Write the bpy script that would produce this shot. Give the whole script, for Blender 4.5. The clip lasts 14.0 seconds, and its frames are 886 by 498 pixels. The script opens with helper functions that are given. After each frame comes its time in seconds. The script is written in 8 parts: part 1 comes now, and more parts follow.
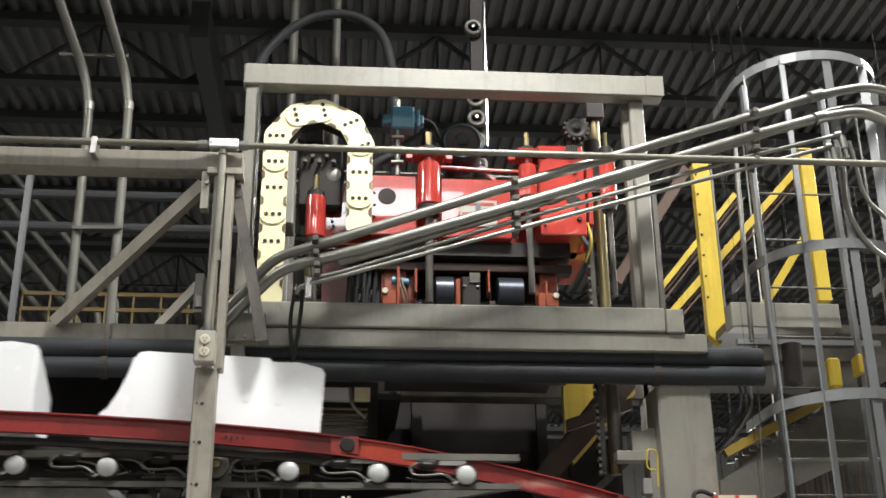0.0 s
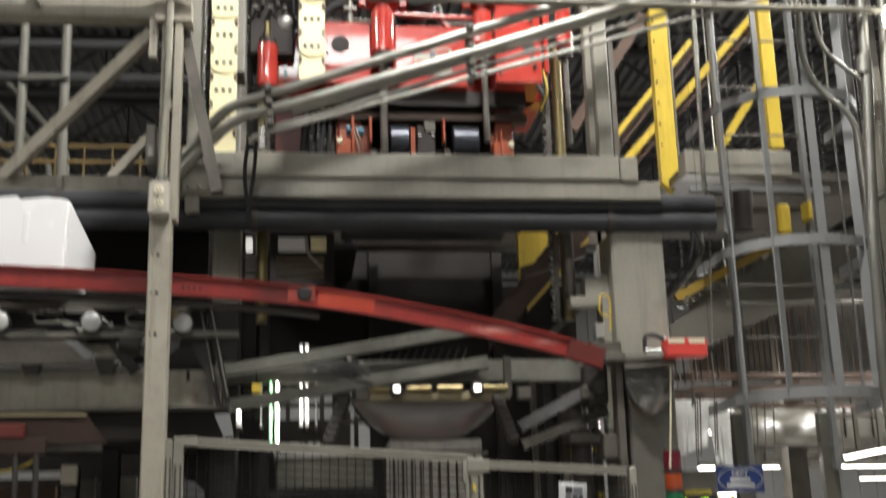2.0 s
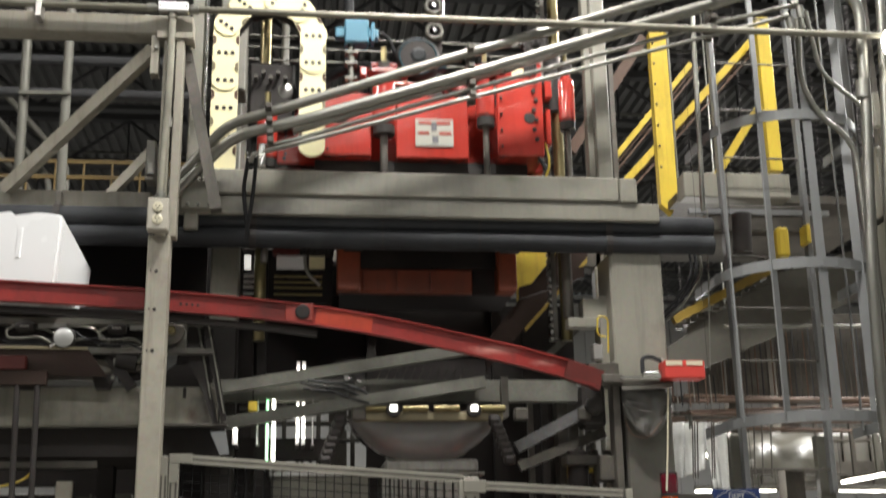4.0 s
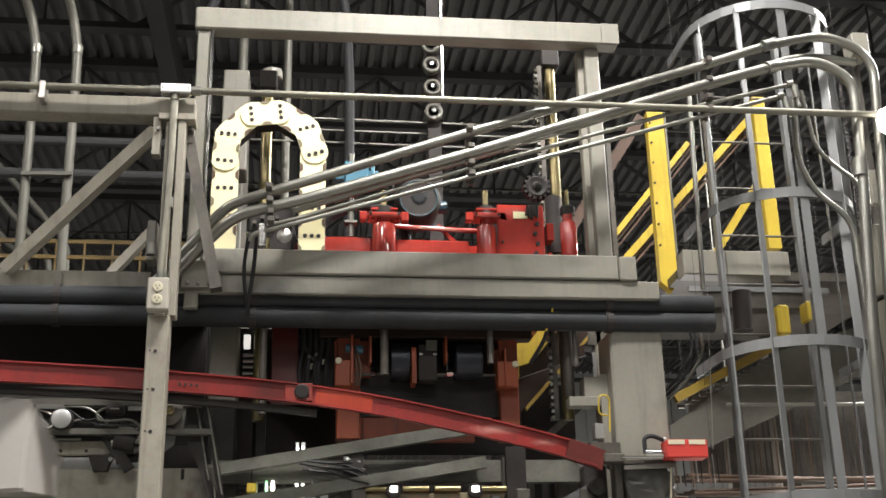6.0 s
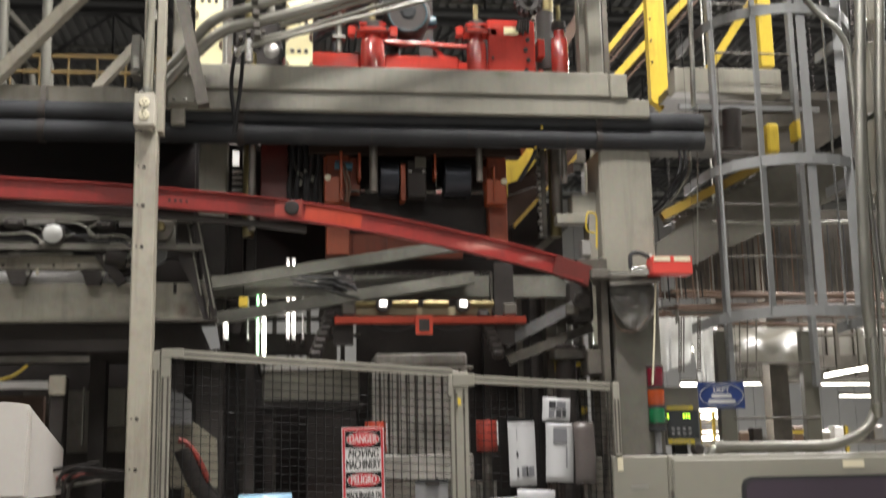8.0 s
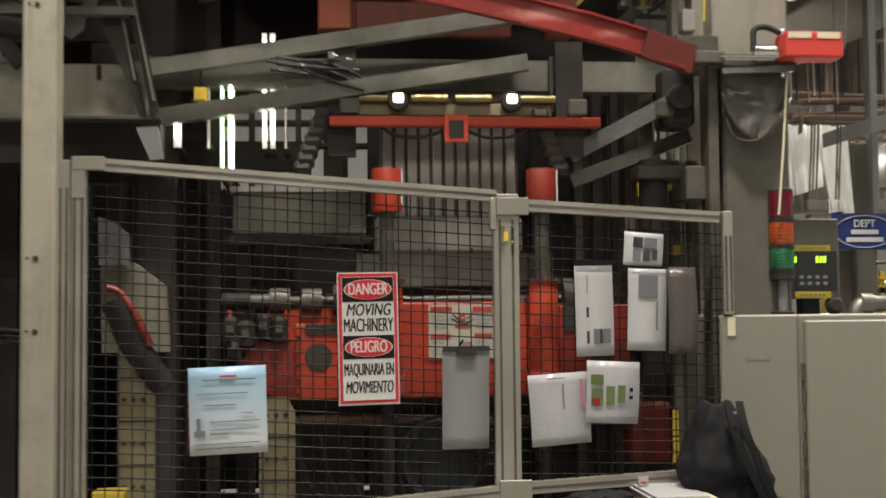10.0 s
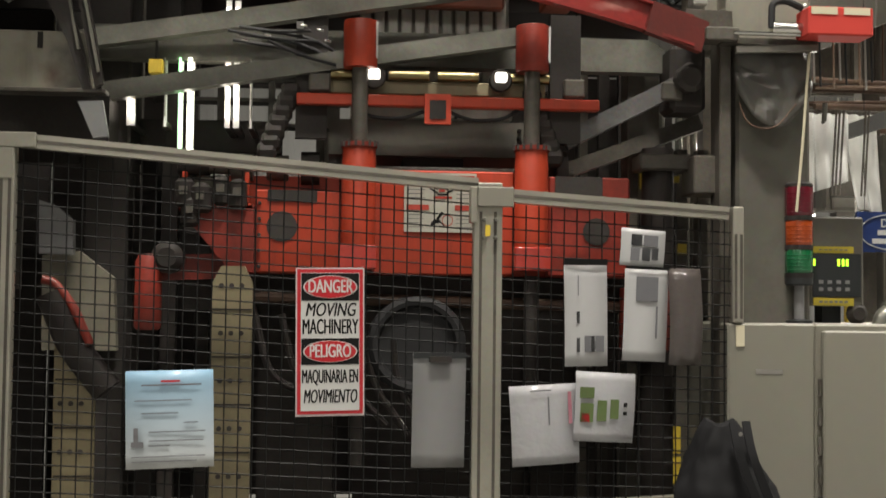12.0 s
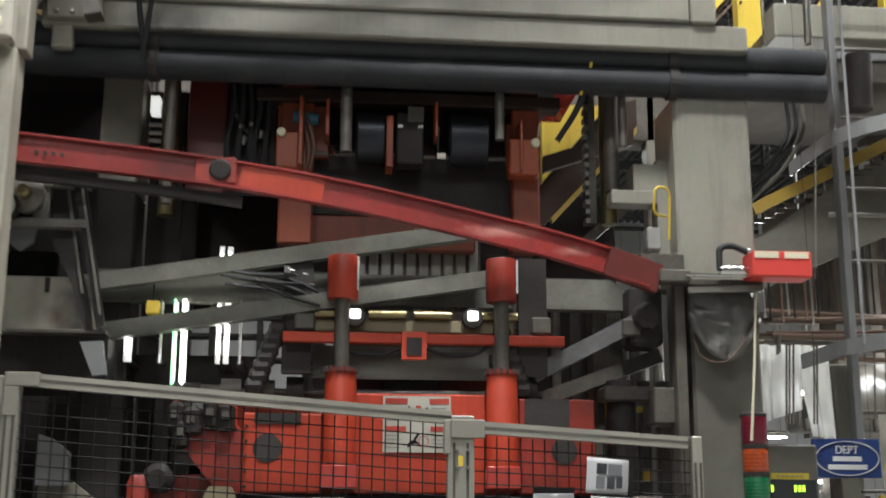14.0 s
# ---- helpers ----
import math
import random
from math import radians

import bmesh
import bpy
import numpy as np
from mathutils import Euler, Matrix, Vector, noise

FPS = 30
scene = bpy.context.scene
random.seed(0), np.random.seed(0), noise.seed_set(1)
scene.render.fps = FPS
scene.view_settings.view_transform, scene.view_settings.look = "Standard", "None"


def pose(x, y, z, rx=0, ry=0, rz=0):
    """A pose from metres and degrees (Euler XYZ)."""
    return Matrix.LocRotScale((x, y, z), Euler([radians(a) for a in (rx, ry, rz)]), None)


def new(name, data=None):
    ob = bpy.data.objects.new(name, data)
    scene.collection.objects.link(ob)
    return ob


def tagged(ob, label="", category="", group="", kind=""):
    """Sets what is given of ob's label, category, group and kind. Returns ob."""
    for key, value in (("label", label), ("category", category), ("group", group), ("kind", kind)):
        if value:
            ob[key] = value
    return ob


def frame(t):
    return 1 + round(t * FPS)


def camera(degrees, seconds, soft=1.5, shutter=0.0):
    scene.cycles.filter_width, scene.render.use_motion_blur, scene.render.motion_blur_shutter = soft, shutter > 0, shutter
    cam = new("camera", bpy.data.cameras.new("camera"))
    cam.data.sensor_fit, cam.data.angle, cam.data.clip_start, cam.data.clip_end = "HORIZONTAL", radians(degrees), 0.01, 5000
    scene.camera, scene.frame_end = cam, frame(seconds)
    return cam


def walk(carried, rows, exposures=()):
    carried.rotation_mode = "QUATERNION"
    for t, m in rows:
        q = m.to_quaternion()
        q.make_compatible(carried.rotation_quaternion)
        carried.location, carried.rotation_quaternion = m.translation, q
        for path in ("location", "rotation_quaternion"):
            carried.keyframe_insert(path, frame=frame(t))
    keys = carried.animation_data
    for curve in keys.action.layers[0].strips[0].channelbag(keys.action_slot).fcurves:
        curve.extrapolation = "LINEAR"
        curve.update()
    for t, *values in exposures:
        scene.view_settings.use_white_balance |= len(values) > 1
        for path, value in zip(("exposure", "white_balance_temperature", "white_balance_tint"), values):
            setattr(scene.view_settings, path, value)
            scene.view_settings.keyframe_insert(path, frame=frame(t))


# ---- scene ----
# camera and its walk; the late forward move stands in for a zoom
cam = camera(40.74, 14.0, soft=1.6, shutter=0.7)
EYES = [
    (0.0, 0.0000, 0.0000, 1.6000, 112.210, 0.523, -4.587),
    (0.5, 0.0000, 0.0000, 1.6000, 112.132, 0.434, -4.486),
    (1.0, 0.0000, 0.0000, 1.6000, 111.782, 0.441, -4.637),
    (1.5, 0.0000, 0.0000, 1.6000, 109.719, 1.273, -5.210),
    (2.0, 0.0000, 0.0000, 1.6000, 104.945, 1.573, -6.496),
    (2.5, 0.0000, 0.0000, 1.6000, 101.391, 1.234, -6.870),
    (3.0, 0.0000, 0.0000, 1.6000, 101.194, 1.234, -7.173),
    (3.5, 0.0000, 0.0000, 1.6000, 103.191, 1.262, -6.791),
    (4.0, 0.0000, 0.0000, 1.6000, 105.879, 0.989, -6.730),
    (4.2, 0.0000, 0.0000, 1.6000, 106.912, 0.944, -6.711),
    (6.3, 0.0000, 0.0000, 1.6000, 109.662, 1.215, -6.688),
    (6.5, 0.0000, 0.0000, 1.6000, 109.622, 1.251, -6.751),
    (7.0, 0.0000, 0.0000, 1.6000, 108.540, 1.260, -6.889),
    (7.5, 0.0000, 0.0000, 1.6000, 105.050, 1.200, -6.908),
    (8.0, 0.0000, 0.0000, 1.6000, 100.886, 1.106, -7.235),
    (8.2, 0.0000, 0.0000, 1.6000, 99.595, 0.950, -7.325),
    (10.3, 0.2461, 1.8043, 1.7107, 92.607, 0.245, -5.613),
    (10.5, 0.3026, 1.8692, 1.6708, 92.308, -0.112, -5.458),
    (11.0, 0.3486, 1.9837, 1.7349, 90.531, -0.540, -4.736),
    (11.5, 0.3486, 1.9837, 1.7349, 91.540, -0.733, -4.794),
    (12.0, 0.3486, 1.9837, 1.7349, 92.543, -0.636, -4.799),
    (12.5, 0.3486, 1.9837, 1.7349, 94.508, -0.809, -4.968),
    (13.0, 0.3486, 1.9837, 1.7349, 98.957, -0.441, -5.572),
    (13.5, 0.3486, 1.9837, 1.7349, 102.799, -0.171, -5.942),
    (14.0, 0.3665, 1.7216, 1.7582, 102.894, -0.251, -5.290),
]
walk(cam, [(t, pose(x, y, z, rx, ry, rz)) for t, x, y, z, rx, ry, rz in EYES], [(0.0, -0.06, 6300, 10), (2.0, -0.03, 6500, 11), (4.2, 0.0, 6500, 10), (6.3, 0.2, 6500, 12), (7.0, 0.42, 6550, 12), (8.2, 0.3, 6600, 12), (10.3, 0.12, 7150, 11), (12.0, 0.02, 7000, 10), (12.6, 0.0, 6800, 10), (13.3, 0.08, 6300, 9), (14.0, 0.15, 6200, 9)])

# the hall's high-bay lamps light everything; a dim grey world stands for the rest of the plant
world = bpy.data.worlds.new("hall_air")
scene.world = world
world.use_nodes = True
world.node_tree.nodes["Background"].inputs[0].default_value = (0.75, 0.82, 0.8, 1)
world.node_tree.nodes["Background"].inputs[1].default_value = 0.07


def lamp(x, y, z, power, sx=1.2, sy=0.5, color=(0.97, 0.955, 0.925)):
    data = bpy.data.lights.new("high_bay", "AREA")
    data.shape, data.size, data.size_y, data.energy, data.color = "RECTANGLE", sx, sy, power * 1.3, color
    ob = new("high_bay_light", data)
    ob.matrix_basis = pose(x, y, z)
    return ob


LAMPS = [(-4.6, 3.3, 170), (0.9, 3.35, 335), (3.3, 4.5, 110), (0.95, 0.05, 18), (0.45, -1.15, 60), (-2.2, -0.8, 100), (4.8, -1.6, 45), (0.3, -5.0, 30), (6.0, 7.0, 480), (6.2, 8.9, 480), (8.5, 12.0, 330), (-6.5, 13.0, 25), (0.0, 19.0, 150)]
for lx, ly, power in LAMPS:
    lamp(lx, ly, 7.05, power, {335: 0.9, 60: 1.5}.get(power, 1.28), 0.85 if power == 60 else 0.5)

# an unseen tube lamp, added to backlight the white plastic sheets
lamp(0, 0, 0, 20, 0.32, 0.06).matrix_basis = pose(2.553, 7.4, 2.389, -90, 0, 0)


# materials
def mat(name, color, rough=0.5, metal=0.0, var=0.25, scale=9.0, bump=0.15, dirt=0.0, dirt_color=(0.02, 0.018, 0.015), vary=0.0, coat=0.0, drip=0.0, stains=()):
    m = bpy.data.materials.new(name)
    m.use_nodes = True
    nt = m.node_tree
    n, link = nt.nodes, nt.links.new
    b = n["Principled BSDF"]
    b.inputs["Metallic"].default_value = metal
    b.inputs["Coat Weight"].default_value = coat
    b.inputs["Specular IOR Level"].default_value = 0.5 if max(color) > 0.06 else 0.16
    co = n.new("ShaderNodeTexCoord")
    big, fine = n.new("ShaderNodeTexNoise"), n.new("ShaderNodeTexNoise")
    big.inputs["Scale"].default_value, big.inputs["Detail"].default_value = scale * 0.35, 5.0
    fine.inputs["Scale"].default_value, fine.inputs["Detail"].default_value = scale * 9, 6.0
    for t in (big, fine):
        link(co.outputs["Object"], t.inputs["Vector"])
    ramp = n.new("ShaderNodeValToRGB")
    dark = [c * (1 - var) for c in color]
    lite = [min(1, c * (1 + var * 0.6)) for c in color]
    ramp.color_ramp.elements[0].position, ramp.color_ramp.elements[0].color = 0.3, (*dark, 1)
    ramp.color_ramp.elements[1].position, ramp.color_ramp.elements[1].color = 0.72, (*lite, 1)
    link(big.outputs["Fac"], ramp.inputs["Fac"])
    out = ramp.outputs["Color"]
    grain = n.new("ShaderNodeMix")
    grain.data_type, grain.blend_type = "RGBA", "OVERLAY"
    grain.inputs["Factor"].default_value = var * 0.6
    link(out, grain.inputs["A"])
    link(fine.outputs["Color"], grain.inputs["B"])
    out = grain.outputs["Result"]
    if vary:
        info, hue = n.new("ShaderNodeObjectInfo"), n.new("ShaderNodeHueSaturation")
        mr = n.new("ShaderNodeMapRange")
        mr.inputs["To Min"].default_value, mr.inputs["To Max"].default_value = 1 - vary, 1 + vary
        link(info.outputs["Random"], mr.inputs["Value"])
        link(mr.outputs["Result"], hue.inputs["Value"])
        link(out, hue.inputs["Color"])
        out = hue.outputs["Color"]
    if dirt:
        sp, rm = n.new("ShaderNodeTexNoise"), n.new("ShaderNodeValToRGB")
        sp.inputs["Scale"].default_value, sp.inputs["Detail"].default_value, sp.inputs["Roughness"].default_value = scale * 0.8, 8.0, 0.7
        link(co.outputs["Object"], sp.inputs["Vector"])
        rm.color_ramp.elements[0].position, rm.color_ramp.elements[0].color = 0.62 - 0.25 * dirt, (0, 0, 0, 1)
        rm.color_ramp.elements[1].position, rm.color_ramp.elements[1].color = 0.78, (dirt, dirt, dirt, 1)
        link(sp.outputs["Fac"], rm.inputs["Fac"])
        mx = n.new("ShaderNodeMix")
        mx.data_type = "RGBA"
        link(rm.outputs["Color"], mx.inputs["Factor"])
        link(out, mx.inputs["A"])
        mx.inputs["B"].default_value = (*dirt_color, 1)
        out = mx.outputs["Result"]
    if drip:
        mp, sp, rm, mx = n.new("ShaderNodeMapping"), n.new("ShaderNodeTexNoise"), n.new("ShaderNodeValToRGB"), n.new("ShaderNodeMix")
        mp.inputs["Scale"].default_value = (14, 14, 1.3)
        sp.inputs["Scale"].default_value, sp.inputs["Detail"].default_value, sp.inputs["Roughness"].default_value = 1.6, 6.0, 0.65
        link(co.outputs["Object"], mp.inputs["Vector"])
        link(mp.outputs["Vector"], sp.inputs["Vector"])
        rm.color_ramp.elements[0].position, rm.color_ramp.elements[0].color = 0.5, (0, 0, 0, 1)
        rm.color_ramp.elements[1].position, rm.color_ramp.elements[1].color = 0.75, (drip, drip, drip, 1)
        link(sp.outputs["Fac"], rm.inputs["Fac"])
        mx.data_type = "RGBA"
        link(rm.outputs["Color"], mx.inputs["Factor"])
        link(out, mx.inputs["A"])
        mx.inputs["B"].default_value = (*dirt_color, 1)
        out = mx.outputs["Result"]
    for at, size, tint, amount in stains:
        # a smudge with a ragged edge at one place
        mp, ln, wob, add, rm, mx = n.new("ShaderNodeMapping"), n.new("ShaderNodeVectorMath"), n.new("ShaderNodeTexNoise"), n.new("ShaderNodeMath"), n.new("ShaderNodeMapRange"), n.new("ShaderNodeMix")
        mp.vector_type = "TEXTURE"
        mp.inputs["Location"].default_value, mp.inputs["Scale"].default_value = at, size
        ln.operation, add.operation = "LENGTH", "MULTIPLY_ADD"
        wob.inputs["Scale"].default_value, wob.inputs["Detail"].default_value = 16.0, 6.0
        link(co.outputs["Object"], mp.inputs["Vector"])
        link(co.outputs["Object"], wob.inputs["Vector"])
        link(mp.outputs["Vector"], ln.inputs[0])
        link(wob.outputs["Fac"], add.inputs[0])
        add.inputs[1].default_value = 1.6
        link(ln.outputs["Value"], add.inputs[2])
        rm.inputs["From Min"].default_value, rm.inputs["From Max"].default_value = 0.7, 1.9
        rm.inputs["To Min"].default_value, rm.inputs["To Max"].default_value = amount, 0.0
        link(add.outputs["Value"], rm.inputs["Value"])
        mx.data_type = "RGBA"
        link(rm.outputs["Result"], mx.inputs["Factor"])
        link(out, mx.inputs["A"])
        mx.inputs["B"].default_value = (*tint, 1)
        out = mx.outputs["Result"]
    link(out, b.inputs["Base Color"])
    rr = n.new("ShaderNodeMapRange")
    rr.inputs["To Min"].default_value, rr.inputs["To Max"].default_value = max(0.03, rough - 0.13), min(1, rough + 0.13)
    link(big.outputs["Fac"], rr.inputs["Value"])
    link(rr.outputs["Result"], b.inputs["Roughness"])
    bp = n.new("ShaderNodeBump")
    bp.inputs["Strength"].default_value, bp.inputs["Distance"].default_value = bump, 0.004
    link(fine.outputs["Fac"], bp.inputs["Height"])
    link(bp.outputs["Normal"], b.inputs["Normal"])
    return m


def glow(name, color, strength):
    m = bpy.data.materials.new(name)
    m.use_nodes = True
    b = m.node_tree.nodes["Principled BSDF"]
    b.inputs["Base Color"].default_value = (*color, 1)
    b.inputs["Emission Color"].default_value = (*color, 1)
    b.inputs["Emission Strength"].default_value = strength
    return m


GREY = mat("machine_grey_paint", (0.2262, 0.2145, 0.1755), 0.42, 0, 0.2, 5, 0.15, 0.4, (0.07, 0.062, 0.05), drip=0.3)
SOOTGREY = mat("sooty_beam_paint", (0.2262, 0.2145, 0.1755), 0.42, 0, 0.2, 5, 0.15, 0.4, (0.07, 0.062, 0.05), drip=0.25, stains=(((-0.152, 5.500, 3.356), (0.2, 0.5, 0.06), (0.02, 0.018, 0.016), 0.92), ((-0.373, 5.500, 3.483), (0.12, 0.5, 0.07), (0.05, 0.045, 0.038), 0.7), ((0.501, 5.500, 3.349), (0.3, 0.5, 0.025), (0.05, 0.045, 0.038), 0.5), ((1.021, 5.500, 3.544), (0.07, 0.5, 0.03), (0.06, 0.075, 0.03), 0.7), ((1.346, 5.500, 3.527), (0.1, 0.5, 0.04), (0.1, 0.09, 0.07), 0.5)))
BEIGE = mat("post_beige_paint", (0.2964, 0.273, 0.2184), 0.5, 0, 0.2, 6, 0.15, 0.42, (0.075, 0.05, 0.035), drip=0.45)
DARKGREY = mat("greased_grey_steel", (0.116, 0.104, 0.087), 0.42, 0.2, 0.5, 9, 0.3, 0.85, (0.03, 0.027, 0.022))
ARMGREY = mat("oily_arm_paint", (0.156, 0.1537, 0.1287), 0.4, 0.1, 0.4, 8, 0.3, 0.8, (0.055, 0.05, 0.042))
ARMBARE = mat("bare_worn_arm", (0.17, 0.166, 0.163), 0.34, 0.5, 0.5, 10, 0.3, 0.7, (0.06, 0.055, 0.05))
BLACKPIPE = mat("black_pipe_insulation", (0.0351, 0.0367, 0.039), 0.62, 0, 0.3, 7, 0.25, 0.3, (0.11, 0.11, 0.105))
RAILRED = mat("red_rail_paint", (0.2262, 0.0234, 0.0195), 0.33, 0, 0.4, 7, 0.2, 0.55, (0.07, 0.018, 0.016), drip=0.3, stains=(((-0.122, 5.330, 2.825), (0.13, 0.5, 0.06), (0.045, 0.016, 0.014), 0.9), ((1.317, 5.440, 2.563), (0.12, 0.5, 0.07), (0.05, 0.018, 0.016), 0.85), ((0.893, 5.430, 2.668), (0.12, 0.4, 0.022), (0.5, 0.24, 0.2), 0.75), ((1.129, 5.430, 2.609), (0.07, 0.4, 0.02), (0.5, 0.27, 0.23), 0.7), ((-1.103, 5.060, 2.811), (0.3, 0.4, 0.02), (0.42, 0.09, 0.05), 0.5)))
RED = mat("carriage_red_paint", (0.4212, 0.0406, 0.0281), 0.2, 0, 0.25, 6, 0.1, 0.45, (0.13, 0.018, 0.014), coat=1.0, drip=0.3)
REDORANGE = mat("platen_red_orange_paint", (0.39, 0.0429, 0.0172), 0.4, 0, 0.25, 6, 0.15, 0.5, (0.11, 0.018, 0.012), drip=0.45)
# red darkened for soot and, on the lower platen's sides, for shade
REDGRIMESHADE = mat("sooty_shaded_red_paint", (0.24, 0.026, 0.015), 0.42, 0, 0.35, 9, 0.2, 0.8, (0.05, 0.014, 0.011), drip=0.6)
ORANGE = mat("orange_frame_paint", (0.23, 0.048, 0.018), 0.45, 0, 0.3, 6, 0.15, 0.6, (0.07, 0.022, 0.014), drip=0.5)
# brighter copy of the frame orange; light on the brackets put into colour
LITORANGE = mat("lit_bracket_orange", (0.3, 0.062, 0.02), 0.42, 0, 0.25, 8, 0.15, 0.4, (0.12, 0.03, 0.015), drip=0.3)
ROLLSTEEL = mat("dark_ground_roll", (0.045, 0.049, 0.058), 0.34, 0.5, 0.25, 14, 0.08, 0.3)
YELLOW = mat("safety_yellow_paint", (0.5772, 0.42, 0.045), 0.4, 0, 0.2, 7, 0.1, 0.35, (0.16, 0.1, 0.03), drip=0.35)
# darker copy of the yellow, with the stair's shade in its colour
YELLOWSHADE = mat("shaded_yellow_paint", (0.3, 0.2, 0.028), 0.5, 0, 0.3, 9, 0.1, 0.6, (0.1, 0.07, 0.03))
# darker copy of the yellow, for the gallery rail
YELLOWDIM = mat("dim_yellow_paint", (0.16, 0.1, 0.02), 0.5, 0, 0.25, 7, 0.1, 0.4)
CABGREY = mat("cabinet_grey_paint", (0.205, 0.195, 0.16), 0.4, 0, 0.1, 3, 0.06, 0.15, (0.16, 0.15, 0.12))
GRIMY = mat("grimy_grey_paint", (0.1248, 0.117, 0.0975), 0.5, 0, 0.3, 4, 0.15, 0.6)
PIPEPAINT = mat("dull_grey_pipe_paint", (0.132, 0.127, 0.104), 0.45, 0.3, 0.2, 6, 0.1, 0.3)
CHAIN = mat("pale_yellow_chain_plate", (0.86, 0.79, 0.48), 0.4, 0, 0.08, 12, 0.05, 0.3, (0.4, 0.31, 0.14))
CHAINTAN = mat("dusty_tan_chain_plate", (0.2, 0.168, 0.098), 0.5, 0, 0.2, 10, 0.1, 0.5, (0.1, 0.08, 0.05), drip=0.3)
STEEL = mat("galvanised_conduit", (0.25, 0.245, 0.215), 0.4, 0.8, 0.25, 9, 0.08, 0.4, (0.16, 0.15, 0.125))
OLDPIPE = mat("tarnished_conduit", (0.2, 0.19, 0.15), 0.42, 0.5, 0.3, 10, 0.1, 0.5, (0.09, 0.08, 0.06))
OUTLETBOX = mat("outlet_box_steel", (0.42, 0.39, 0.325), 0.4, 0.3, 0.15, 12, 0.06, 0.2, (0.15, 0.13, 0.1))
CHROME = mat("polished_rod", (0.546, 0.5382, 0.5148), 0.16, 1.0, 0.1, 12, 0.04)
BRASS = mat("oiled_guide_rod", (0.24, 0.2, 0.1), 0.33, 0.9, 0.2, 12, 0.05)
CAGE = mat("grey_cage_paint", (0.175, 0.178, 0.175), 0.42, 0.15, 0.2, 8, 0.1, 0.3, (0.08, 0.075, 0.07))
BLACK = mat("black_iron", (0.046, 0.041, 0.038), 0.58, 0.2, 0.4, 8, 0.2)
# black for greasy parts, and for shade painted inside the machine
GREASESHADE = mat("greasy_shade_black", (0.03, 0.026, 0.024), 0.45, 0, 0.4, 6, 0.25, 0.4, (0.05, 0.043, 0.038))
RUBBER = mat("black_hose_rubber", (0.03, 0.03, 0.031), 0.5, 0, 0.2, 20, 0.1)
WHITE = mat("white_plastic_liner", (0.9, 0.9, 0.89), 0.28, 0, 0.03, 3, 0.02)
LINERGREY = mat("satin_plastic_sheet", (0.215, 0.215, 0.215), 0.22, 0.1, 0.12, 4, 0.04)
BLUE = mat("teal_blue_valve_paint", (0.078, 0.234, 0.3276), 0.4, 0, 0.15, 12, 0.1, 0.15)
ALU = mat("aluminium_extrusion", (0.3432, 0.3276, 0.2769), 0.38, 0.5, 0.2, 10, 0.08, 0.3, (0.15, 0.14, 0.11))
WIRE = mat("black_wire_mesh", (0.0156, 0.0156, 0.0156), 0.5, 0.3, 0.2, 20, 0.05)
PAPER = mat("white_paper", (0.4, 0.4, 0.4), 0.35, 0, 0.06, 6, 0.05)
FILM = mat("glossy_page_protector", (0.36, 0.36, 0.37), 0.1, 0, 0.1, 5, 0.5)
DECK = mat("grey_roof_deck", (0.155, 0.155, 0.153), 0.7, 0.1, 0.25, 3, 0.1, 0.4, (0.11, 0.104, 0.098))
JOIST = mat("dark_joist_paint", (0.0585, 0.0585, 0.0601), 0.6, 0, 0.2, 5, 0.1)
CONCRETE = mat("worn_concrete_floor", (0.28, 0.273, 0.255), 0.45, 0, 0.25, 3, 0.2, 0.3)
WALLM = mat("grey_metal_wall", (0.55, 0.55, 0.53), 0.55, 0.1, 0.12, 2, 0.1)


def thin_plastic(name, color):
    """White film that lets light through."""
    m = bpy.data.materials.new(name)
    m.use_nodes = True
    n, link = m.node_tree.nodes, m.node_tree.links.new
    no, ramp = n.new("ShaderNodeTexNoise"), n.new("ShaderNodeValToRGB")
    no.inputs["Scale"].default_value, no.inputs["Detail"].default_value = 4.0, 5.0
    ramp.color_ramp.elements[0].color = (*[c * 0.8 for c in color], 1)
    ramp.color_ramp.elements[1].color = (*color, 1)
    link(no.outputs["Fac"], ramp.inputs["Fac"])
    tr, mx = n.new("ShaderNodeBsdfTranslucent"), n.new("ShaderNodeMixShader")
    b = n["Principled BSDF"]
    b.inputs["Roughness"].default_value = 0.35
    link(ramp.outputs["Color"], b.inputs["Base Color"])
    link(ramp.outputs["Color"], tr.inputs["Color"])
    mx.inputs["Fac"].default_value = 0.5
    link(b.outputs["BSDF"], mx.inputs[1])
    link(tr.outputs["BSDF"], mx.inputs[2])
    link(mx.outputs["Shader"], n["Material Output"].inputs["Surface"])
    return m


def faded_page(name, top, bottom, height):
    """A printed page whose colour fades from top to bottom."""
    m = mat(name, bottom, 0.25, 0, 0.06, 6, 0.08)
    n, link = m.node_tree.nodes, m.node_tree.links.new
    co, sep, mr, mx = n.new("ShaderNodeTexCoord"), n.new("ShaderNodeSeparateXYZ"), n.new("ShaderNodeMapRange"), n.new("ShaderNodeMix")
    mx.data_type = "RGBA"
    link(co.outputs["Object"], sep.inputs["Vector"])
    link(sep.outputs["Z"], mr.inputs["Value"])
    mr.inputs["From Min"].default_value, mr.inputs["From Max"].default_value = -height / 2, height / 2
    link(mr.outputs["Result"], mx.inputs["Factor"])
    mx.inputs["A"].default_value, mx.inputs["B"].default_value = (*bottom, 1), (*top, 1)
    link(mx.outputs["Result"], n["Principled BSDF"].inputs["Base Color"])
    return m


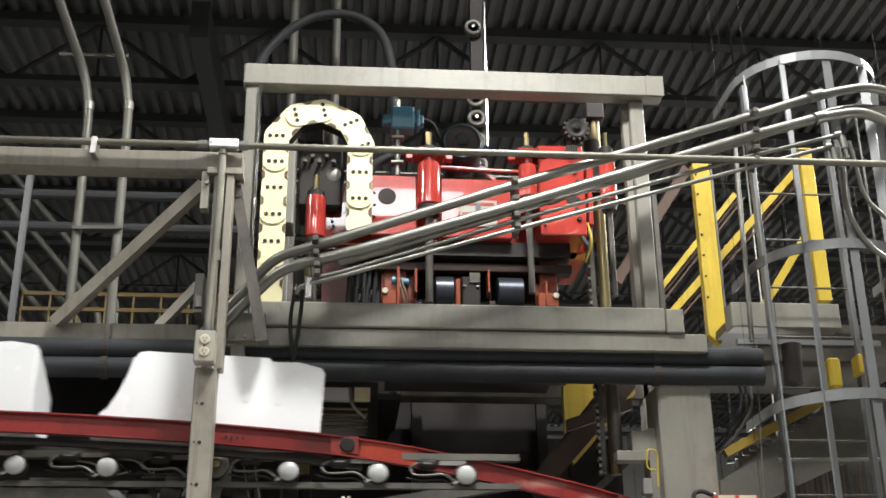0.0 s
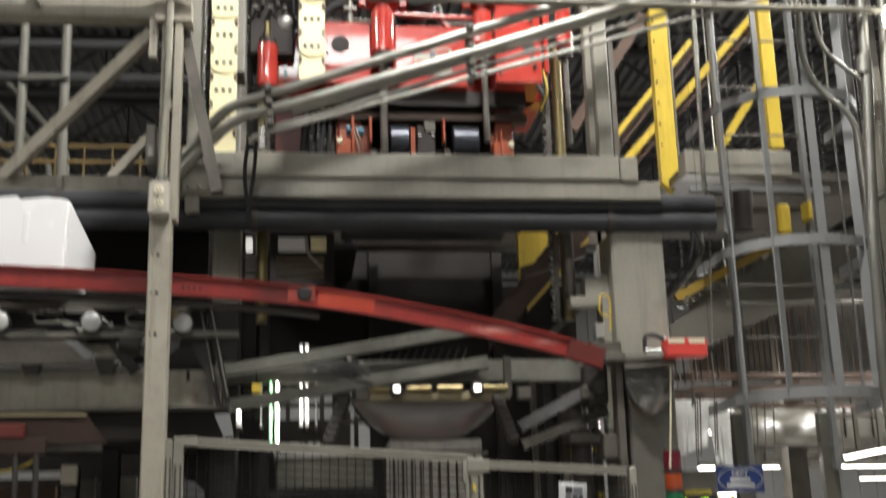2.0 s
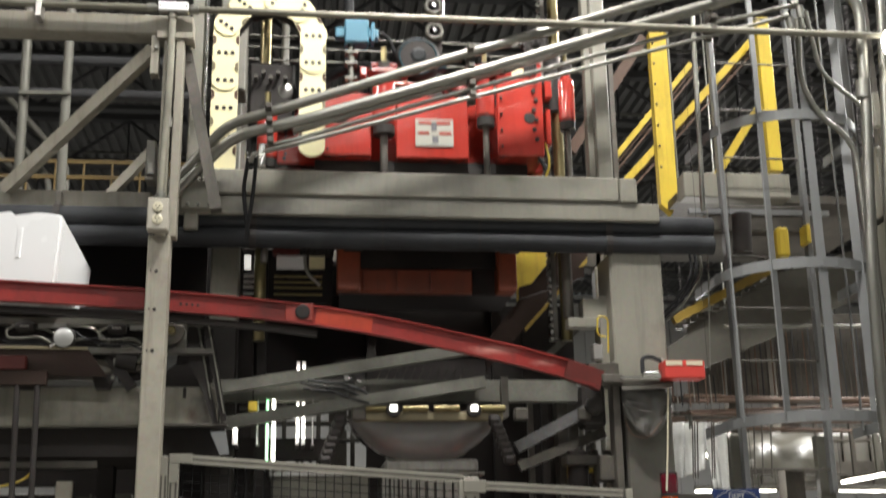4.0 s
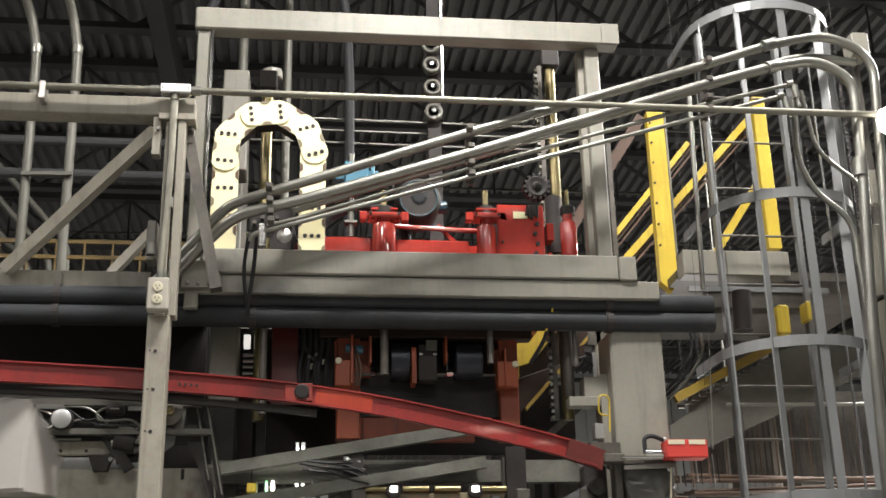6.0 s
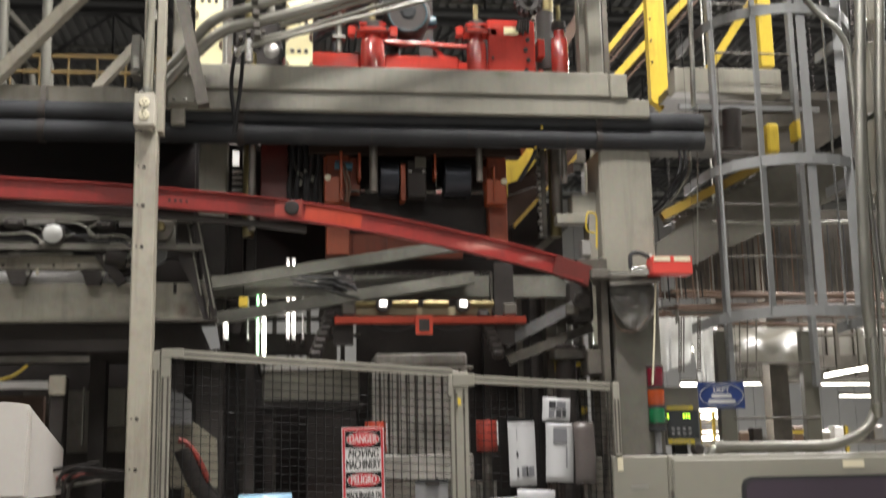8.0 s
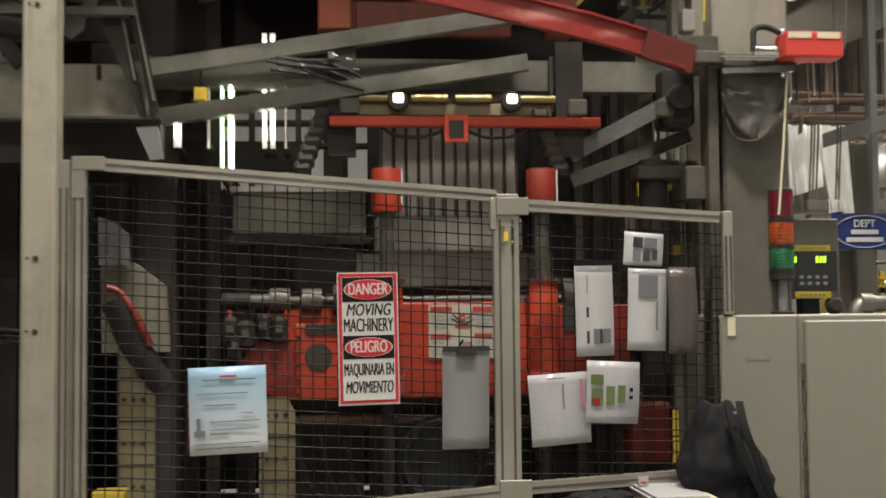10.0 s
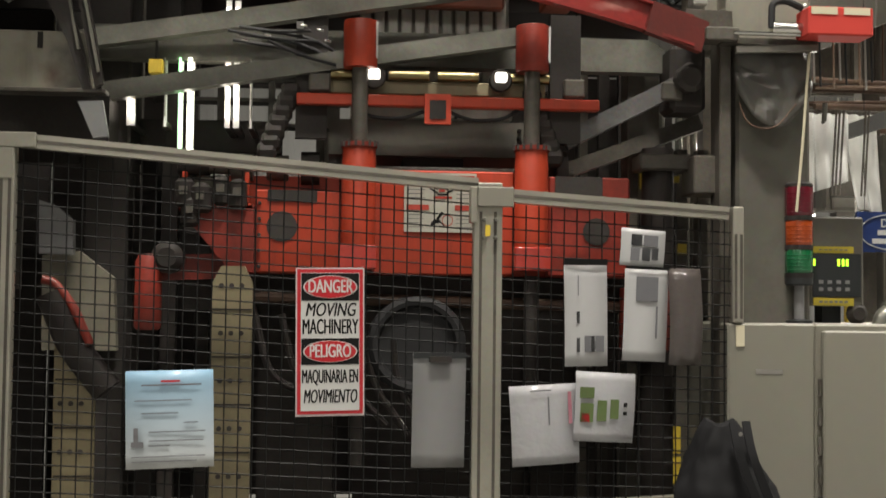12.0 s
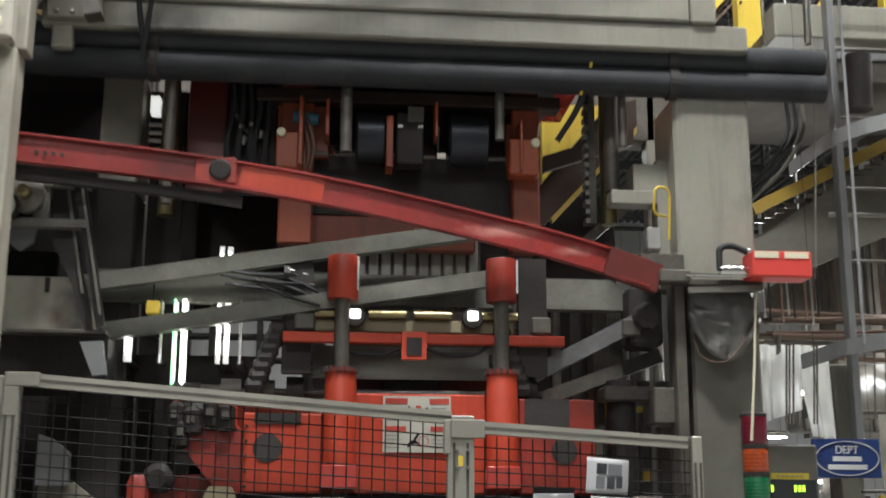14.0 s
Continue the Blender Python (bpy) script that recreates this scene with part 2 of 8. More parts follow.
# mesh helpers
# the camera's early eye, and each thing's scale about it, fitted to the view
STAND = Vector((0.0, 0.0, 1.6))
DEPTHS = {
    "press_frame": 0.9625, "header_pipe": 0.9625, "alarm_box": 0.9625, "film_wrap": 0.9625, "cord": 0.9625,
    "guide_rail": 0.981, "conveyor_frame": 0.981, "lamp_carrier": 0.981, "tray_hood": 0.981, "sheet_carrier": 0.981, "liner": 0.981, "shaded_liner": 0.981,
    "turntable_arms": 0.965, "light_frame": 0.927, "plastic_sheet": 0.927, "clamp_bar": 0.927,
    "upper_press_carriage": 0.94, "cable_chain": 0.94, "guide_rod": 0.94, "lower_press_carriage": 0.922, "mould_box": 0.937,
    "vacuum_hose": 0.955, "rear_machine_box": 0.88, "rear_press_column": 0.9, "floor_marker": 0.862, "glow_strip": 0.894, "hanging_tag": 0.894,
    "parts_shelf": 0.86, "valve_rack": 0.87, "added_bed": 0.93,
    "control_cabinet": 0.987, "tower_light": 0.987, "temperature_display": 0.987,
    "support_post": 1.03, "power_outlet": 1.03, "conduit_tee": 1.03, "conduit_strap": 1.03, "gallery_truss": 1.03,
    "hanging_sign": 0.92, "plastic_duct": 0.92,
}
FOOT = -0.14


def part(name, bm, material, parent=None, label="", smooth=False):
    me = bpy.data.meshes.new(name)
    bmesh.ops.recalc_face_normals(bm, faces=bm.faces[:])
    bm.to_mesh(me)
    bm.free()
    me.materials.append(material)
    if smooth:
        for p in me.polygons:
            p.use_smooth = True
        me.set_sharp_from_angle(angle=radians(38))
    ob = new(name, me)
    if parent:
        ob.parent = parent
    if label:
        ob["label"] = label
    return ob


def thing(name, label, category, kind="", group="", at=(0, 0, 0), depth=0.0):
    ob = new(name)
    k = depth or DEPTHS.get(name, 1.0)
    ob.location, ob.scale = STAND * (1 - k) + Vector(at) * k, (k, k, k)
    return tagged(ob, label, category, group, kind)


def solid(bm, x0, x1, y0, y1, z0, z1, bevel=0.0, m=None):
    """A box with worn edges."""
    r = bmesh.ops.create_cube(bm, size=1.0)
    bmesh.ops.transform(bm, matrix=Matrix.LocRotScale(((x0 + x1) / 2, (y0 + y1) / 2, (z0 + z1) / 2), None, (abs(x1 - x0), abs(y1 - y0), abs(z1 - z0))), verts=r["verts"])
    vs = r["verts"]
    if bevel:
        es = {e for v in vs for e in v.link_edges}
        g = bmesh.ops.bevel(bm, geom=list(es), offset=bevel, segments=1, affect="EDGES")
        vs = list({v for f in g["faces"] for v in f.verts} | {v for v in vs if v.is_valid})
    if m is not None:
        bmesh.ops.transform(bm, matrix=m, verts=vs)
    return bm


def boxed(*a, **k):
    return solid(bmesh.new(), *a, **k)


def rounded(points, r, steps=5):
    """A polyline whose corners are rounded by r."""
    pts = [Vector(p) for p in points]
    out = [pts[0]]
    for a, b, c in zip(pts, pts[1:], pts[2:]):
        k = min(r, (b - a).length * 0.48, (c - b).length * 0.48)
        s, e = b + (a - b).normalized() * k, b + (c - b).normalized() * k
        for i in range(steps + 1):
            t = i / steps
            out.append(s * (1 - t) ** 2 + b * 2 * t * (1 - t) + e * t * t)
    out.append(pts[-1])
    return out


def sweep(bm, points, r, seg=12, flat=None, up=None):
    """A round bar (or, with flat=(w, h), a flat one) along points."""
    pts = [Vector(p) for p in points]
    n = len(pts)
    tang = [(pts[min(i + 1, n - 1)] - pts[max(i - 1, 0)]).normalized() for i in range(n)]
    ref = Vector(up) if up else (Vector((0, 0, 1)) if abs(tang[0].z) < 0.9 else Vector((0, 1, 0)))
    rings = []
    for p, t in zip(pts, tang):
        side = t.cross(ref)
        if side.length < 1e-5:
            side = t.cross(Vector((1, 0, 0)))
        side.normalize()
        if not up:
            ref = side.cross(t).normalized()
        nrm = side.cross(t).normalized()
        if flat:
            w, h = flat
            ring = [bm.verts.new(p + side * a * w / 2 + nrm * b * h / 2) for a, b in ((-1, -1), (1, -1), (1, 1), (-1, 1))]
        else:
            ring = [bm.verts.new(p + side * math.cos(2 * math.pi * k / seg) * r + nrm * math.sin(2 * math.pi * k / seg) * r) for k in range(seg)]
        rings.append(ring)
    m = len(rings[0])
    for a, b in zip(rings, rings[1:]):
        for k in range(m):
            bm.faces.new((a[k], a[(k + 1) % m], b[(k + 1) % m], b[k]))
    bm.faces.new(rings[0])
    bm.faces.new(rings[-1][::-1])
    return bm


def rod(a, b, r, seg=14, bm=None):
    return sweep(bm or bmesh.new(), [a, b], r, seg)


def bar(a, b, w, h, bm=None, up=(0, 0, 1)):
    return sweep(bm or bmesh.new(), [a, b], 0, flat=(w, h), up=up)


def turned(bm, profile, c, axis="z", seg=24):
    """A lathe shape: profile of (radius, along) about the axis through c."""
    rings = []
    for r, h in profile:
        ring = []
        for k in range(seg):
            a = 2 * math.pi * k / seg
            u, v = r * math.cos(a), r * math.sin(a)
            p = {"z": (u, v, h), "y": (u, h, v), "x": (h, u, v)}[axis]
            ring.append(bm.verts.new(Vector(c) + Vector(p)))
        rings.append(ring)
    for a, b in zip(rings, rings[1:]):
        for k in range(seg):
            bm.faces.new((a[k], a[(k + 1) % seg], b[(k + 1) % seg], b[k]))
    bm.faces.new(rings[0])
    bm.faces.new(rings[-1])
    return bm


def plate(bm, outline, y0, y1):
    """An outline in x, z made into a plate from y0 to y1."""
    fr = [bm.verts.new((x, y0, z)) for x, z in outline]
    bk = [bm.verts.new((x, y1, z)) for x, z in outline]
    n = len(outline)
    for k in range(n):
        bm.faces.new((fr[k], fr[(k + 1) % n], bk[(k + 1) % n], bk[k]))
    bm.faces.new(fr)
    bm.faces.new(bk[::-1])
    return bm


def bolt(c, r, parent, axis="y", material=None, h=0.012):
    return part("bolt", turned(bmesh.new(), [(r, 0), (r, -h), (r * 0.7, -h * 1.2)], c, axis, 8), material or STEEL, parent)
LAMPGLOW = glow("lamp_diffuser", (1.0, 0.95, 0.86), 9.0)
LITPANEL = glow("lit_white_panel", (0.95, 0.93, 0.86), 0.7)
BULB = glow("frosted_bulb", (1.0, 0.98, 0.92), 3.0)
# near-black for backing parts; interior shade is put into this colour
DARKBACK = mat("dark_backing_sheet", (0.032, 0.028, 0.027), 0.6, 0.1, 0.35, 3, 0.15, 0.3, (0.035, 0.03, 0.026))
BROWN = mat("rusty_brown_steel", (0.1014, 0.0585, 0.039), 0.55, 0.2, 0.3, 5, 0.2, 0.3)
SIGNRED = mat("sign_red", (0.429, 0.0156, 0.0234), 0.35, 0, 0.05, 10, 0.02)
SIGNWHITE = mat("sign_white", (0.4836, 0.4836, 0.468), 0.35, 0, 0.05, 8, 0.02)
LABELWHITE = mat("yellowed_label_film", (0.4, 0.39, 0.33), 0.4, 0, 0.15, 12, 0.05, 0.35, (0.27, 0.25, 0.2))
LABELRED = mat("faded_label_red", (0.34, 0.045, 0.03), 0.4, 0, 0.25, 30, 0.02)
DARKBROWN = mat("dark_brown_steel", (0.045, 0.03, 0.024), 0.5, 0.2, 0.35, 7, 0.2, 0.4)
MAROON = mat("grimy_maroon_paint", (0.1, 0.015, 0.011), 0.45, 0, 0.3, 9, 0.2, 0.6, (0.03, 0.012, 0.01))
CREASED = mat("creased_clear_film", (0.2, 0.2, 0.2), 0.2, 0, 0.3, 14, 0.5)
SIGNBLACK = mat("sign_black", (0.0094, 0.0094, 0.0094), 0.35, 0, 0.05, 10, 0.02)
SIGNBLUE = mat("sign_blue", (0.0156, 0.0351, 0.1326), 0.3, 0, 0.1, 8, 0.02)
PHOTO = mat("dark_photo_print", (0.05, 0.05, 0.052), 0.4, 0, 0.6, 60, 0.02)
INK = mat("grey_print", (0.1248, 0.1248, 0.1326), 0.5, 0, 0.1, 30, 0.02)
PALEBLUE = faded_page("pale_blue_page", (0.24, 0.4, 0.53), (0.52, 0.54, 0.54), 0.24)
BAG = mat("black_nylon_bag", (0.011, 0.011, 0.0118), 0.75, 0, 0.3, 30, 0.2)
LENSRED = mat("red_lens", (0.1030, 0.0056, 0.0140), 0.2, 0, 0.05, 10, 0.02, coat=0.5)
LENSAMBER = mat("amber_lens", (0.2808, 0.0421, 0.0070), 0.2, 0, 0.05, 10, 0.02, coat=0.5)
LENSGREEN = mat("green_lens", (0.0047, 0.0936, 0.0328), 0.2, 0, 0.05, 10, 0.02, coat=0.5)
LED = glow("green_digits", (0.5, 1.0, 0.05), 1.6)
DEVICE = mat("charcoal_plastic", (0.03, 0.032, 0.033), 0.4, 0, 0.15, 14, 0.05)
CREAM = mat("cream_outlet_plastic", (0.5616, 0.5148, 0.3744), 0.35, 0, 0.05, 12, 0.03)
PLATE = mat("brushed_steel_plate", (0.468, 0.4524, 0.4212), 0.35, 0.8, 0.1, 20, 0.05)
DUCT = thin_plastic("white_plastic_sheeting", (0.93, 0.93, 0.9))
COPPER = mat("dull_copper_conduit", (0.1716, 0.1131, 0.0819), 0.5, 0.3, 0.25, 6, 0.15)
BOXRED = mat("alarm_box_red", (0.4836, 0.039, 0.0273), 0.85, 0, 0.08, 10, 0.05)


# ---- the hall ----
def hall():
    f = part("floor", boxed(-16, 16, -9, 26, -0.4, 0.0), CONCRETE)
    tagged(f, "worn grey concrete factory floor", "floor", kind="structure")
    for name, x0, x1, y0, y1 in (("wall_north", -16, 16, 26, 26.2), ("wall_south", -16, 16, -9.2, -9), ("wall_west", -16.2, -16, -9, 26), ("wall_east", 16, 16.2, -9, 26)):
        bm = boxed(x0, x1, y0, y1, 0, 8.0)
        if name == "wall_north":
            for i in range(80):
                solid(bm, -16 + i * 0.4, -15.86 + i * 0.4, 25.95, 26.0, 0, 8.0)
        w = part(name, bm, WALLM)
        tagged(w, "ribbed grey metal factory wall", "wall", kind="structure")
    bm = boxed(-16, 16, -9, 26, 8.07, 8.16)
    for i in range(213):
        x = -16 + i * 0.15
        q = [bm.verts.new((x + a, y, z)) for y in (-9, 26) for a, z in ((0.0, 8.075), (0.022, 8.0), (0.075, 8.0), (0.097, 8.075))]
        for k in range(3):
            bm.faces.new((q[k], q[k + 1], q[k + 5], q[k + 4]))
    c = part("ceiling", bm, DECK)
    tagged(c, "ribbed off-white steel roof deck", "ceiling", kind="structure")


def joist(y):
    j = thing("roof_joist", "dark painted open-web steel roof joist under the deck", "roof joist", "structure", "roof joists")
    for z, h in ((7.94, 0.09), (7.28, 0.06)):
        part("chord", boxed(-16, 16, y - 0.07, y + 0.07, z - h / 2, z + h / 2), JOIST, j)
    part("bridging", boxed(-16, 16, y + 0.5, y + 0.53, 7.6, 7.63), STEEL, j, "thin bare steel conduit")
    bm = bmesh.new()
    for i in range(20):
        x = -16 + i * 1.6
        rod((x, y, 7.3), (x + 0.8, y, 7.9), 0.024, 6, bm)
        rod((x + 0.8, y, 7.9), (x + 1.6, y, 7.3), 0.024, 6, bm)
        rod((x + 0.8, y, 7.3), (x + 0.8, y, 7.9), 0.014, 6, bm)
    part("web", bm, JOIST, j)


hall()
for i in range(9):
    joist(8.0 + i * 1.95)
g = part("girder", boxed(-1.35, -1.2, 8.5, 26, 6.9, 7.25), JOIST)
tagged(g, "dark steel roof girder", "girder", kind="structure")
g = part("girder", boxed(9.5, 9.75, -9, 26, 6.9, 7.25), JOIST)
tagged(g, "dark steel roof girder", "girder", kind="structure")


def fixture(x, y):
    f = thing("high_bay_fixture", "long white high-bay lamp hung from the roof", "ceiling lamp", group="high-bay lamps", at=(x, y, 7.1))
    part("housing", boxed(-0.66, 0.66, -0.29, 0.29, 0.0, 0.07, bevel=0.01), WHITE, f)
    for s in (-0.5, 0.5):
        part("hanger", rod((s, 0, 0.07), (s, 0, 0.95), 0.006, 6), STEEL, f)


for lx, ly, power in LAMPS:
    fixture(lx, ly)


# ---- press frame ----
def press_frame():
    r = thing("press_frame", "grey painted steel portal frame of the forming press", "machine frame")
    zt, zb = 4.890, 4.764
    x0, x1 = -0.576, 1.656
    part("top_beam", boxed(x0, x1, 5.5, 5.6, zb, zt, bevel=0.008), GREY, r)
    part("end_plate", boxed(x1 - 0.09, x1 + 0.004, 5.494, 5.5, zb + 0.004, zt - 0.004), GREY, r)
    z0 = 3.563
    part("post", boxed(-0.561, -0.494, 5.52, 5.6, z0 - 0.3, zb, bevel=0.006), GREY, r)
    part("flange", boxed(-0.489, -0.477, 5.5, 5.53, z0, zb - 0.02), CHROME, r, "bare bright steel edge")
    part("post", boxed(1.479, 1.556, 5.55, 5.64, z0, zb, bevel=0.006), GREY, r)
    part("flange", boxed(1.448, 1.501, 5.6, 5.66, z0, zb, bevel=0.003), GREY, r)
    part("lower_beam", boxed(-0.481, 1.567, 5.5, 5.72, 3.437, z0, bevel=0.007), SOOTGREY, r)
    part("end_cap", boxed(1.567 + 0.003, 1.659, 5.497, 5.72, 3.432, z0 - 0.004, bevel=0.007), SOOTGREY, r)
    part("sill_beam", boxed(-0.596, 1.771, 5.515, 5.74, 3.340, 3.438 - 0.004, bevel=0.006), SOOTGREY, r)
    part("splice_plate", boxed(-0.573, -0.399, 5.485, 5.498, 3.355, 3.494, bevel=0.003), SOOTGREY, r)
    for i in range(4):
        bolt((-0.542 + i * 0.05, 5.485, 3.374), 0.009, r)
    xa, xb = 1.523, 1.790
    part("column", boxed(xa, xb, 5.6, 5.85, 2.547, 3.206, bevel=0.01), GREY, r)
    # the darker grey holds grime and the shade low on the column
    part("column_base", boxed(xa + 0.05, xb + 0.02, 5.66, 5.9, FOOT, 2.547, bevel=0.01), GRIMY, r, "grimy lower column with shade in its darker grey")
    part("rear_column", boxed(-0.450, -0.312, 5.85, 6.05, 2.888, 3.308, bevel=0.008), GREY, r)
    # same column painted black below the rail, standing in for shade
    part("rear_column", boxed(-0.450, -0.312, 5.86, 6.05, FOOT, 2.888 - 0.003, bevel=0.008), BLACK, r, "lower rear column, blackened for shade below the rail")
    part("rear_column", boxed(1.810, 1.855, 7.0, 7.1, FOOT, 4.4, bevel=0.008), GREY, r)
    part("rear_beam", boxed(-0.45, 1.95, 7.0, 7.15, 3.5, 3.75, bevel=0.008), DARKGREY, r)
    # stubs and fittings beside the column
    part("bracket", boxed(1.491, 1.791, 5.55, 5.6, 2.530, 2.549), DARKGREY, r)
    part("side_channel", boxed(1.484, 1.536, 5.7, 5.78, 2.626, 3.002, bevel=0.003), GREY, r)
    part("side_block", boxed(1.402, 1.489, 5.7, 5.8, 2.885, 2.986, bevel=0.003), GREY, r)
    part("side_block", boxed(1.319, 1.478, 5.68, 5.76, 2.836, 2.885, bevel=0.003), GREY, r)
    part("guide_tube", rod((1.345, 5.78, 2.902), (1.345, 5.78, 3.55), 0.028), DARKGREY, r, smooth=True)
    part("cable_loop", sweep(bmesh.new(), rounded([(1.484, 5.600, 2.772), (1.436, 5.580, 2.773), (1.438, 5.560, 2.868), (1.494, 5.580, 2.864), (1.492, 5.600, 2.693)], 0.03), 0.0045, 8), YELLOW, r, "yellow cable loop", smooth=True)
    part("sensor_box", boxed(1.418, 1.466, 5.6, 5.66, 2.659, 2.735, bevel=0.004), PLATE, r)
    part("gusset", plate(bmesh.new(), [(1.215, 2.722), (1.243, 2.700), (1.470, 2.900), (1.447, 2.930)], 5.88, 5.91), GRIMY, r)
    part("gusset", plate(bmesh.new(), [(1.195, 3.127), (1.566, 3.255), (1.566, 3.32), (1.195, 3.192)], 6.3, 6.33), DARKBROWN, r)
    return r


press_frame()


def header_pipe(y, z, label):
    p = thing("header_pipe", label, "pipe", group="header pipes")
    x0, x1 = -1.890, 2.063
    part("pipe", rod((x0, y, z), (x1, y, z), 0.05, 20), BLACKPIPE, p, smooth=True)
    for x in (-1.158, -0.236, 1.521):
        part("clamp", turned(bmesh.new(), [(0.051, -0.016), (0.058, -0.016), (0.058, 0.016), (0.051, 0.016)], (x, y, z), "x", 20), BLACK, p)
        part("stud", boxed(x - 0.012, x + 0.012, y - 0.02, y + 0.04, z + 0.045, z + 0.12), DARKGREY, p)
    for x in (0.390, 0.866, 1.357, -1.497):
        part("seam", turned(bmesh.new(), [(0.0502, -0.004), (0.0515, -0.004), (0.0515, 0.004), (0.0502, 0.004)], (x, y, z), "x", 20), BLACK, p)


header_pipe(5.6, 3.339, "black insulated header pipe along the press frame")
header_pipe(5.6, 3.246, "black insulated header pipe below the first one")


# ---- post, outlet and gallery truss at the left ----
def support_post():
    p = thing("support_post", "beige painted steel post with bolt holes and scuffed paint", "post")
    xa, xb = -0.641, -0.550
    zt = 3.957
    zs = 3.047
    part("post", boxed(xa, xb, 4.9, 5.0, FOOT, zs, bevel=0.006), BEIGE, p)
    part("left_flange", boxed(xa + 0.022, xa + 0.064, 4.93, 4.98, zs, zt, bevel=0.004), BEIGE, p)
    part("right_flange", boxed(xa + 0.075, xb + 0.02, 4.92, 5.0, zs, zt, bevel=0.004), BEIGE, p)
    for z in (2.889, 2.726, 2.553, 1.855, 1.656):
        part("bolt_hole", turned(bmesh.new(), [(0.008, 0.001), (0.008, -0.002)], ((xa + xb) / 2 - 0.005, 4.9, z), "y", 10), BLACK, p)
        part("bolt_hole", turned(bmesh.new(), [(0.004, 0.001), (0.004, -0.002)], ((xa + xb) / 2 - 0.027, 4.9, z + 0.002), "y", 8), BLACK, p)
    part("head_plate", boxed(xa - 0.01, xb + 0.06, 4.91, 5.02, zt, zt + 0.03, bevel=0.003), BEIGE, p)
    return xa, xb


XA, XB = support_post()


def power_outlet():
    o = thing("power_outlet", "steel outlet box with a cream duplex socket on the post", "power outlet")
    z0, z1 = 3.050, 3.192
    x0, x1 = -0.643, -0.554
    xm = (x0 + x1) / 2
    part("box", boxed(x0, x1, 4.84, 4.9, z0, z1, bevel=0.006), OUTLETBOX, o)
    part("cover", boxed(x0 + 0.004, x1 - 0.004, 4.834, 4.84, z0 + 0.004, z1 - 0.004, bevel=0.002), OUTLETBOX, o)
    for s in (-0.027, 0.027):
        zc = (z0 + z1) / 2 + s
        f = part("socket", turned(bmesh.new(), [(0.022, 0), (0.022, -0.004), (0.019, -0.006)], (xm, 4.834, zc), "y", 16), CREAM, o)
        for dx, h in ((-0.007, 0.008), (0.007, 0.007)):
            part("slot", boxed(xm + dx - 0.0015, xm + dx + 0.0015, 4.826, 4.829, zc, zc + h), BLACK, f)
        part("slot", boxed(xm - 0.003, xm + 0.003, 4.826, 4.829, zc - 0.011, zc - 0.006), BLACK, f)
    bolt((xm, 4.834, (z0 + z1) / 2), 0.004, o)
    part("nipple", rod((xm + 0.005, 4.87, z1), (xm + 0.005, 4.87, z1 + 0.03), 0.02, 12), STEEL, o)


power_outlet()


def gallery_truss():
    g = thing("gallery_truss", "beige painted steel gallery truss with diagonal braces", "truss")
    xl = -1.799
    part("top_rail", boxed(xl, -0.498, 4.95, 5.06, 3.993, 4.084, bevel=0.004), BEIGE, g)
    part("brace", bar((-0.669, 5.000, 3.938), (-1.328, 5.270, 3.354), 0.05, 0.07, up=(0, 1, 0)), BEIGE, g)
    part("brace", bar((-0.528, 5.030, 3.936), (-0.373, 5.035, 3.201), 0.05, 0.07, up=(0, 1, 0)), DARKGREY, g, "dark greasy back brace")
    part("brace", bar((-0.741, 5.600, 3.673), (-0.921, 5.600, 3.450), 0.04, 0.06, up=(0, 1, 0)), BEIGE, g)
    part("bottom_rail", boxed(xl - 0.2, -0.686, 5.3, 5.42, 3.290, 3.369, bevel=0.004), BEIGE, g)
    part("gusset", boxed(-0.675, -0.640, 4.93, 4.99, 3.792, 3.975, bevel=0.002), BEIGE, g)
    part("gusset", boxed(-0.552, -0.501, 4.99, 5.03, 3.879, 4.016, bevel=0.002), DARKGREY, g)
    bolt((-0.650, 4.93, 3.914), 0.01, g)
    bolt((-0.513, 4.99, 3.946), 0.01, g)
    part("junction_box", boxed(-0.708, -0.666, 5.2, 5.3, 3.392, 3.585, bevel=0.004), GREY, g)
    for i in range(3):
        part("fitting", rod((-0.679, 5.150, 3.398), (-0.683, 5.150, 3.452), 0.012 + 0.004 * i, 10), STEEL, g)


gallery_truss()


def conduit(label, pts, r, clamps=(), bend=0.14, group="conduits", material=None, depth=1.0):
    c = thing("conduit", label, "conduit", group=group, depth=depth)
    path = rounded(pts, bend, 6)
    part("pipe", sweep(bmesh.new(), path, r, 14), material or (OLDPIPE if r == 0.0165 else STEEL), c, smooth=True)
    if not clamps:
        for a, b in zip(pts, pts[1:]):
            a, b = Vector(a), Vector(b)
            if (b - a).length > 0.45:
                d = (b - a).normalized()
                part("coupling", rod(a + d * 0.2, a + d * (0.2 + 2.6 * r), r * 1.22, 14), material or STEEL, c, smooth=True)
    for a, b, k in clamps:
        a, b = Vector(a), Vector(b)
        part("coupling", rod(a, b, r * k, 14), STEEL, c, smooth=True)
    return c


Z1 = 4.093
conduit("thin galvanised conduit running level before the press", [(-1.795, 4.9, Z1), (2.721, 4.9, Z1)], 0.0165,
        [((-0.509, 4.9, Z1), (-0.471, 4.9, Z1), 1.35), ((-0.694, 4.9, Z1), (-0.654, 4.9, Z1), 1.35)], depth=1.03)


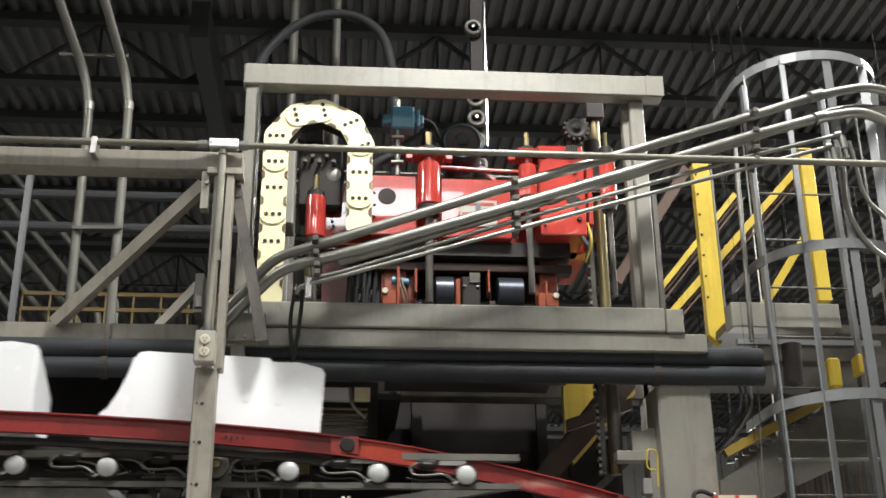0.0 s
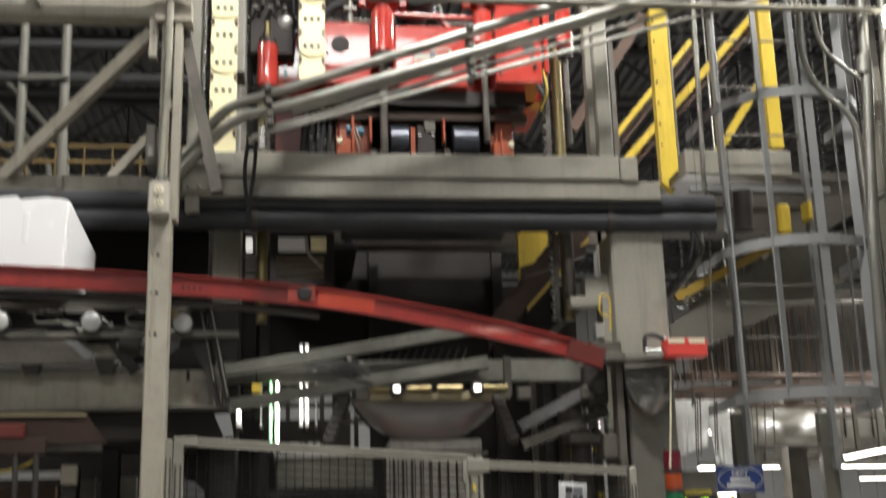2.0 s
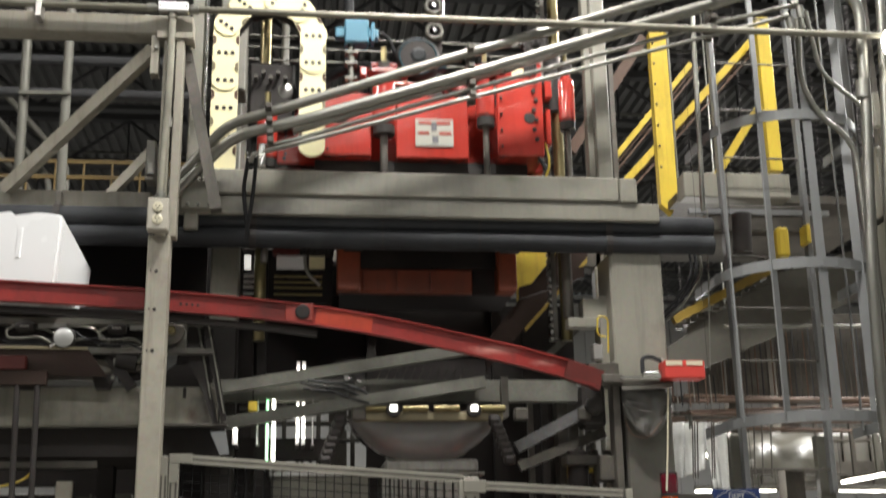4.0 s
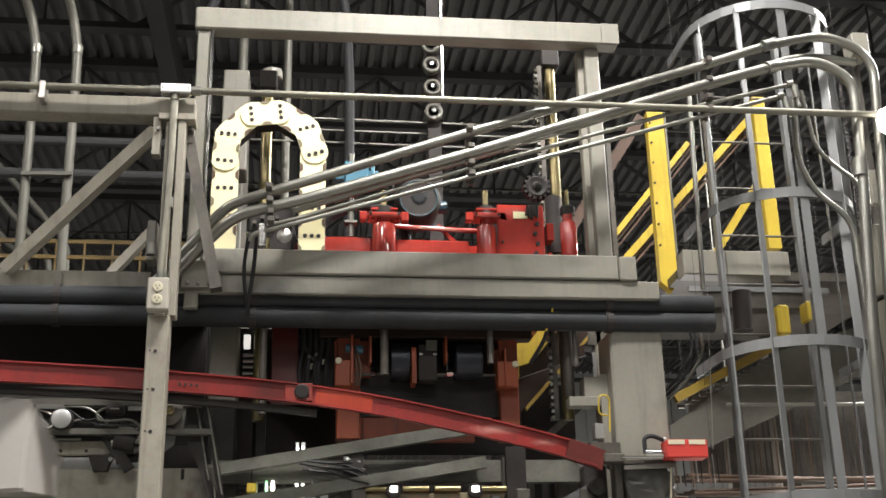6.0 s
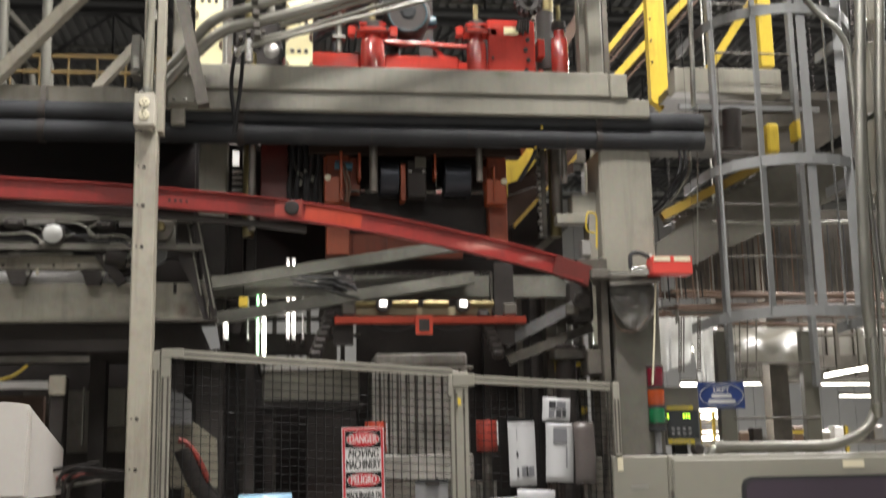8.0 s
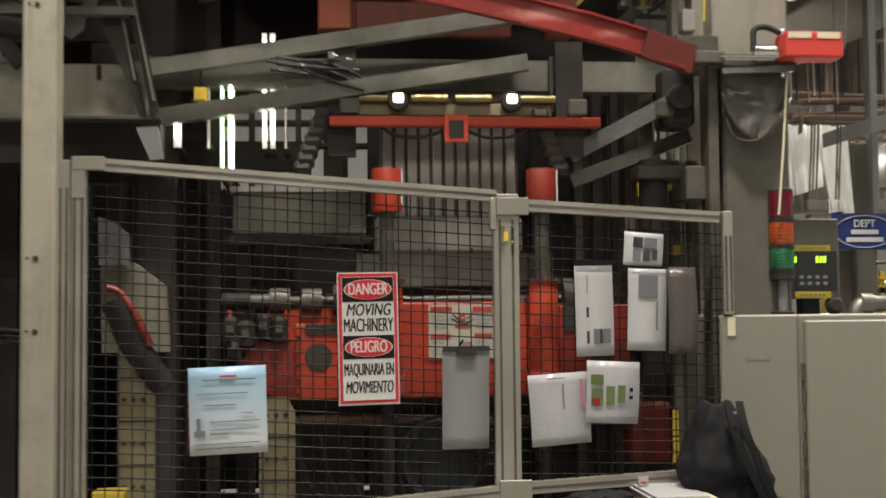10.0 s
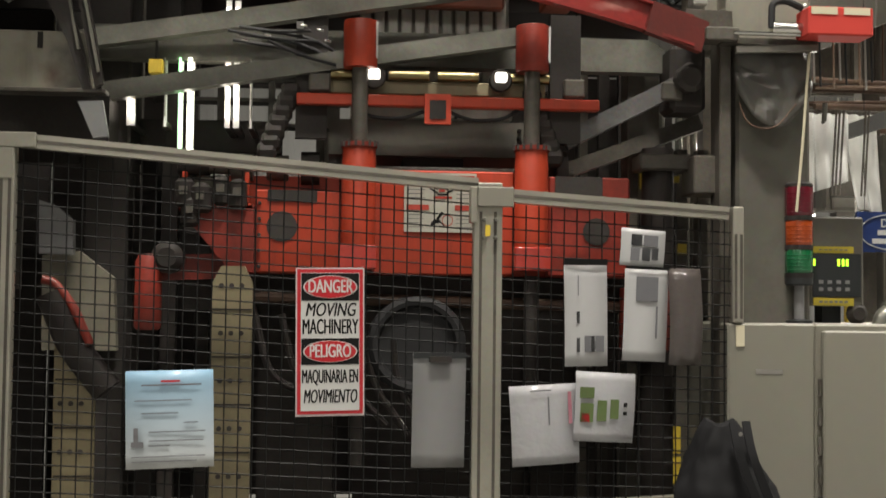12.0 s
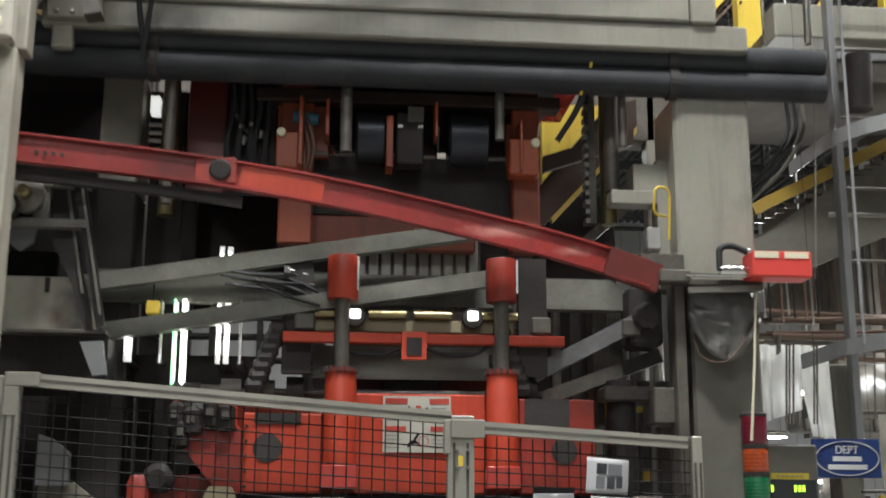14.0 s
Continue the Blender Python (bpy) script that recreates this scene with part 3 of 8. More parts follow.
def tee():
    t = thing("conduit_tee", "cast conduit tee with a white cover plate", "conduit fitting")
    x0, x1 = -0.649, -0.510
    part("body", boxed(x0, x1, 4.878, 4.93, Z1 - 0.02, Z1 + 0.022, bevel=0.01), PLATE, t)
    part("cover", boxed(x0 + 0.004, x1 - 0.004, 4.87, 4.878, Z1 - 0.019, Z1 + 0.021, bevel=0.003), WHITE, t)
    for x in (x0 + 0.014, x1 - 0.014):
        bolt((x, 4.87, Z1), 0.004, t, h=0.004)
    part("hub", rod((-0.583, 4.9, Z1 - 0.02), (-0.583, 4.9, Z1 - 0.05), 0.022, 12), OLDPIPE, t)


tee()
XC = -0.584
ZO = 3.192
conduit("thin conduit dropping from the tee to the outlet", [(XC, 4.9, Z1 - 0.03), (XC, 4.9, ZO + 0.5), (-0.596, 4.87, ZO + 0.01)], 0.0165,
        [((XC, 4.9, 3.573), (XC, 4.9, 3.528), 1.3)], depth=1.03)
s = thing("conduit_strap", "small bent steel strap holding the level conduit", "strap")
part("strap", boxed(-1.169, -1.144, 4.876, 4.95, 4.025, 4.110, bevel=0.002), PLATE, s)

# four sloping conduits with their hangers
conduit("heavy galvanised conduit sloping up towards the ladder", [(-0.665, 5.300, 3.327), (-0.464, 5.220, 3.529), (-0.349, 5.150, 3.649), (-0.155, 5.100, 3.695), (0.744, 5.100, 4.016), (1.914, 5.100, 4.418), (2.347, 5.120, 4.586), (2.663, 5.150, 4.671), (2.890, 5.150, 4.549), (2.843, 5.150, 3.915), (2.783, 5.150, 3.297), (2.762, 5.200, 2.539), (2.933, 5.400, 2.243)], 0.024,
        [((2.283, 5.100, 4.556), (2.347, 5.120, 4.586), 1.25)])
conduit("heavy galvanised conduit sloping beside the first", [(-0.638, 5.300, 3.300), (-0.435, 5.200, 3.489), (-0.307, 5.120, 3.586), (-0.050, 5.060, 3.631), (0.749, 5.060, 3.895), (1.917, 5.060, 4.299), (2.312, 5.080, 4.433), (2.557, 5.100, 4.491), (2.737, 5.100, 4.387), (2.712, 5.100, 3.829), (2.639, 5.100, 3.003), (2.632, 5.150, 2.319), (2.720, 5.300, 2.073), (2.789, 5.440, 1.856)], 0.026,
        [((2.277, 5.070, 4.417), (2.327, 5.080, 4.437), 1.22), ((2.707, 5.100, 3.950), (2.702, 5.100, 3.859), 1.3)])
conduit("dark galvanised conduit behind the heavy ones", [(-0.051, 5.200, 3.651), (0.755, 5.200, 3.929), (1.968, 5.200, 4.358), (2.525, 5.200, 4.571), (2.820, 5.200, 4.542)], 0.022)
conduit("slim conduit sloping below the heavy ones", [(-0.201, 5.120, 3.497), (-0.189, 5.100, 3.525), (-0.049, 5.080, 3.554), (0.749, 5.080, 3.826), (1.928, 5.080, 4.205), (2.409, 5.080, 4.342), (2.425, 5.080, 4.211)], 0.0105, (((2.375, 5.080, 4.332), (2.405, 5.080, 4.341), 1.75), ((2.411, 5.080, 4.33), (2.419, 5.080, 4.262), 1.75)), bend=0.03)
conduit("slim conduit sloping at the bottom of the rack", [(-0.238, 5.120, 3.463), (-0.225, 5.100, 3.489), (-0.048, 5.060, 3.527), (0.753, 5.060, 3.777), (1.913, 5.060, 4.134), (2.345, 5.060, 4.264), (2.362, 5.060, 4.138)], 0.0105, (((2.311, 5.060, 4.254), (2.341, 5.060, 4.263), 1.75), ((2.347, 5.060, 4.252), (2.356, 5.060, 4.184), 1.75)), bend=0.03)
conduit("grey conduit dropping behind the cage", [(2.408, 5.100, 4.277), (2.411, 5.150, 3.968), (2.503, 5.200, 3.812), (2.680, 5.200, 3.668), (2.686, 5.2, 3.070), (2.686, 5.2, 2.401), (2.666, 5.2, 1.9)], 0.014, bend=0.12)
conduit("grey conduit dropping behind the cage", [(2.454, 5.100, 4.316), (2.514, 5.150, 4.032), (2.612, 5.200, 3.966), (2.766, 5.200, 3.848), (2.721, 5.2, 3.070), (2.721, 5.2, 2.401), (2.701, 5.2, 1.9)], 0.011, bend=0.12)
for n, a, b in (("hanger", (0.769, 5.130, 4.070), (0.773, 5.130, 3.770)), ("hanger", (1.977, 5.130, 4.487), (1.952, 5.130, 4.147)), ("hanger", (-0.162, 5.130, 3.733), (-0.146, 5.130, 3.524))):
    h = thing("conduit_hanger", "steel strut hanger with pipe clamps", "hanger", group="conduit hangers")
    a, b = Vector(a), Vector(b)
    part("strut", bar(a, b, 0.03, 0.02, up=(0, 1, 0)), DARKGREY, h)
    for k in (0.14, 0.46, 0.74, 0.92):
        q = a.lerp(b, k)
        part("clamp", boxed(q.x - 0.015, q.x + 0.015, 5.03, 5.14, q.z - 0.012, q.z + 0.014, bevel=0.004), DARKGREY, h)


def wall_panel():
    p = thing("junction_panel", "grey steel junction panel behind the conduits", "junction panel")
    part("box", boxed(2.875, 2.967, 5.3, 5.42, 4.651, 4.782, bevel=0.005), GREY, p)
    part("plate", boxed(2.857, 2.891, 5.3, 5.34, 3.797, 3.982, bevel=0.004), GREY, p)
    part("cabinet", boxed(2.839, 3.369, 5.3, 5.6, 3.326, 3.689, bevel=0.006), CABGREY, p)
    part("cabinet", boxed(2.849, 3.369, 5.31, 5.6, 2.932, 3.306, bevel=0.006), CABGREY, p)
    part("back_rail", boxed(2.93, 2.96, 5.43, 5.47, 2.9, 4.782), DARKGREY, p)
    part("stand", boxed(2.877, 2.992, 5.35, 5.45, 0, 2.946, bevel=0.004), GREY, p)


wall_panel()

# hoses hanging at the rack's lower end
for i, (a, b, c_) in enumerate((((-0.250, 5.200, 3.506), (-0.272, 5.250, 3.372), (-0.246, 5.300, 3.171)), ((-0.214, 5.200, 3.507), (-0.225, 5.250, 3.359), (-0.256, 5.300, 3.157)))):
    h = thing("hose", "black rubber hose hanging from the slim conduits", "hose", group="hoses")
    part("tube", sweep(bmesh.new(), rounded([a, b, c_], 0.08), 0.009, 10), RUBBER, h, smooth=True)
    part("fitting", rod(a, Vector(a) + Vector((0, 0, 0.03)), 0.014, 10), CHROME, h)
f = thing("conduit_elbow", "bright pulling elbow on the slim conduits", "conduit fitting")
part("body", boxed(-0.200, -0.167, 5.08, 5.13, 3.430, 3.539, bevel=0.006), CHROME, f)


# ---- caged ladder ----
def cage_ladder():
    c = thing("caged_ladder", "grey steel caged ladder beside the press", "ladder")
    cx, cy, r = 2.449, 5.59, 0.392
    zt, zb = 4.871, 2.33
    zs = [zt, 3.809, 3.056, zb]
    for i, z in enumerate(zs):
        pts = [(cx - r, cy + 0.3, z)] + [(cx - r * math.cos(math.pi * k / 16), cy - r * math.sin(math.pi * k / 16), z) for k in range(17)] + [(cx + r, cy + 0.3, z)]
        part("hoop", sweep(bmesh.new(), pts, 0, flat=(0.008, 0.052), up=(0, 0, 1)), CAGE, c)
    for a in map(math.radians, (21.5, 56, 90, 125, 159, 199)):
        x, y = cx - (r - 0.01) * math.cos(a), cy - (r - 0.01) * math.sin(a)
        bm = bmesh.new()
        solid(bm, -0.022, 0.022, -0.004, 0.004, zb - 0.0, zt, m=pose(x, y, 0, 0, 0, math.degrees(math.pi / 2 - a)))
        part("cage_bar", bm, CAGE, c)
    for x in (cx - 0.2, cx + 0.257):
        part("stringer", boxed(x - 0.014, x + 0.014, cy + 0.28, cy + 0.33, zb - 0.3, zt + 0.2, bevel=0.003), CAGE, c)
    z = 1.68 + 0.191
    while z < zt:
        part("rung", rod((cx - 0.2, cy + 0.3, z), (cx + 0.257, cy + 0.3, z), 0.0065, 8), DARKGREY, c)
        z += 0.28
    part("stand_off", boxed(cx - r, cx + r, cy + 0.3, cy + 0.33, zs[1] - 0.3, zs[1] - 0.27), CAGE, c)
    # two long stringers carry the cage to the floor
    part("leg", boxed(2.200, 2.286, 5.95, 6.0, 0, zb, bevel=0.003), PIPEPAINT, c)
    part("leg", boxed(2.661, 2.742, 5.95, 6.0, 0, zb, bevel=0.003), PIPEPAINT, c)


conduit("thin bright conduit level behind the ladder cage", [(2.239, 6.000, 2.916), (3.078, 6.000, 2.924)], 0.009, (((2.742, 6.000, 2.921), (2.784, 6.000, 2.921), 1.3),))
cage_ladder()
gl = thing("grab_rod", "thin bright steel rod beside the ladder cage", "rod")
part("rod", rod((2.020, 5.500, 4.509), (1.993, 5.500, 3.394), 0.013, 10), STEEL, gl, smooth=True)
part("wire", rod((1.996, 5.450, 3.392), (1.946, 5.450, 2.583), 0.003, 6), STEEL, gl)


def platform():
    p = thing("stair_platform", "yellow railed steel stair and platform behind the ladder", "stairs")
    za, zb = 4.773, 3.695
    x0, x1 = 2.037, 2.139
    part("guard_post", plate(bmesh.new(), [(x0, za), (x1, za), (x1, zb), ((x0 + x1) / 2 + 0.01, zb - 0.06), (x0, zb)], 6.3, 6.36), YELLOW, p)
    za, zb = 5.058, 4.022
    x0, x1 = 2.838, 2.921
    part("guard_post", boxed(x0, x1, 6.6, 6.66, zb, za, bevel=0.003), YELLOW, p)
    part("handrail", bar((1.983, 6.800, 4.003), (2.892, 6.800, 5.002), 0.03, 0.045), YELLOW, p)
    part("handrail", bar((1.873, 6.900, 4.099), (2.493, 6.900, 4.855), 0.03, 0.035), YELLOW, p)
    part("stringer", bar((2.393, 6.700, 3.817), (2.936, 6.700, 4.617), 0.04, 0.045), YELLOW, p)
    for o_ in (0.035, 0.07):
        part("toe_bar", bar(Vector((1.983, 6.800, 4.003)) + Vector((o_, 0.02, -0.01)), Vector((2.892, 6.800, 5.002)) + Vector((o_, 0.02, -0.01)), 0.012, 0.012), BROWN, p)
        part("toe_bar", bar(Vector((1.873, 6.900, 4.099)) + Vector((o_, 0.02, -0.01)), Vector((2.493, 6.900, 4.855)) + Vector((o_, 0.02, -0.01)), 0.012, 0.012), BROWN, p)
    part("guard_edge", boxed(2.143, 2.154, 6.3, 6.33, 3.804, 4.773), STEEL, p)
    for k in range(7):
        bolt((2.051, 6.3, 4.697 - 0.13 * k), 0.006, p, material=DARKGREY)
    part("stringer", bar((1.715, 7.100, 4.303), (2.252, 7.100, 5.129), 0.05, 0.07), BROWN, p)
    part("stringer", plate(bmesh.new(), [(1.242, 3.188), (1.448, 3.440), (1.53, 3.54), (1.242, 3.54)], 6.6, 6.65), YELLOW, p)
    part("stringer_web", plate(bmesh.new(), [(1.060, 2.79), (1.68, 3.477), (1.68, 3.6), (1.55, 3.56), (1.052, 2.952)], 6.66, 6.7), DARKBROWN, p, "dark brown stringer web")
    part("stringer_edge", plate(bmesh.new(), [(1.288, 3.014), (1.671, 3.434), (1.671, 3.462), (1.280, 3.034)], 6.63, 6.66), YELLOWSHADE, p, "dull yellow edge")
    part("landing_beam", boxed(2.076, 2.686, 6.0, 6.12, 3.641, 3.784, bevel=0.005), GREY, p)
    part("landing", boxed(2.076, 3.4, 6.13, 7.4, 3.657, 3.706), DARKGREY, p)
    part("under_beam", boxed(2.167, 2.726, 5.9, 6.0, 3.418, 3.543, bevel=0.005), DARKGREY, p)
    part("actuator", boxed(2.498, 2.564, 5.8, 5.87, 3.251, 3.415, bevel=0.012), YELLOW, p, "small yellow actuator box")
    part("actuator", boxed(2.662, 2.686, 5.8, 5.9, 3.331, 3.436, bevel=0.006), YELLOW, p)
    part("guard_post", boxed(2.933, 2.960, 6.6, 6.64, 3.675, 3.828), YELLOW, p)
    part("motor", rod((2.289, 5.750, 3.463), (2.278, 5.750, 3.252), 0.05, 16), BLACK, p, smooth=True)
    part("support", boxed(3.0, 3.12, 7.2, 7.32, 0, 3.657), DARKGREY, p)
    part("support", boxed(1.95, 2.07, 7.2, 7.32, 0, 3.657), DARKGREY, p)
    side = part("stair_side", plate(bmesh.new(), [(2.084, 2.904), (2.071, 2.684), (2.899, 3.042), (3.506, 3.314), (3.532, 3.580), (2.732, 3.329)], 6.5, 6.54), GRIMY, p, "dull grey sloping stair side plate")
    part("toe_strip", bar((2.110, 6.460, 3.048), (2.743, 6.460, 3.370), 0.05, 0.05), YELLOWSHADE, side, "scuffed yellow toe strip, shade in its dull colour")
    for k in range(14):
        q = Vector((2.110, 6.460, 3.048)).lerp(Vector((2.743, 6.460, 3.370)), (k + 0.5) / 14) + Vector((0.03, 0.0, -0.045))
        part("tread_end", boxed(q.x - 0.03, q.x + 0.012, 6.485, 6.499, q.z - 0.012, q.z + 0.006), DARKGREY, side)


platform()

# flexible conduits beside the column
for i in range(3):
    h = thing("hose", "grey flexible conduit looping beside the column", "hose", group="hoses", depth=0.9625)
    o = 0.02 * i
    part("tube", sweep(bmesh.new(), rounded([(2.042, 5.750, 3.276), (2.055, 5.750, 3.140), (1.956, 5.750, 2.989), (1.856, 5.800, 2.896)], 0.15), 0.008, 8), (PIPEPAINT, RUBBER, RUBBER)[i], h, smooth=True).location = (-o, o, o * 0.3)


# ---- pipes and clutter at the upper left ----
for i, (pa, pb, pc, pd) in enumerate((((-1.846, 6.300, 5.922), (-1.591, 6.300, 5.256), (-1.542, 6.300, 5.030), -1.522), ((-1.565, 6.300, 5.935), (-1.355, 6.300, 5.265), (-1.315, 6.300, 5.038), -1.298))):
    zlow = 3.6
    conduit("tall grey pipe bending towards the roof", [(pa[0], 5.6, pa[2]), pb, (pc[0], 6.3, pc[2]), (pd, 6.3, zlow)], 0.027, [((pc[0] - 0.003, 6.3, pc[2] - 0.02), (pc[0] - 0.001, 6.3, pc[2] + 0.03), 1.15)], 0.2, "tall pipes", PIPEPAINT)
for a, b in (((-1.738, 6.250, 5.348), (-1.335, 6.250, 5.352)), ((-1.548, 6.260, 4.245), (-1.276, 6.260, 4.252))):
    s = thing("pipe_strut", "perforated steel strut across the tall pipes", "strut", group="pipe struts")
    part("strut", bar(a, b, 0.02, 0.02), PIPEPAINT, s)
for i in range(7):
    conduit("bundled grey conduit climbing through the gallery", [(-2.929, 8.500, 5.513), (-2.019, 8.500, 4.484), (-2.019, 8.5, 2.6)], 0.024, (), 0.1, "gallery conduits", PIPEPAINT).location = (-0.13 * i + 0.3, 0.05 * i, -0.09 * i + 0.15)
m = thing("mezzanine_rail", "yellow mezzanine guard rail behind the gallery", "guard rail")
for y in (522, 549):
    part("rail", bar((-2.262, 8.0, 4.477 - (y - 522) * 0.0042), (-0.787, 8.0, 4.477 - (y - 522) * 0.0042), 0.026, 0.026), YELLOWDIM, m)
for i in range(9):
    x = -2.262 + i * 0.19
    part("baluster", rod((x, 8.0, 3.2), (x, 8.0, 4.477), 0.008, 8), YELLOWDIM, m)
part("deck", boxed(-4, 0.4, 8.0, 9.5, 3.1, 3.22), DARKGREY, m)
for x in (-3.5, 0.2):
    part("support", boxed(x, x + 0.12, 8.1, 8.22, 0, 3.1), DARKGREY, m)
for y, mt in ((345, JOIST), (402, JOIST)):
    b = thing("pipe_run", "dark pipe run crossing behind the gallery", "pipe", group="pipe runs")
    part("pipe", rod((-16, 7.6, 5.054), (-0.748, 7.6, 5.054), 0.035, 10), mt, b).location = (0, 0, -0.0042 * (y - 345))
b = thing("gallery_upright", "thin grey upright of the gallery", "upright")
part("upright", boxed(-1.935, -1.903, 6.6, 6.64, 0.0, 4.760), CAGE, b)
for yy in (212, 236, 262):
    rr = thing("rear_rail", "thin dull rail across the rear of the press", "rail", group="rear rails")
    part("rail", bar((-0.473, 6.75, 4.880 - (yy - 212) * 0.0032), (1.832, 6.75, 4.880 - (yy - 212) * 0.0032 - 0.02), 0.012, 0.009), PIPEPAINT, rr)
    for x in (-0.456, 1.817):
        k = (yy - 212) * 0.002
        part("end_post", boxed(x - 0.015 + k, x + 0.015 + k, 6.76, 6.79, 3.5, 4.880 - k), DARKGREY, rr)
hz = thing("hose_arc", "black rubber hose arching over the press", "hose")
part("tube", sweep(bmesh.new(), rounded([(-0.612, 6.6, 3.4), (-0.612, 6.600, 5.553), (-0.462, 6.600, 5.767), (-0.251, 6.600, 5.925), (0.004, 6.600, 5.936), (0.188, 6.600, 5.794), (0.241, 6.600, 5.544), (0.265, 6.600, 5.060), (0.265, 6.6, 3.4)], 0.3, 8), 0.03, 12), RUBBER, hz, smooth=True)
conduit("grey pipe rising behind the press", [(-0.412, 7.0, 3.75), (-0.412, 7.0, 8.0)], 0.03, (), 0.1, "rear pipes", PIPEPAINT)
conduit("grey pipe rising behind the press", [(-0.124, 7.0, 3.75), (-0.124, 7.0, 8.0)], 0.026, (), 0.1, "rear pipes", PIPEPAINT)


def roller_track():
    t = thing("roller_track", "column of bright steel rollers on a dark channel", "roller track")
    x = 0.768
    part("channel", boxed(x - 0.03, x + 0.05, 6.52, 6.6, 4.661 - 0.7, 6.053), BLACK, t)
    part("rail", boxed(x + 0.05, x + 0.06, 6.45, 6.5, 4.888, 5.961), CHROME, t)
    for i, z in enumerate((4.812, 4.977, 5.131, 5.269, 5.787)):
        w = part("roller", turned(bmesh.new(), [(0.052, 0.02), (0.056, 0.01), (0.056, -0.03), (0.048, -0.036), (0.02, -0.03)], (x - 0.004 * i, 6.5, z), "y", 20), PIPEPAINT, t, smooth=True)
        part("groove", turned(bmesh.new(), [(0.04, -0.032), (0.036, -0.0365), (0.03, -0.032)], (x - 0.004 * i, 6.5, z), "y", 20), BLACK, w)
        part("hub", turned(bmesh.new(), [(0.018, -0.03), (0.016, -0.05), (0.006, -0.052)], (x - 0.004 * i, 6.5, z), "y", 12), CHROME, w)


roller_track()
bl = thing("bulkhead_lamp", "bright lamp in a guard beside the junction panel", "lamp")
part("bulb", turned(bmesh.new(), [(0.02, -0.06), (0.05, -0.03), (0.055, 0.02), (0.04, 0.06), (0.01, 0.075)], (2.835, 5.0, 4.107), "z", 20), LAMPGLOW, bl, smooth=True)
part("base", rod(Vector((2.835, 5.0, 4.107)) + Vector((0, 0.02, 0.0)), Vector((2.835, 5.0, 4.107)) + Vector((0.03, 0.06, 0)), 0.04, 14), GREY, bl)
tk = thing("oil_tank", "grey sheet-metal tank behind the cable chain", "tank")
part("tank", boxed(-0.479, -0.331, 6.3, 6.5, 4.317, 4.956, bevel=0.008), GREY, tk)
part("cap", rod((-0.199, 6.300, 4.898), (-0.201, 6.300, 4.950), 0.06, 16), GREY, tk)
part("leg", boxed(-0.451, -0.386, 6.35, 6.4, 0, 4.317), DARKGREY, tk)


def guide_rod(x, y, z0, z1, label, rack=False):
    g_ = thing("guide_rod", label, "guide rod", group="guide rods")
    part("rod", rod((x, y, z0), (x, y, z1), 0.03, 16), BRASS, g_, smooth=True)
    part("head", boxed(x - 0.05, x + 0.05, y - 0.05, y + 0.05, z1 - 0.11, z1, bevel=0.006), BLACK, g_)
    if rack:
        k = part("rack", boxed(x - 0.075, x - 0.05, y - 0.02, y + 0.03, z0, z1 - 0.1), DARKGREY, g_, "toothed drive rack")
        for i in range(int((z1 - z0 - 0.1) / 0.035)):
            part("tooth", boxed(x - 0.09, x - 0.074, y - 0.02, y + 0.03, z0 + i * 0.035, z0 + i * 0.035 + 0.018), CHROME if i % 2 else STEEL, k)


guide_rod(1.372, 5.95, 2.820, 4.954, "oily guide rod with a toothed rack", True)
guide_rod(-0.209, 5.95, 2.810, 4.749, "oily guide rod beside the cable chain")

# added dark sheets stand in for the shade under the gallery
dk = thing("gallery_backing", "added dark sheets under the gallery, shade in their colour", "canopy")
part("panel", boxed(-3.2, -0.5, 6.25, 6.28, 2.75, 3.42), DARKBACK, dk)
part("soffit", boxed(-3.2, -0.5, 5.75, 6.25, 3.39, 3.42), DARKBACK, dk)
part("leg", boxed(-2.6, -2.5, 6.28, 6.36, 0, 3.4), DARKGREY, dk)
# added dark sheets stand in for the shade behind the press
bk = thing("rear_backing", "added dark sheets behind the press, shade in their colour", "machine guard")
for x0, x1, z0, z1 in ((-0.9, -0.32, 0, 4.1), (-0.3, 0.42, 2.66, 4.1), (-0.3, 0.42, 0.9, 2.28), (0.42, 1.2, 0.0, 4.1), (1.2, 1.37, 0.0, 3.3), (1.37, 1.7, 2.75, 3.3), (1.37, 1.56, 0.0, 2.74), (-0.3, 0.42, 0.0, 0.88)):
    part("panel", boxed(x0, x1, 7.2, 7.23, z0, z1, bevel=0.004), GREASESHADE if z0 == 0 else DARKBACK, bk)
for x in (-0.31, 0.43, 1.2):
    part("rib", boxed(x - 0.03, x + 0.03, 7.14, 7.2, 0, 4.0), GREASESHADE, bk)
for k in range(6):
    part("upright", boxed(1.37 + k * 0.062, 1.405 + k * 0.062 + 0.01 * (k % 2), 7.1 - 0.1 * (k % 3), 7.14 - 0.1 * (k % 3), 0, 2.75), (DARKGREY, BLACK, GREASESHADE)[k % 3], bk)
# added overhead sheet; keeps light out of the forming station
rc = thing("added_dark_sheet", "added dark sheet above the forming station", "machine guard")
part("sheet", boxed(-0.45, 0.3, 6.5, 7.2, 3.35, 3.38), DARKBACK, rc)


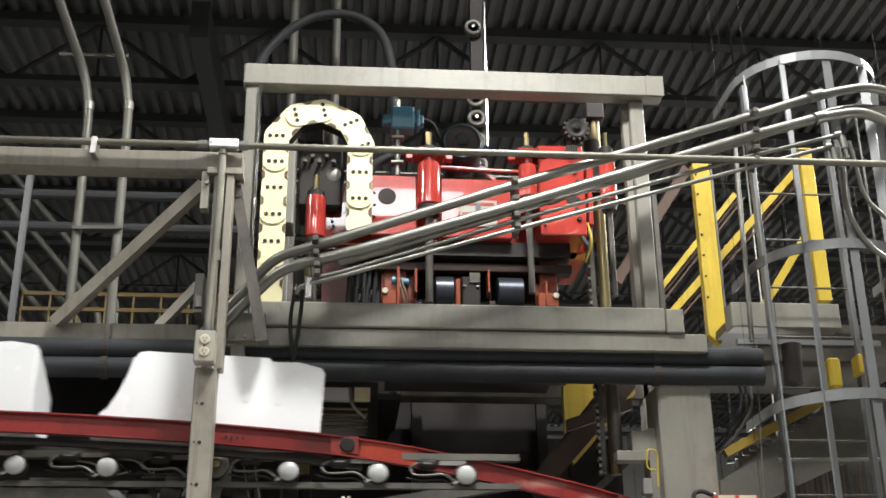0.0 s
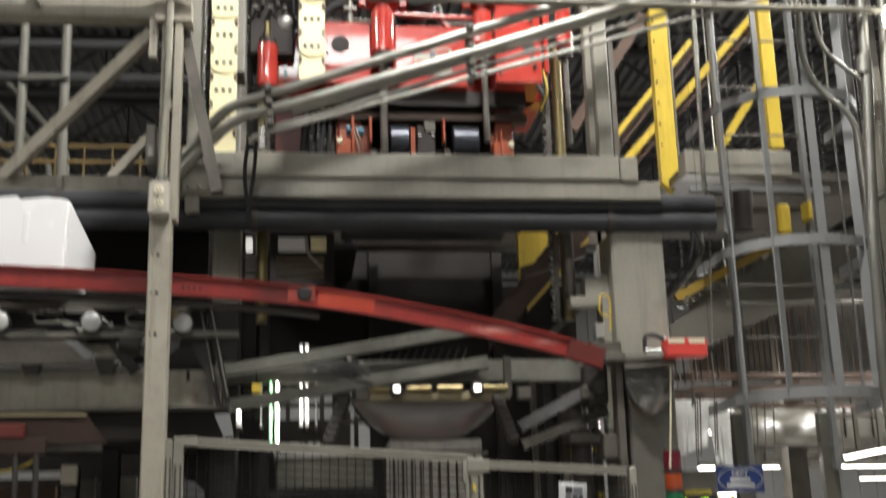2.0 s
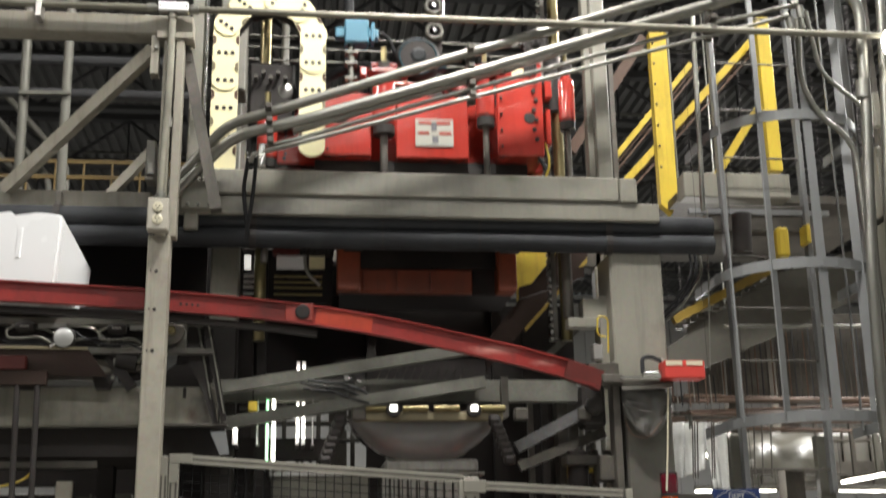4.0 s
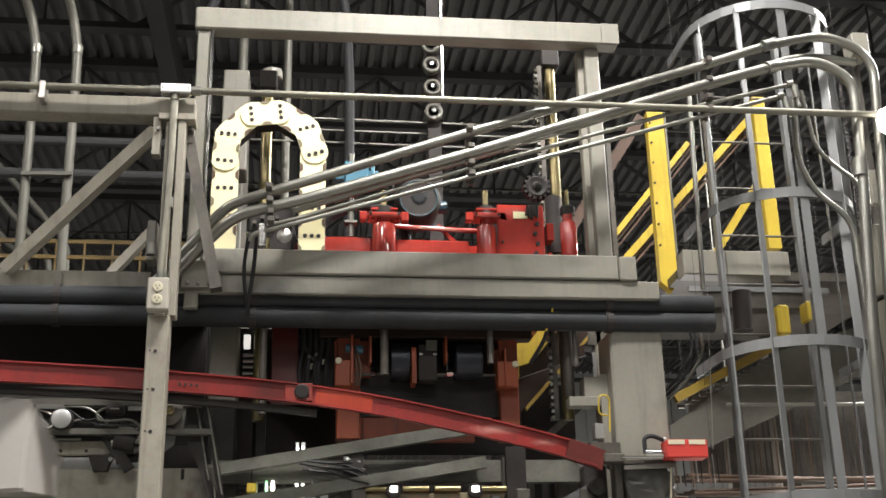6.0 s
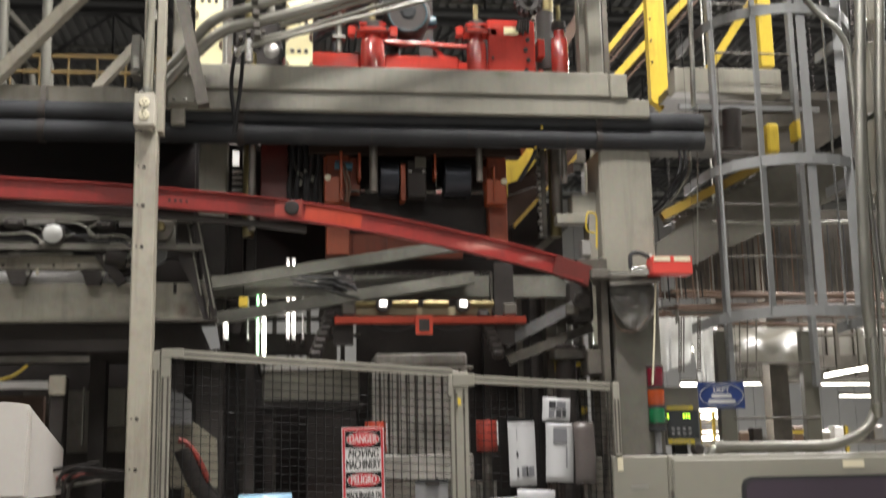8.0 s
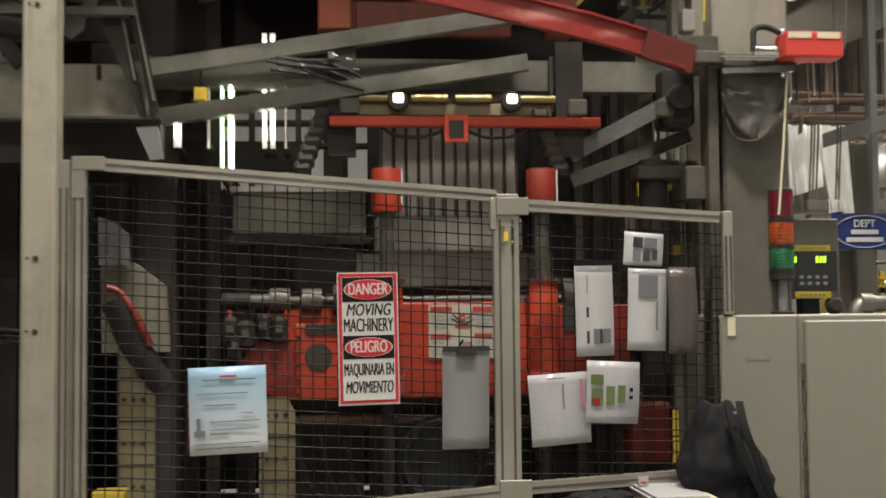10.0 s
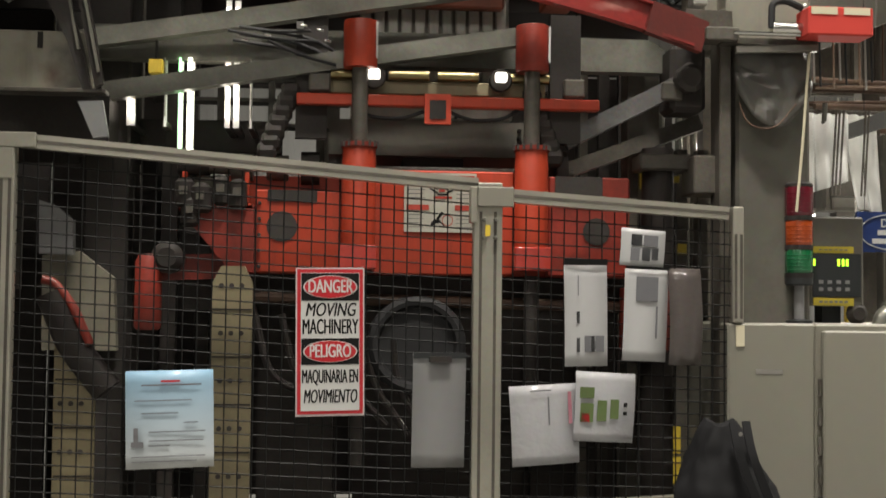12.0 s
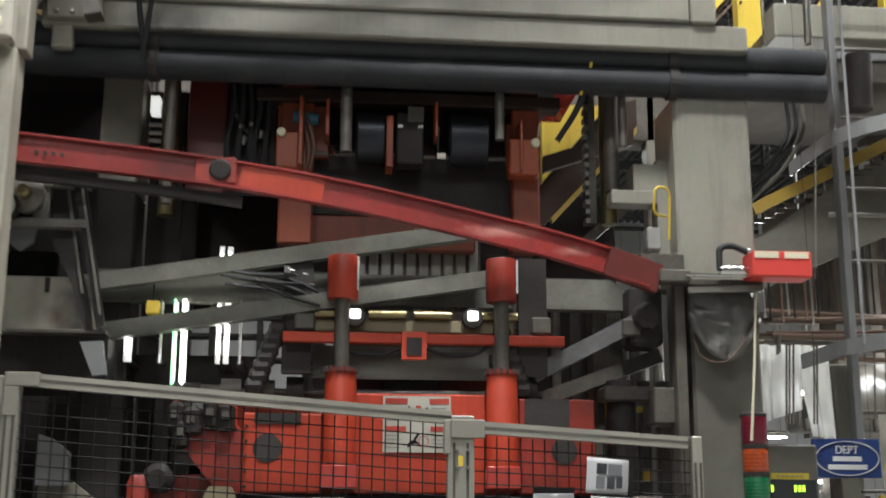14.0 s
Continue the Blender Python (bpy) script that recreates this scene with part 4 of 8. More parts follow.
# ---- guide rail and turntable ----
def guide_rail():
    g_ = thing("guide_rail", "red painted curved guide rail with scuffed lower flange", "guide rail")
    pts = rounded([(-1.558, 5.200, 2.879), (-1.282, 5.220, 2.876), (-0.690, 5.270, 2.857), (-0.123, 5.380, 2.837), (0.316, 5.420, 2.787), (0.709, 5.430, 2.709), (1.105, 5.430, 2.619), (1.373, 5.450, 2.544)], 0.2)
    part("web", sweep(bmesh.new(), pts, 0, flat=(0.012, 0.08), up=(0, 0, 1)), RAILRED, g_)
    part("lower_flange", sweep(bmesh.new(), [p + Vector((0, -0.008, -0.043)) for p in pts], 0, flat=(0.036, 0.008), up=(0, 0, 1)), RAILRED, g_, "scuffed dark lower flange")
    part("upper_flange", sweep(bmesh.new(), [p + Vector((0, -0.006, 0.042)) for p in pts], 0, flat=(0.03, 0.007), up=(0, 0, 1)), RAILRED, g_)
    part("wear_strip", sweep(bmesh.new(), [p + Vector((0, 0.03, -0.075)) for p in pts[:len(pts) // 2]], 0, flat=(0.03, 0.03), up=(0, 0, 1)), BLACK, g_)
    part("fresh_section", bar((0.069, 5.394, 2.818), (0.329, 5.412, 2.783), 0.014, 0.084), REDORANGE, g_, "newer orange-red section")
    a = Vector((-0.013, 5.393, 2.830))
    part("joint_plate", boxed(a.x - 0.06, a.x + 0.07, a.y - 0.02, a.y - 0.008, a.z - 0.045, a.z + 0.04, bevel=0.004), REDGRIMESHADE, g_, "greasy joint plate")
    part("stud", turned(bmesh.new(), [(0.034, 0), (0.034, -0.006), (0.028, -0.008)], (a.x + 0.02, a.y - 0.02, a.z), "y", 16), GREASESHADE, g_)
    for x, y in ((0, 0), (0.025, -0.002), (0.05, -0.004), (0.075, -0.006)):
        b_ = Vector((-0.533, 5.300, 2.842))
        part("bolt_hole", turned(bmesh.new(), [(0.007, 0), (0.007, -0.004)], (b_.x + x, b_.y - 0.006, b_.z + y), "y", 10), BLACK, g_)
    part("end_shoe", bar((1.236, 5.425, 2.579), (1.409, 5.45, 2.527), 0.028, 0.095), MAROON, g_, "sooty dark red end shoe")
    part("bracket", bar((1.347, 5.460, 2.565), (1.500, 5.500, 2.572), 0.05, 0.09), DARKGREY, g_)


guide_rail()


def turntable():
    t = thing("turntable_arms", "greasy grey steel arms of the rotary turntable", "turntable")
    part("arm", bar((-0.454, 5.750, 2.525), (0.871, 5.700, 2.732), 0.05, 0.055), ARMGREY, t)
    part("arm", bar((-0.370, 5.720, 2.363), (0.895, 5.700, 2.563), 0.05, 0.055), ARMGREY, t)
    x0, x1, z0, z1 = -0.419, 1.436, 2.484, 2.591
    part("cross_beam", plate(bmesh.new(), [(x0, z0), (x1, z0), (x1, z0 + 0.04), (x1 - 0.1, z1), (x0, z1)], 5.8, 5.86), ARMGREY, t)
    part("arm", bar((1.048, 5.750, 2.248), (1.418, 5.720, 2.438), 0.05, 0.055), ARMBARE, t, "bare worn steel arm")
    part("arm", bar((1.096, 5.950, 2.179), (1.530, 5.900, 2.342), 0.05, 0.05), DARKGREY, t)
    part("under_beam", boxed(-0.362, 0.151, 6.05, 6.1, 2.227, 2.336, bevel=0.004), BLACK, t)
    part("pivot", boxed(1.377, 1.491, 5.7, 5.85, 2.346, 2.557, bevel=0.015), BLACK, t)
    part("pivot_pin", turned(bmesh.new(), [(0.045, 0), (0.045, -0.05), (0.03, -0.06)], (1.427, 5.700, 2.444), "y", 16), BLACK, t)
    lad = part("cable_tray", boxed(0.384, 0.974, 6.4, 6.42, 2.681, 2.694), DARKGREY, t)
    for i in range(11):
        x = 0.414 + i * 0.045
        part("rung", bar((x, 6.4, 2.691), (x + 0.03, 6.4, 2.760), 0.006, 0.008), DARKGREY, lad)
    for i in range(5):
        part("push_rod", bar((-0.343, 5.900, 2.563), (0.127, 5.850, 2.484), 0.006, 0.006), DARKGREY if i % 2 else BLACK, t).location = (0, 0.02 * i, 0.016 * i - 0.02)
    for i in range(3):
        part("air_line", sweep(bmesh.new(), rounded([(0.016, 5.700, 2.530), (0.232, 5.700, 2.502), (0.370, 5.750, 2.413)], 0.15), 0.006, 8), RUBBER, t, smooth=True).location = (0.02 * i, 0, 0.02 * i)
    for q in ((0.281, 5.660, 2.560), (0.233, 5.660, 2.572), (0.304, 5.660, 2.526), (0.056, 5.660, 2.522), (0.124, 5.660, 2.538)):
        part("fitting", rod((q[0] - 0.01, q[1], q[2] + 0.002), (q[0] + 0.01, q[1], q[2] - 0.002), 0.0035, 8), CHROME, t)
    for q, e in (((0.003, 5.670, 2.553), (0.278, 5.670, 2.527)), ((0.037, 5.670, 2.565), (0.252, 5.670, 2.558)), ((0.124, 5.670, 2.526), (0.331, 5.670, 2.455))):
        part("air_line", sweep(bmesh.new(), rounded([q, ((q[0] + e[0]) / 2, 5.67, (q[2] + e[2]) / 2 - 0.01), e], 0.1), 0.005, 8), RUBBER, t, smooth=True)
    part("fitting", boxed(0.210, 0.231, 5.66, 5.69, 2.562, 2.585), CHROME, t)
    part("hub_post", boxed(-0.52, -0.36, 6.1, 6.3, FOOT, 2.514), BLACK, t)
    part("outer_post", boxed(1.32, 1.42, 6.0, 6.1, FOOT, 2.514), DARKGREY, t)


turntable()


def clamp_frame():
    c = thing("light_frame", "sheet clamp frame with dusty bar and square work lights", "clamp frame")
    z = 2.440
    part("bar", boxed(0.270, 1.023, 5.95, 6.0, z - 0.03, z + 0.015, bevel=0.004), CHAINTAN, c, "dusty tan bar")
    for x in (0.397, 0.582, 0.740, 0.971):
        part("cylinder", rod((x - 0.07, 5.94, z + 0.03), (x + 0.06, 5.94, z + 0.03), 0.017, 10), BRASS, c, smooth=True)
    for x in (0.465, 0.871):
        b_ = part("lamp_cup", turned(bmesh.new(), [(0.02, 0.06), (0.032, 0.05), (0.038, 0.0), (0.034, -0.006)], (x, 5.92, 2.459), "y", 20), BLACK, c, smooth=True)
        part("bulb", boxed(x - 0.019, x + 0.019, 5.895, 5.912, 2.467 - 0.017, 2.467 + 0.015, bevel=0.005), BULB, b_, "glowing square bulb")
    for x in (0.298, 1.118, 1.441):
        part("clevis", boxed(x - 0.04, x + 0.03, 5.92, 5.98, z - 0.03, z + 0.03, bevel=0.006), DARKGREY, c)
    for s, x in ((1, 0.171), (-1, 1.007)):
        for i in range(7):
            zz = z - 0.03 - i * 0.032
            part("spring_clip", turned(bmesh.new(), [(0.02, -0.03), (0.032, -0.02), (0.032, 0.02), (0.02, 0.03)], (x - s * (0.012 * i - 0.03), 5.95, zz), "x", 8), BLACK, c)
    part("hanger", boxed(0.244, 0.278, 5.99, 6.02, z, z + 0.2), DARKGREY, c)
    part("hanger", boxed(1.025, 1.061, 5.99, 6.02, z, z + 0.2), DARKGREY, c)


clamp_frame()


def sag_sheet():
    s_ = thing("plastic_sheet", "hot grey plastic sheet sagging in its frame", "plastic sheet")
    x0, x1, zt, zb = 0.243, 1.030, 2.430, 2.228
    bm = bmesh.new()
    n, m_ = 24, 10
    grid = []
    for j in range(m_ + 1):
        row = []
        for i in range(n + 1):
            u, v = i / n, j / m_
            edge = (1 - abs(2 * u - 1) ** 2.6) * (1 - abs(2 * v - 1) ** 3)
            row.append(bm.verts.new((x0 + (x1 - x0) * u, 6.0 + 0.45 * v, zt - (zt - zb) * edge)))
        grid.append(row)
    for j in range(m_):
        for i in range(n):
            bm.faces.new((grid[j][i], grid[j][i + 1], grid[j + 1][i + 1], grid[j + 1][i]))
    o = part("sheet", bm, mat("hot_grey_sheet", (0.21, 0.2, 0.19), 0.2, 0.0, 0.2, 4, 0.0, coat=0.8), s_, smooth=True)
    md = o.modifiers.new("thickness", "SOLIDIFY")
    md.thickness = 0.004
    part("rim", boxed(x0 - 0.02, x1 + 0.02, 5.985, 6.0, zt - 0.006, zt + 0.012), DARKGREY, s_)
    return s_


SHEET = sag_sheet()
CLAMPBAR = thing("clamp_bar", "orange clamp bar with a square bracket", "clamp bar")
zz = 2.383
part("bar", boxed(0.221, 1.191, 5.9, 5.94, zz - 0.018, zz + 0.018, bevel=0.004), REDORANGE, CLAMPBAR)
xm = 0.667
br = part("bracket", boxed(xm - 0.042, xm + 0.042, 5.88, 5.9, zz - 0.075, zz + 0.02), REDORANGE, CLAMPBAR)
part("recess", boxed(xm - 0.026, xm + 0.026, 5.876, 5.881, zz - 0.06, zz), BLACK, br)
for x in (-0.4, 0.42):
    part("skirt", boxed(xm + x - 0.05, xm + x + 0.05, 5.945, 5.985, zz - 0.12, zz + 0.3), BLACK, CLAMPBAR)
for x in (-0.27, 0.27):
    part("hose_loop", sweep(bmesh.new(), rounded([(xm + x, 5.93, zz - 0.01), (xm + x * 0.8, 5.93, zz - 0.05), (xm + x * 0.4, 5.93, zz - 0.055), (xm + x * 0.15, 5.92, zz - 0.03)], 0.06), 0.006, 8), RUBBER, CLAMPBAR, smooth=True)


# ---- upper press carriage (at its top position) ----
def upper_carriage():
    u = thing("upper_press_carriage", "red press carriage with cylinders, drive motor and orange clamp frame", "press carriage")
    def holed(name, x0, x1, z0, z1, y0, y1, hx, hz, r, m, label=""):
        p = part(name, boxed(x0, x1, y0, y1, z0, z1, bevel=0.006), m, u, label)
        part("bore", turned(bmesh.new(), [(r, 0.0), (r * 1.04, -0.005), (r * 0.9, -0.006)], (hx, y0 + 0.001, hz), "y", 24), BLACK, p)
        return p
    zb = 4.052
    holed("web_plate", 0.100, 0.350, zb, 4.401, 5.8, 5.86, 0.190, 4.273, 0.046, RED)
    p = part("web_plate", boxed(0.479, 0.863, 5.82, 5.88, zb, 4.400, bevel=0.006), RED, u)
    x0, x1, z0, z1 = 0.581, 0.781, 4.168 - 0.05, 4.168 + 0.1
    s = part("warning_label", boxed(x0, x1, 5.812, 5.8185, z0, z1), LABELWHITE, p, "yellowed white pictogram warning label")
    for a, b, c, d in ((0.08, 0.42, 0.8, 0.92), (0.55, 0.92, 0.8, 0.92), (0.06, 0.36, 0.42, 0.52), (0.62, 0.94, 0.42, 0.52)):
        part("print", boxed(x0 + (x1 - x0) * a, x0 + (x1 - x0) * b, 5.809, 5.812, z0 + (z1 - z0) * c, z0 + (z1 - z0) * d), LABELRED, s)
    part("print", boxed(x0 + (x1 - x0) * 0.42, x0 + (x1 - x0) * 0.56, 5.809, 5.812, z0 + (z1 - z0) * 0.56, z0 + (z1 - z0) * 0.9), INK, s)
    part("print", boxed(x0 + (x1 - x0) * 0.44, x0 + (x1 - x0) * 0.6, 5.809, 5.812, z0 + (z1 - z0) * 0.1, z0 + (z1 - z0) * 0.36), INK, s)
    part("cross_body", boxed(-0.068, 1.305, 6.0, 6.5, zb, 4.437), RED, u)
    part("under_side", boxed(0.059, 1.180, 5.87, 6.5, 3.970, zb - 0.003), BLACK, u, "black underside")
    holed("end_box", 1.005, 1.253, zb, 4.582, 5.75, 6.1, 1.179, 4.264, 0.03, RED)
    part("wing_plate", boxed(-0.138, 0.104, 5.9, 5.96, zb - 0.02, 4.221, bevel=0.006), RED, u)
    def cyl(x, r, z0, z1, ztop, name="cylinder"):
        c = part(name, turned(bmesh.new(), [(r * 0.8, z0 - 0.01), (r, z0), (r, z1 - 0.03), (r * 0.94, z1), (r * 0.62, z1 + 0.015), (r * 0.62, ztop)], (x, 5.78, 0), "z", 28), RED, u, smooth=True)
        part("cap_ring", turned(bmesh.new(), [(r * 0.66, ztop - 0.05), (r * 0.86, ztop - 0.05), (r * 0.86, ztop - 0.01), (r * 0.66, ztop)], (x, 5.78, 0), "z", 24), BLACK, c)
        part("collar", turned(bmesh.new(), [(r * 0.9, z0 - 0.06), (r * 0.9, z0 - 0.01)], (x, 5.78, 0), "z", 24), BLACK, c, "black seal collar", smooth=True)
        part("piston_rod", rod((x, 5.78, z0 - 0.55), (x, 5.78, z0 - 0.05), r * 0.33, 14), DARKGREY, c, smooth=True)
        part("top_pin", rod((x, 5.78, ztop), (x, 5.78, ztop + 0.09), r * 0.28, 10), BRASS, c)
    cyl(0.413, 0.063, 4.217, 4.458, 4.560)
    cyl(0.949, 0.052, 4.278, 4.460, 4.577)
    cyl(1.388, 0.045, 4.269, 4.494, 4.591)
    cyl(-0.186, 0.055, 4.016, 4.245, 4.285)
    # cross pipe between the cylinder heads
    part("tie_pipe", rod((0.456, 5.9, 4.504), (0.943, 5.9, 4.484), 0.014, 12), RED, u, smooth=True)
    part("strut", bar((0.709, 5.92, 4.522), (0.802, 5.92, 4.424), 0.02, 0.02), RED, u)
    for x, r in ((0.413, 0.063), (0.949, 0.052)):
        zk = 4.519 if x < 0.6 else 4.529
        part("clamp_block", boxed(x - r * 1.35, x + r * 1.35, 5.72, 5.84, zk - 0.028, zk - 0.004, bevel=0.006), RED, u)
        part("clamp_block", boxed(x - r * 1.1, x + r * 1.1, 5.735, 5.83, zk + 0.012, zk + 0.026, bevel=0.004), RED, u)
        for s in (-1, 1):
            bolt((x + s * r * 1.15, 5.72, zk - 0.016), 0.007, u, material=BLACK)
            part("clamp_ear", boxed(x + s * r * 1.7 - 0.02, x + s * r * 1.7 + 0.02, 5.75, 5.8, zk - 0.04, zk + 0.01, bevel=0.005), RED, u)
    part("maker_plate", boxed(1.090, 1.166, 5.744, 5.7498, 3.846 + 0.657, 3.884 + 0.657), CHAIN, u, "small cream maker plate")
    for k in range(7):
        part("chain_roller", turned(bmesh.new(), [(0.012, 0), (0.012, -0.012)], (1.214 - 0.012 * (k % 2), 5.75, 4.474 - 0.055 * k), "y", 8), BLACK, u)
    part("edge_lug", boxed(1.274, 1.311, 5.78, 5.86, 4.398, 4.494, bevel=0.004), RED, u)
    part("edge_lug", boxed(1.274, 1.299, 5.78, 5.86, 4.129, 4.330, bevel=0.004), RED, u)
    for k in range(5):
        part("bristle", rod(Vector((1.171, 5.740, 4.578)) + Vector((0.012 * k, 0, 0)), Vector((1.159, 5.740, 4.519)) + Vector((0.014 * k, 0, -0.01 * (k % 3))), 0.008, 6), BLACK, u)
    dc = (0.605, 5.862, 4.650)
    part("dial_ring", sweep(bmesh.new(), [(dc[0] + 0.1 * math.cos(k * math.pi / 20), dc[1], dc[2] + 0.1 * math.sin(k * math.pi / 20)) for k in range(41)], 0.005, 8), mat("dark_teal_rim", (0.03, 0.075, 0.09), 0.45, 0, 0.4, 14, 0.1, 0.5), u, "worn dark teal rim", smooth=True)
    part("drum_face", turned(bmesh.new(), [(0.097, 0.0), (0.095, -0.004), (0.04, -0.004)], (0.605, 5.867, 4.653), "y", 40), BLACK, u)
    part("big_hose", sweep(bmesh.new(), rounded([(0.057, 6.200, 4.517), (0.120, 6.200, 4.663), (0.315, 6.200, 4.749), (0.541, 6.150, 4.651), (0.567, 6.100, 4.449)], 0.2), 0.03, 12), RUBBER, u, smooth=True)
    for k in range(6):
        part("oil_smear", turned(bmesh.new(), [(0.006 + 0.003 * (k % 3), 0), (0.004, -0.0015)], (-0.093 - 0.006 * (k % 2), 5.899, 4.187 - 0.025 * k), "y", 7), BLACK, u)
    # drive motor and gear
    c = (0.607, 5.880, 4.659)
    part("motor_drum", turned(bmesh.new(), [(0.10, 0.25), (0.122, 0.2), (0.122, 0.02), (0.112, 0.0), (0.10, -0.01), (0.10, 0.0), (0.03, 0.0)], c, "y", 32), BLACK, u, "black drive drum", smooth=True)
    part("hub", turned(bmesh.new(), [(0.045, 0.0), (0.045, -0.02), (0.03, -0.024), (0.012, -0.024)], c, "y", 8), DEVICE, u)
    part("motor_body", rod((c[0] + 0.02, 5.98, c[2] - 0.02), (c[0] + 0.16, 5.98, c[2] - 0.01), 0.035, 12), mat("dark_teal_motor", (0.0273, 0.0702, 0.0936), 0.45, 0, 0.3, 12, 0.1, 0.4), u)
    g_ = (1.222, 5.750, 4.682)
    part("gear", turned(bmesh.new(), [(0.055, 0.04), (0.06, 0.03), (0.06, -0.02), (0.052, -0.026), (0.03, -0.02), (0.018, -0.03)], g_, "y", 24), BLACK, u, "black toothed gear", smooth=True)
    for i in range(14):
        a = 2 * math.pi * i / 14
        bm = bmesh.new()
        solid(bm, 0.055, 0.074, -0.022, 0.03, -0.008, 0.008, m=pose(*g_, 0, math.degrees(a), 0))
        part("tooth", bm, BLACK, u)
    part("gear_pin", turned(bmesh.new(), [(0.014, -0.02), (0.014, -0.04)], g_, "y", 10), CHROME, u)
    # valve
    v = part("valve", boxed(0.209, 0.338, 5.82, 5.92, 4.700, 4.838, bevel=0.008), BLUE, u, "blue cast valve body")
    part("flange", boxed(0.159, 0.391, 5.84, 5.9, 4.738, 4.795, bevel=0.006), BLUE, v)
    part("flange", boxed(0.350, 0.369, 5.83, 5.91, 4.717, 4.823, bevel=0.003), BLUE, v)
    part("valve_stem", rod((0.245, 5.86, 4.423), (0.245, 5.86, 4.892), 0.017, 12), STEEL, u, smooth=True)
    for y in (292, 262, 240):
        zc = 4.492 + (292 - y) * 0.0029
        part("collar", boxed(0.245 - 0.035, 0.245 + 0.035, 5.83, 5.89, zc, zc + 0.016, bevel=0.003), STEEL, u)
    # orange clamp frame below
    zo = 3.905
    zl = 2.717 + 0.657
    for xa, xb in ((0.181, 0.301), (1.015, 1.115)):
        part("frame_leg", boxed(xa, xb, 5.93, 6.05, zl, zb - 0.05, bevel=0.006), ORANGE, u)
    part("frame_panel", boxed(0.191, 0.890, 6.0, 6.05, zl, 2.842 + 0.657, bevel=0.006), ORANGE, u)
    for x in (0.321, 0.494, 0.667):
        part("panel_rib", boxed(x, x + 0.012, 5.985, 6.0, zl + 0.01, 2.830 + 0.657), ORANGE, u)
    part("frame_box", boxed(0.208, 1.122, 6.12, 6.5, zl + 0.02, zb - 0.1), DARKBACK, u, "dark block filling the frame's inside")
    # brackets, rolls and fittings hung under the cross bar
    part("bracket_plate", boxed(0.169, 0.355, 5.95, 5.97, zo - 0.21, zo - 0.018), ORANGE, u)
    part("bracket_plate", boxed(0.995, 1.095, 5.95, 5.97, zo - 0.21, zo - 0.06), ORANGE, u)
    for xa, xb in ((0.170, 0.249), (0.995, 1.103)):
        part("roll_bracket", boxed(xa, xb, 5.86, 5.94, 3.63, 3.762, bevel=0.005), LITORANGE, u)
    for xa, xb, za_, zb_ in ((0.248, 0.262, 3.64, zo - 0.015), (0.341, 0.354, 3.75, zo - 0.02), (0.556, 0.580, 3.64, 3.828), (0.728, 0.738, 3.757, zo - 0.02), (1.032, 1.042, 3.64, 3.828)):
        part("bracket_rib", boxed(xa, xb, 5.845, 5.945, za_, zb_, bevel=0.002), LITORANGE, u)
    for xa, xb in ((0.450, 0.554), (0.783, 0.926)):
        part("roll", turned(bmesh.new(), [(0.085, xa), (0.095, xa + 0.006), (0.095, xb - 0.006), (0.085, xb)], (0, 5.95, 3.776), "x", 32), ROLLSTEEL, u, "smooth dark steel roll", smooth=True)
    part("roll_shaft", rod((0.275, 5.93, 3.705), (1.0, 5.93, 3.705), 0.008, 12), DARKGREY, u, smooth=True)
    for xa, xb in ((0.350, 0.378), (0.735, 0.773)):
        part("shaft_nut", turned(bmesh.new(), [(0.016, xa), (0.02, xa + 0.004), (0.02, xb - 0.004), (0.016, xb)], (0, 5.9, 3.706), "x", 6), CHROME, u, "bright hexagon nut")
    part("stud", rod((0.742, 5.9, 3.72), (0.744, 5.9, 3.81), 0.006, 8), CHROME, u, smooth=True)
    for x, z in ((0.187, 3.756), (1.088, 3.746)):
        part("pin", turned(bmesh.new(), [(0.017, 0.02), (0.017, -0.012), (0.013, -0.016), (0.007, -0.016)], (x, 5.862, z), "y", 14), CREAM, u)
    part("air_valve", rod((0.225, 5.93, 3.842), (0.315, 5.93, 3.832), 0.022, 12), BLUE, u, "small blue air valve", smooth=True)
    part("air_hose", sweep(bmesh.new(), rounded([(0.27, 5.9, 3.845), (0.285, 5.88, 3.79), (0.305, 5.88, 3.72), (0.29, 5.9, 3.64)], 0.05), 0.006, 8), COPPER, u, smooth=True)
    part("air_hose", sweep(bmesh.new(), rounded([(0.262, 5.9, 3.82), (0.275, 5.88, 3.76), (0.288, 5.88, 3.70), (0.275, 5.9, 3.64)], 0.05), 0.006, 8), COPPER, u, smooth=True)
    part("actuator", boxed(0.592, 0.690, 5.88, 5.97, zo - 0.24, zo - 0.05, bevel=0.006), BLACK, u)
    part("label", boxed(0.632, 0.690, 5.872, 5.878, 3.818, 3.875, bevel=0.002), PIPEPAINT, u)
    for x in (0.606, 0.678):
        part("actuator_tab", boxed(x - 0.009, x + 0.009, 5.868, 5.878, 3.795, 3.803), PLATE, u)
    # added black sheet hides the risen mould, as interior shade would
    part("apron", boxed(0.251, 1.043, 6.0, 6.01, 2.845 + 0.657, 3.105 + 0.657), GREASESHADE, u, "added black apron over the frame's dark inside")
    part("cross_bar", boxed(0.092, 1.190, 5.90, 5.98, zo - 0.012, zo + 0.035, bevel=0.004), DARKBROWN, u)
    # what hangs below the wing
    part("wing_skirt", boxed(-0.150, -0.012, 5.96, 6.0, 3.56, 4.03, bevel=0.004), MAROON, u, "maroon skirt plate")
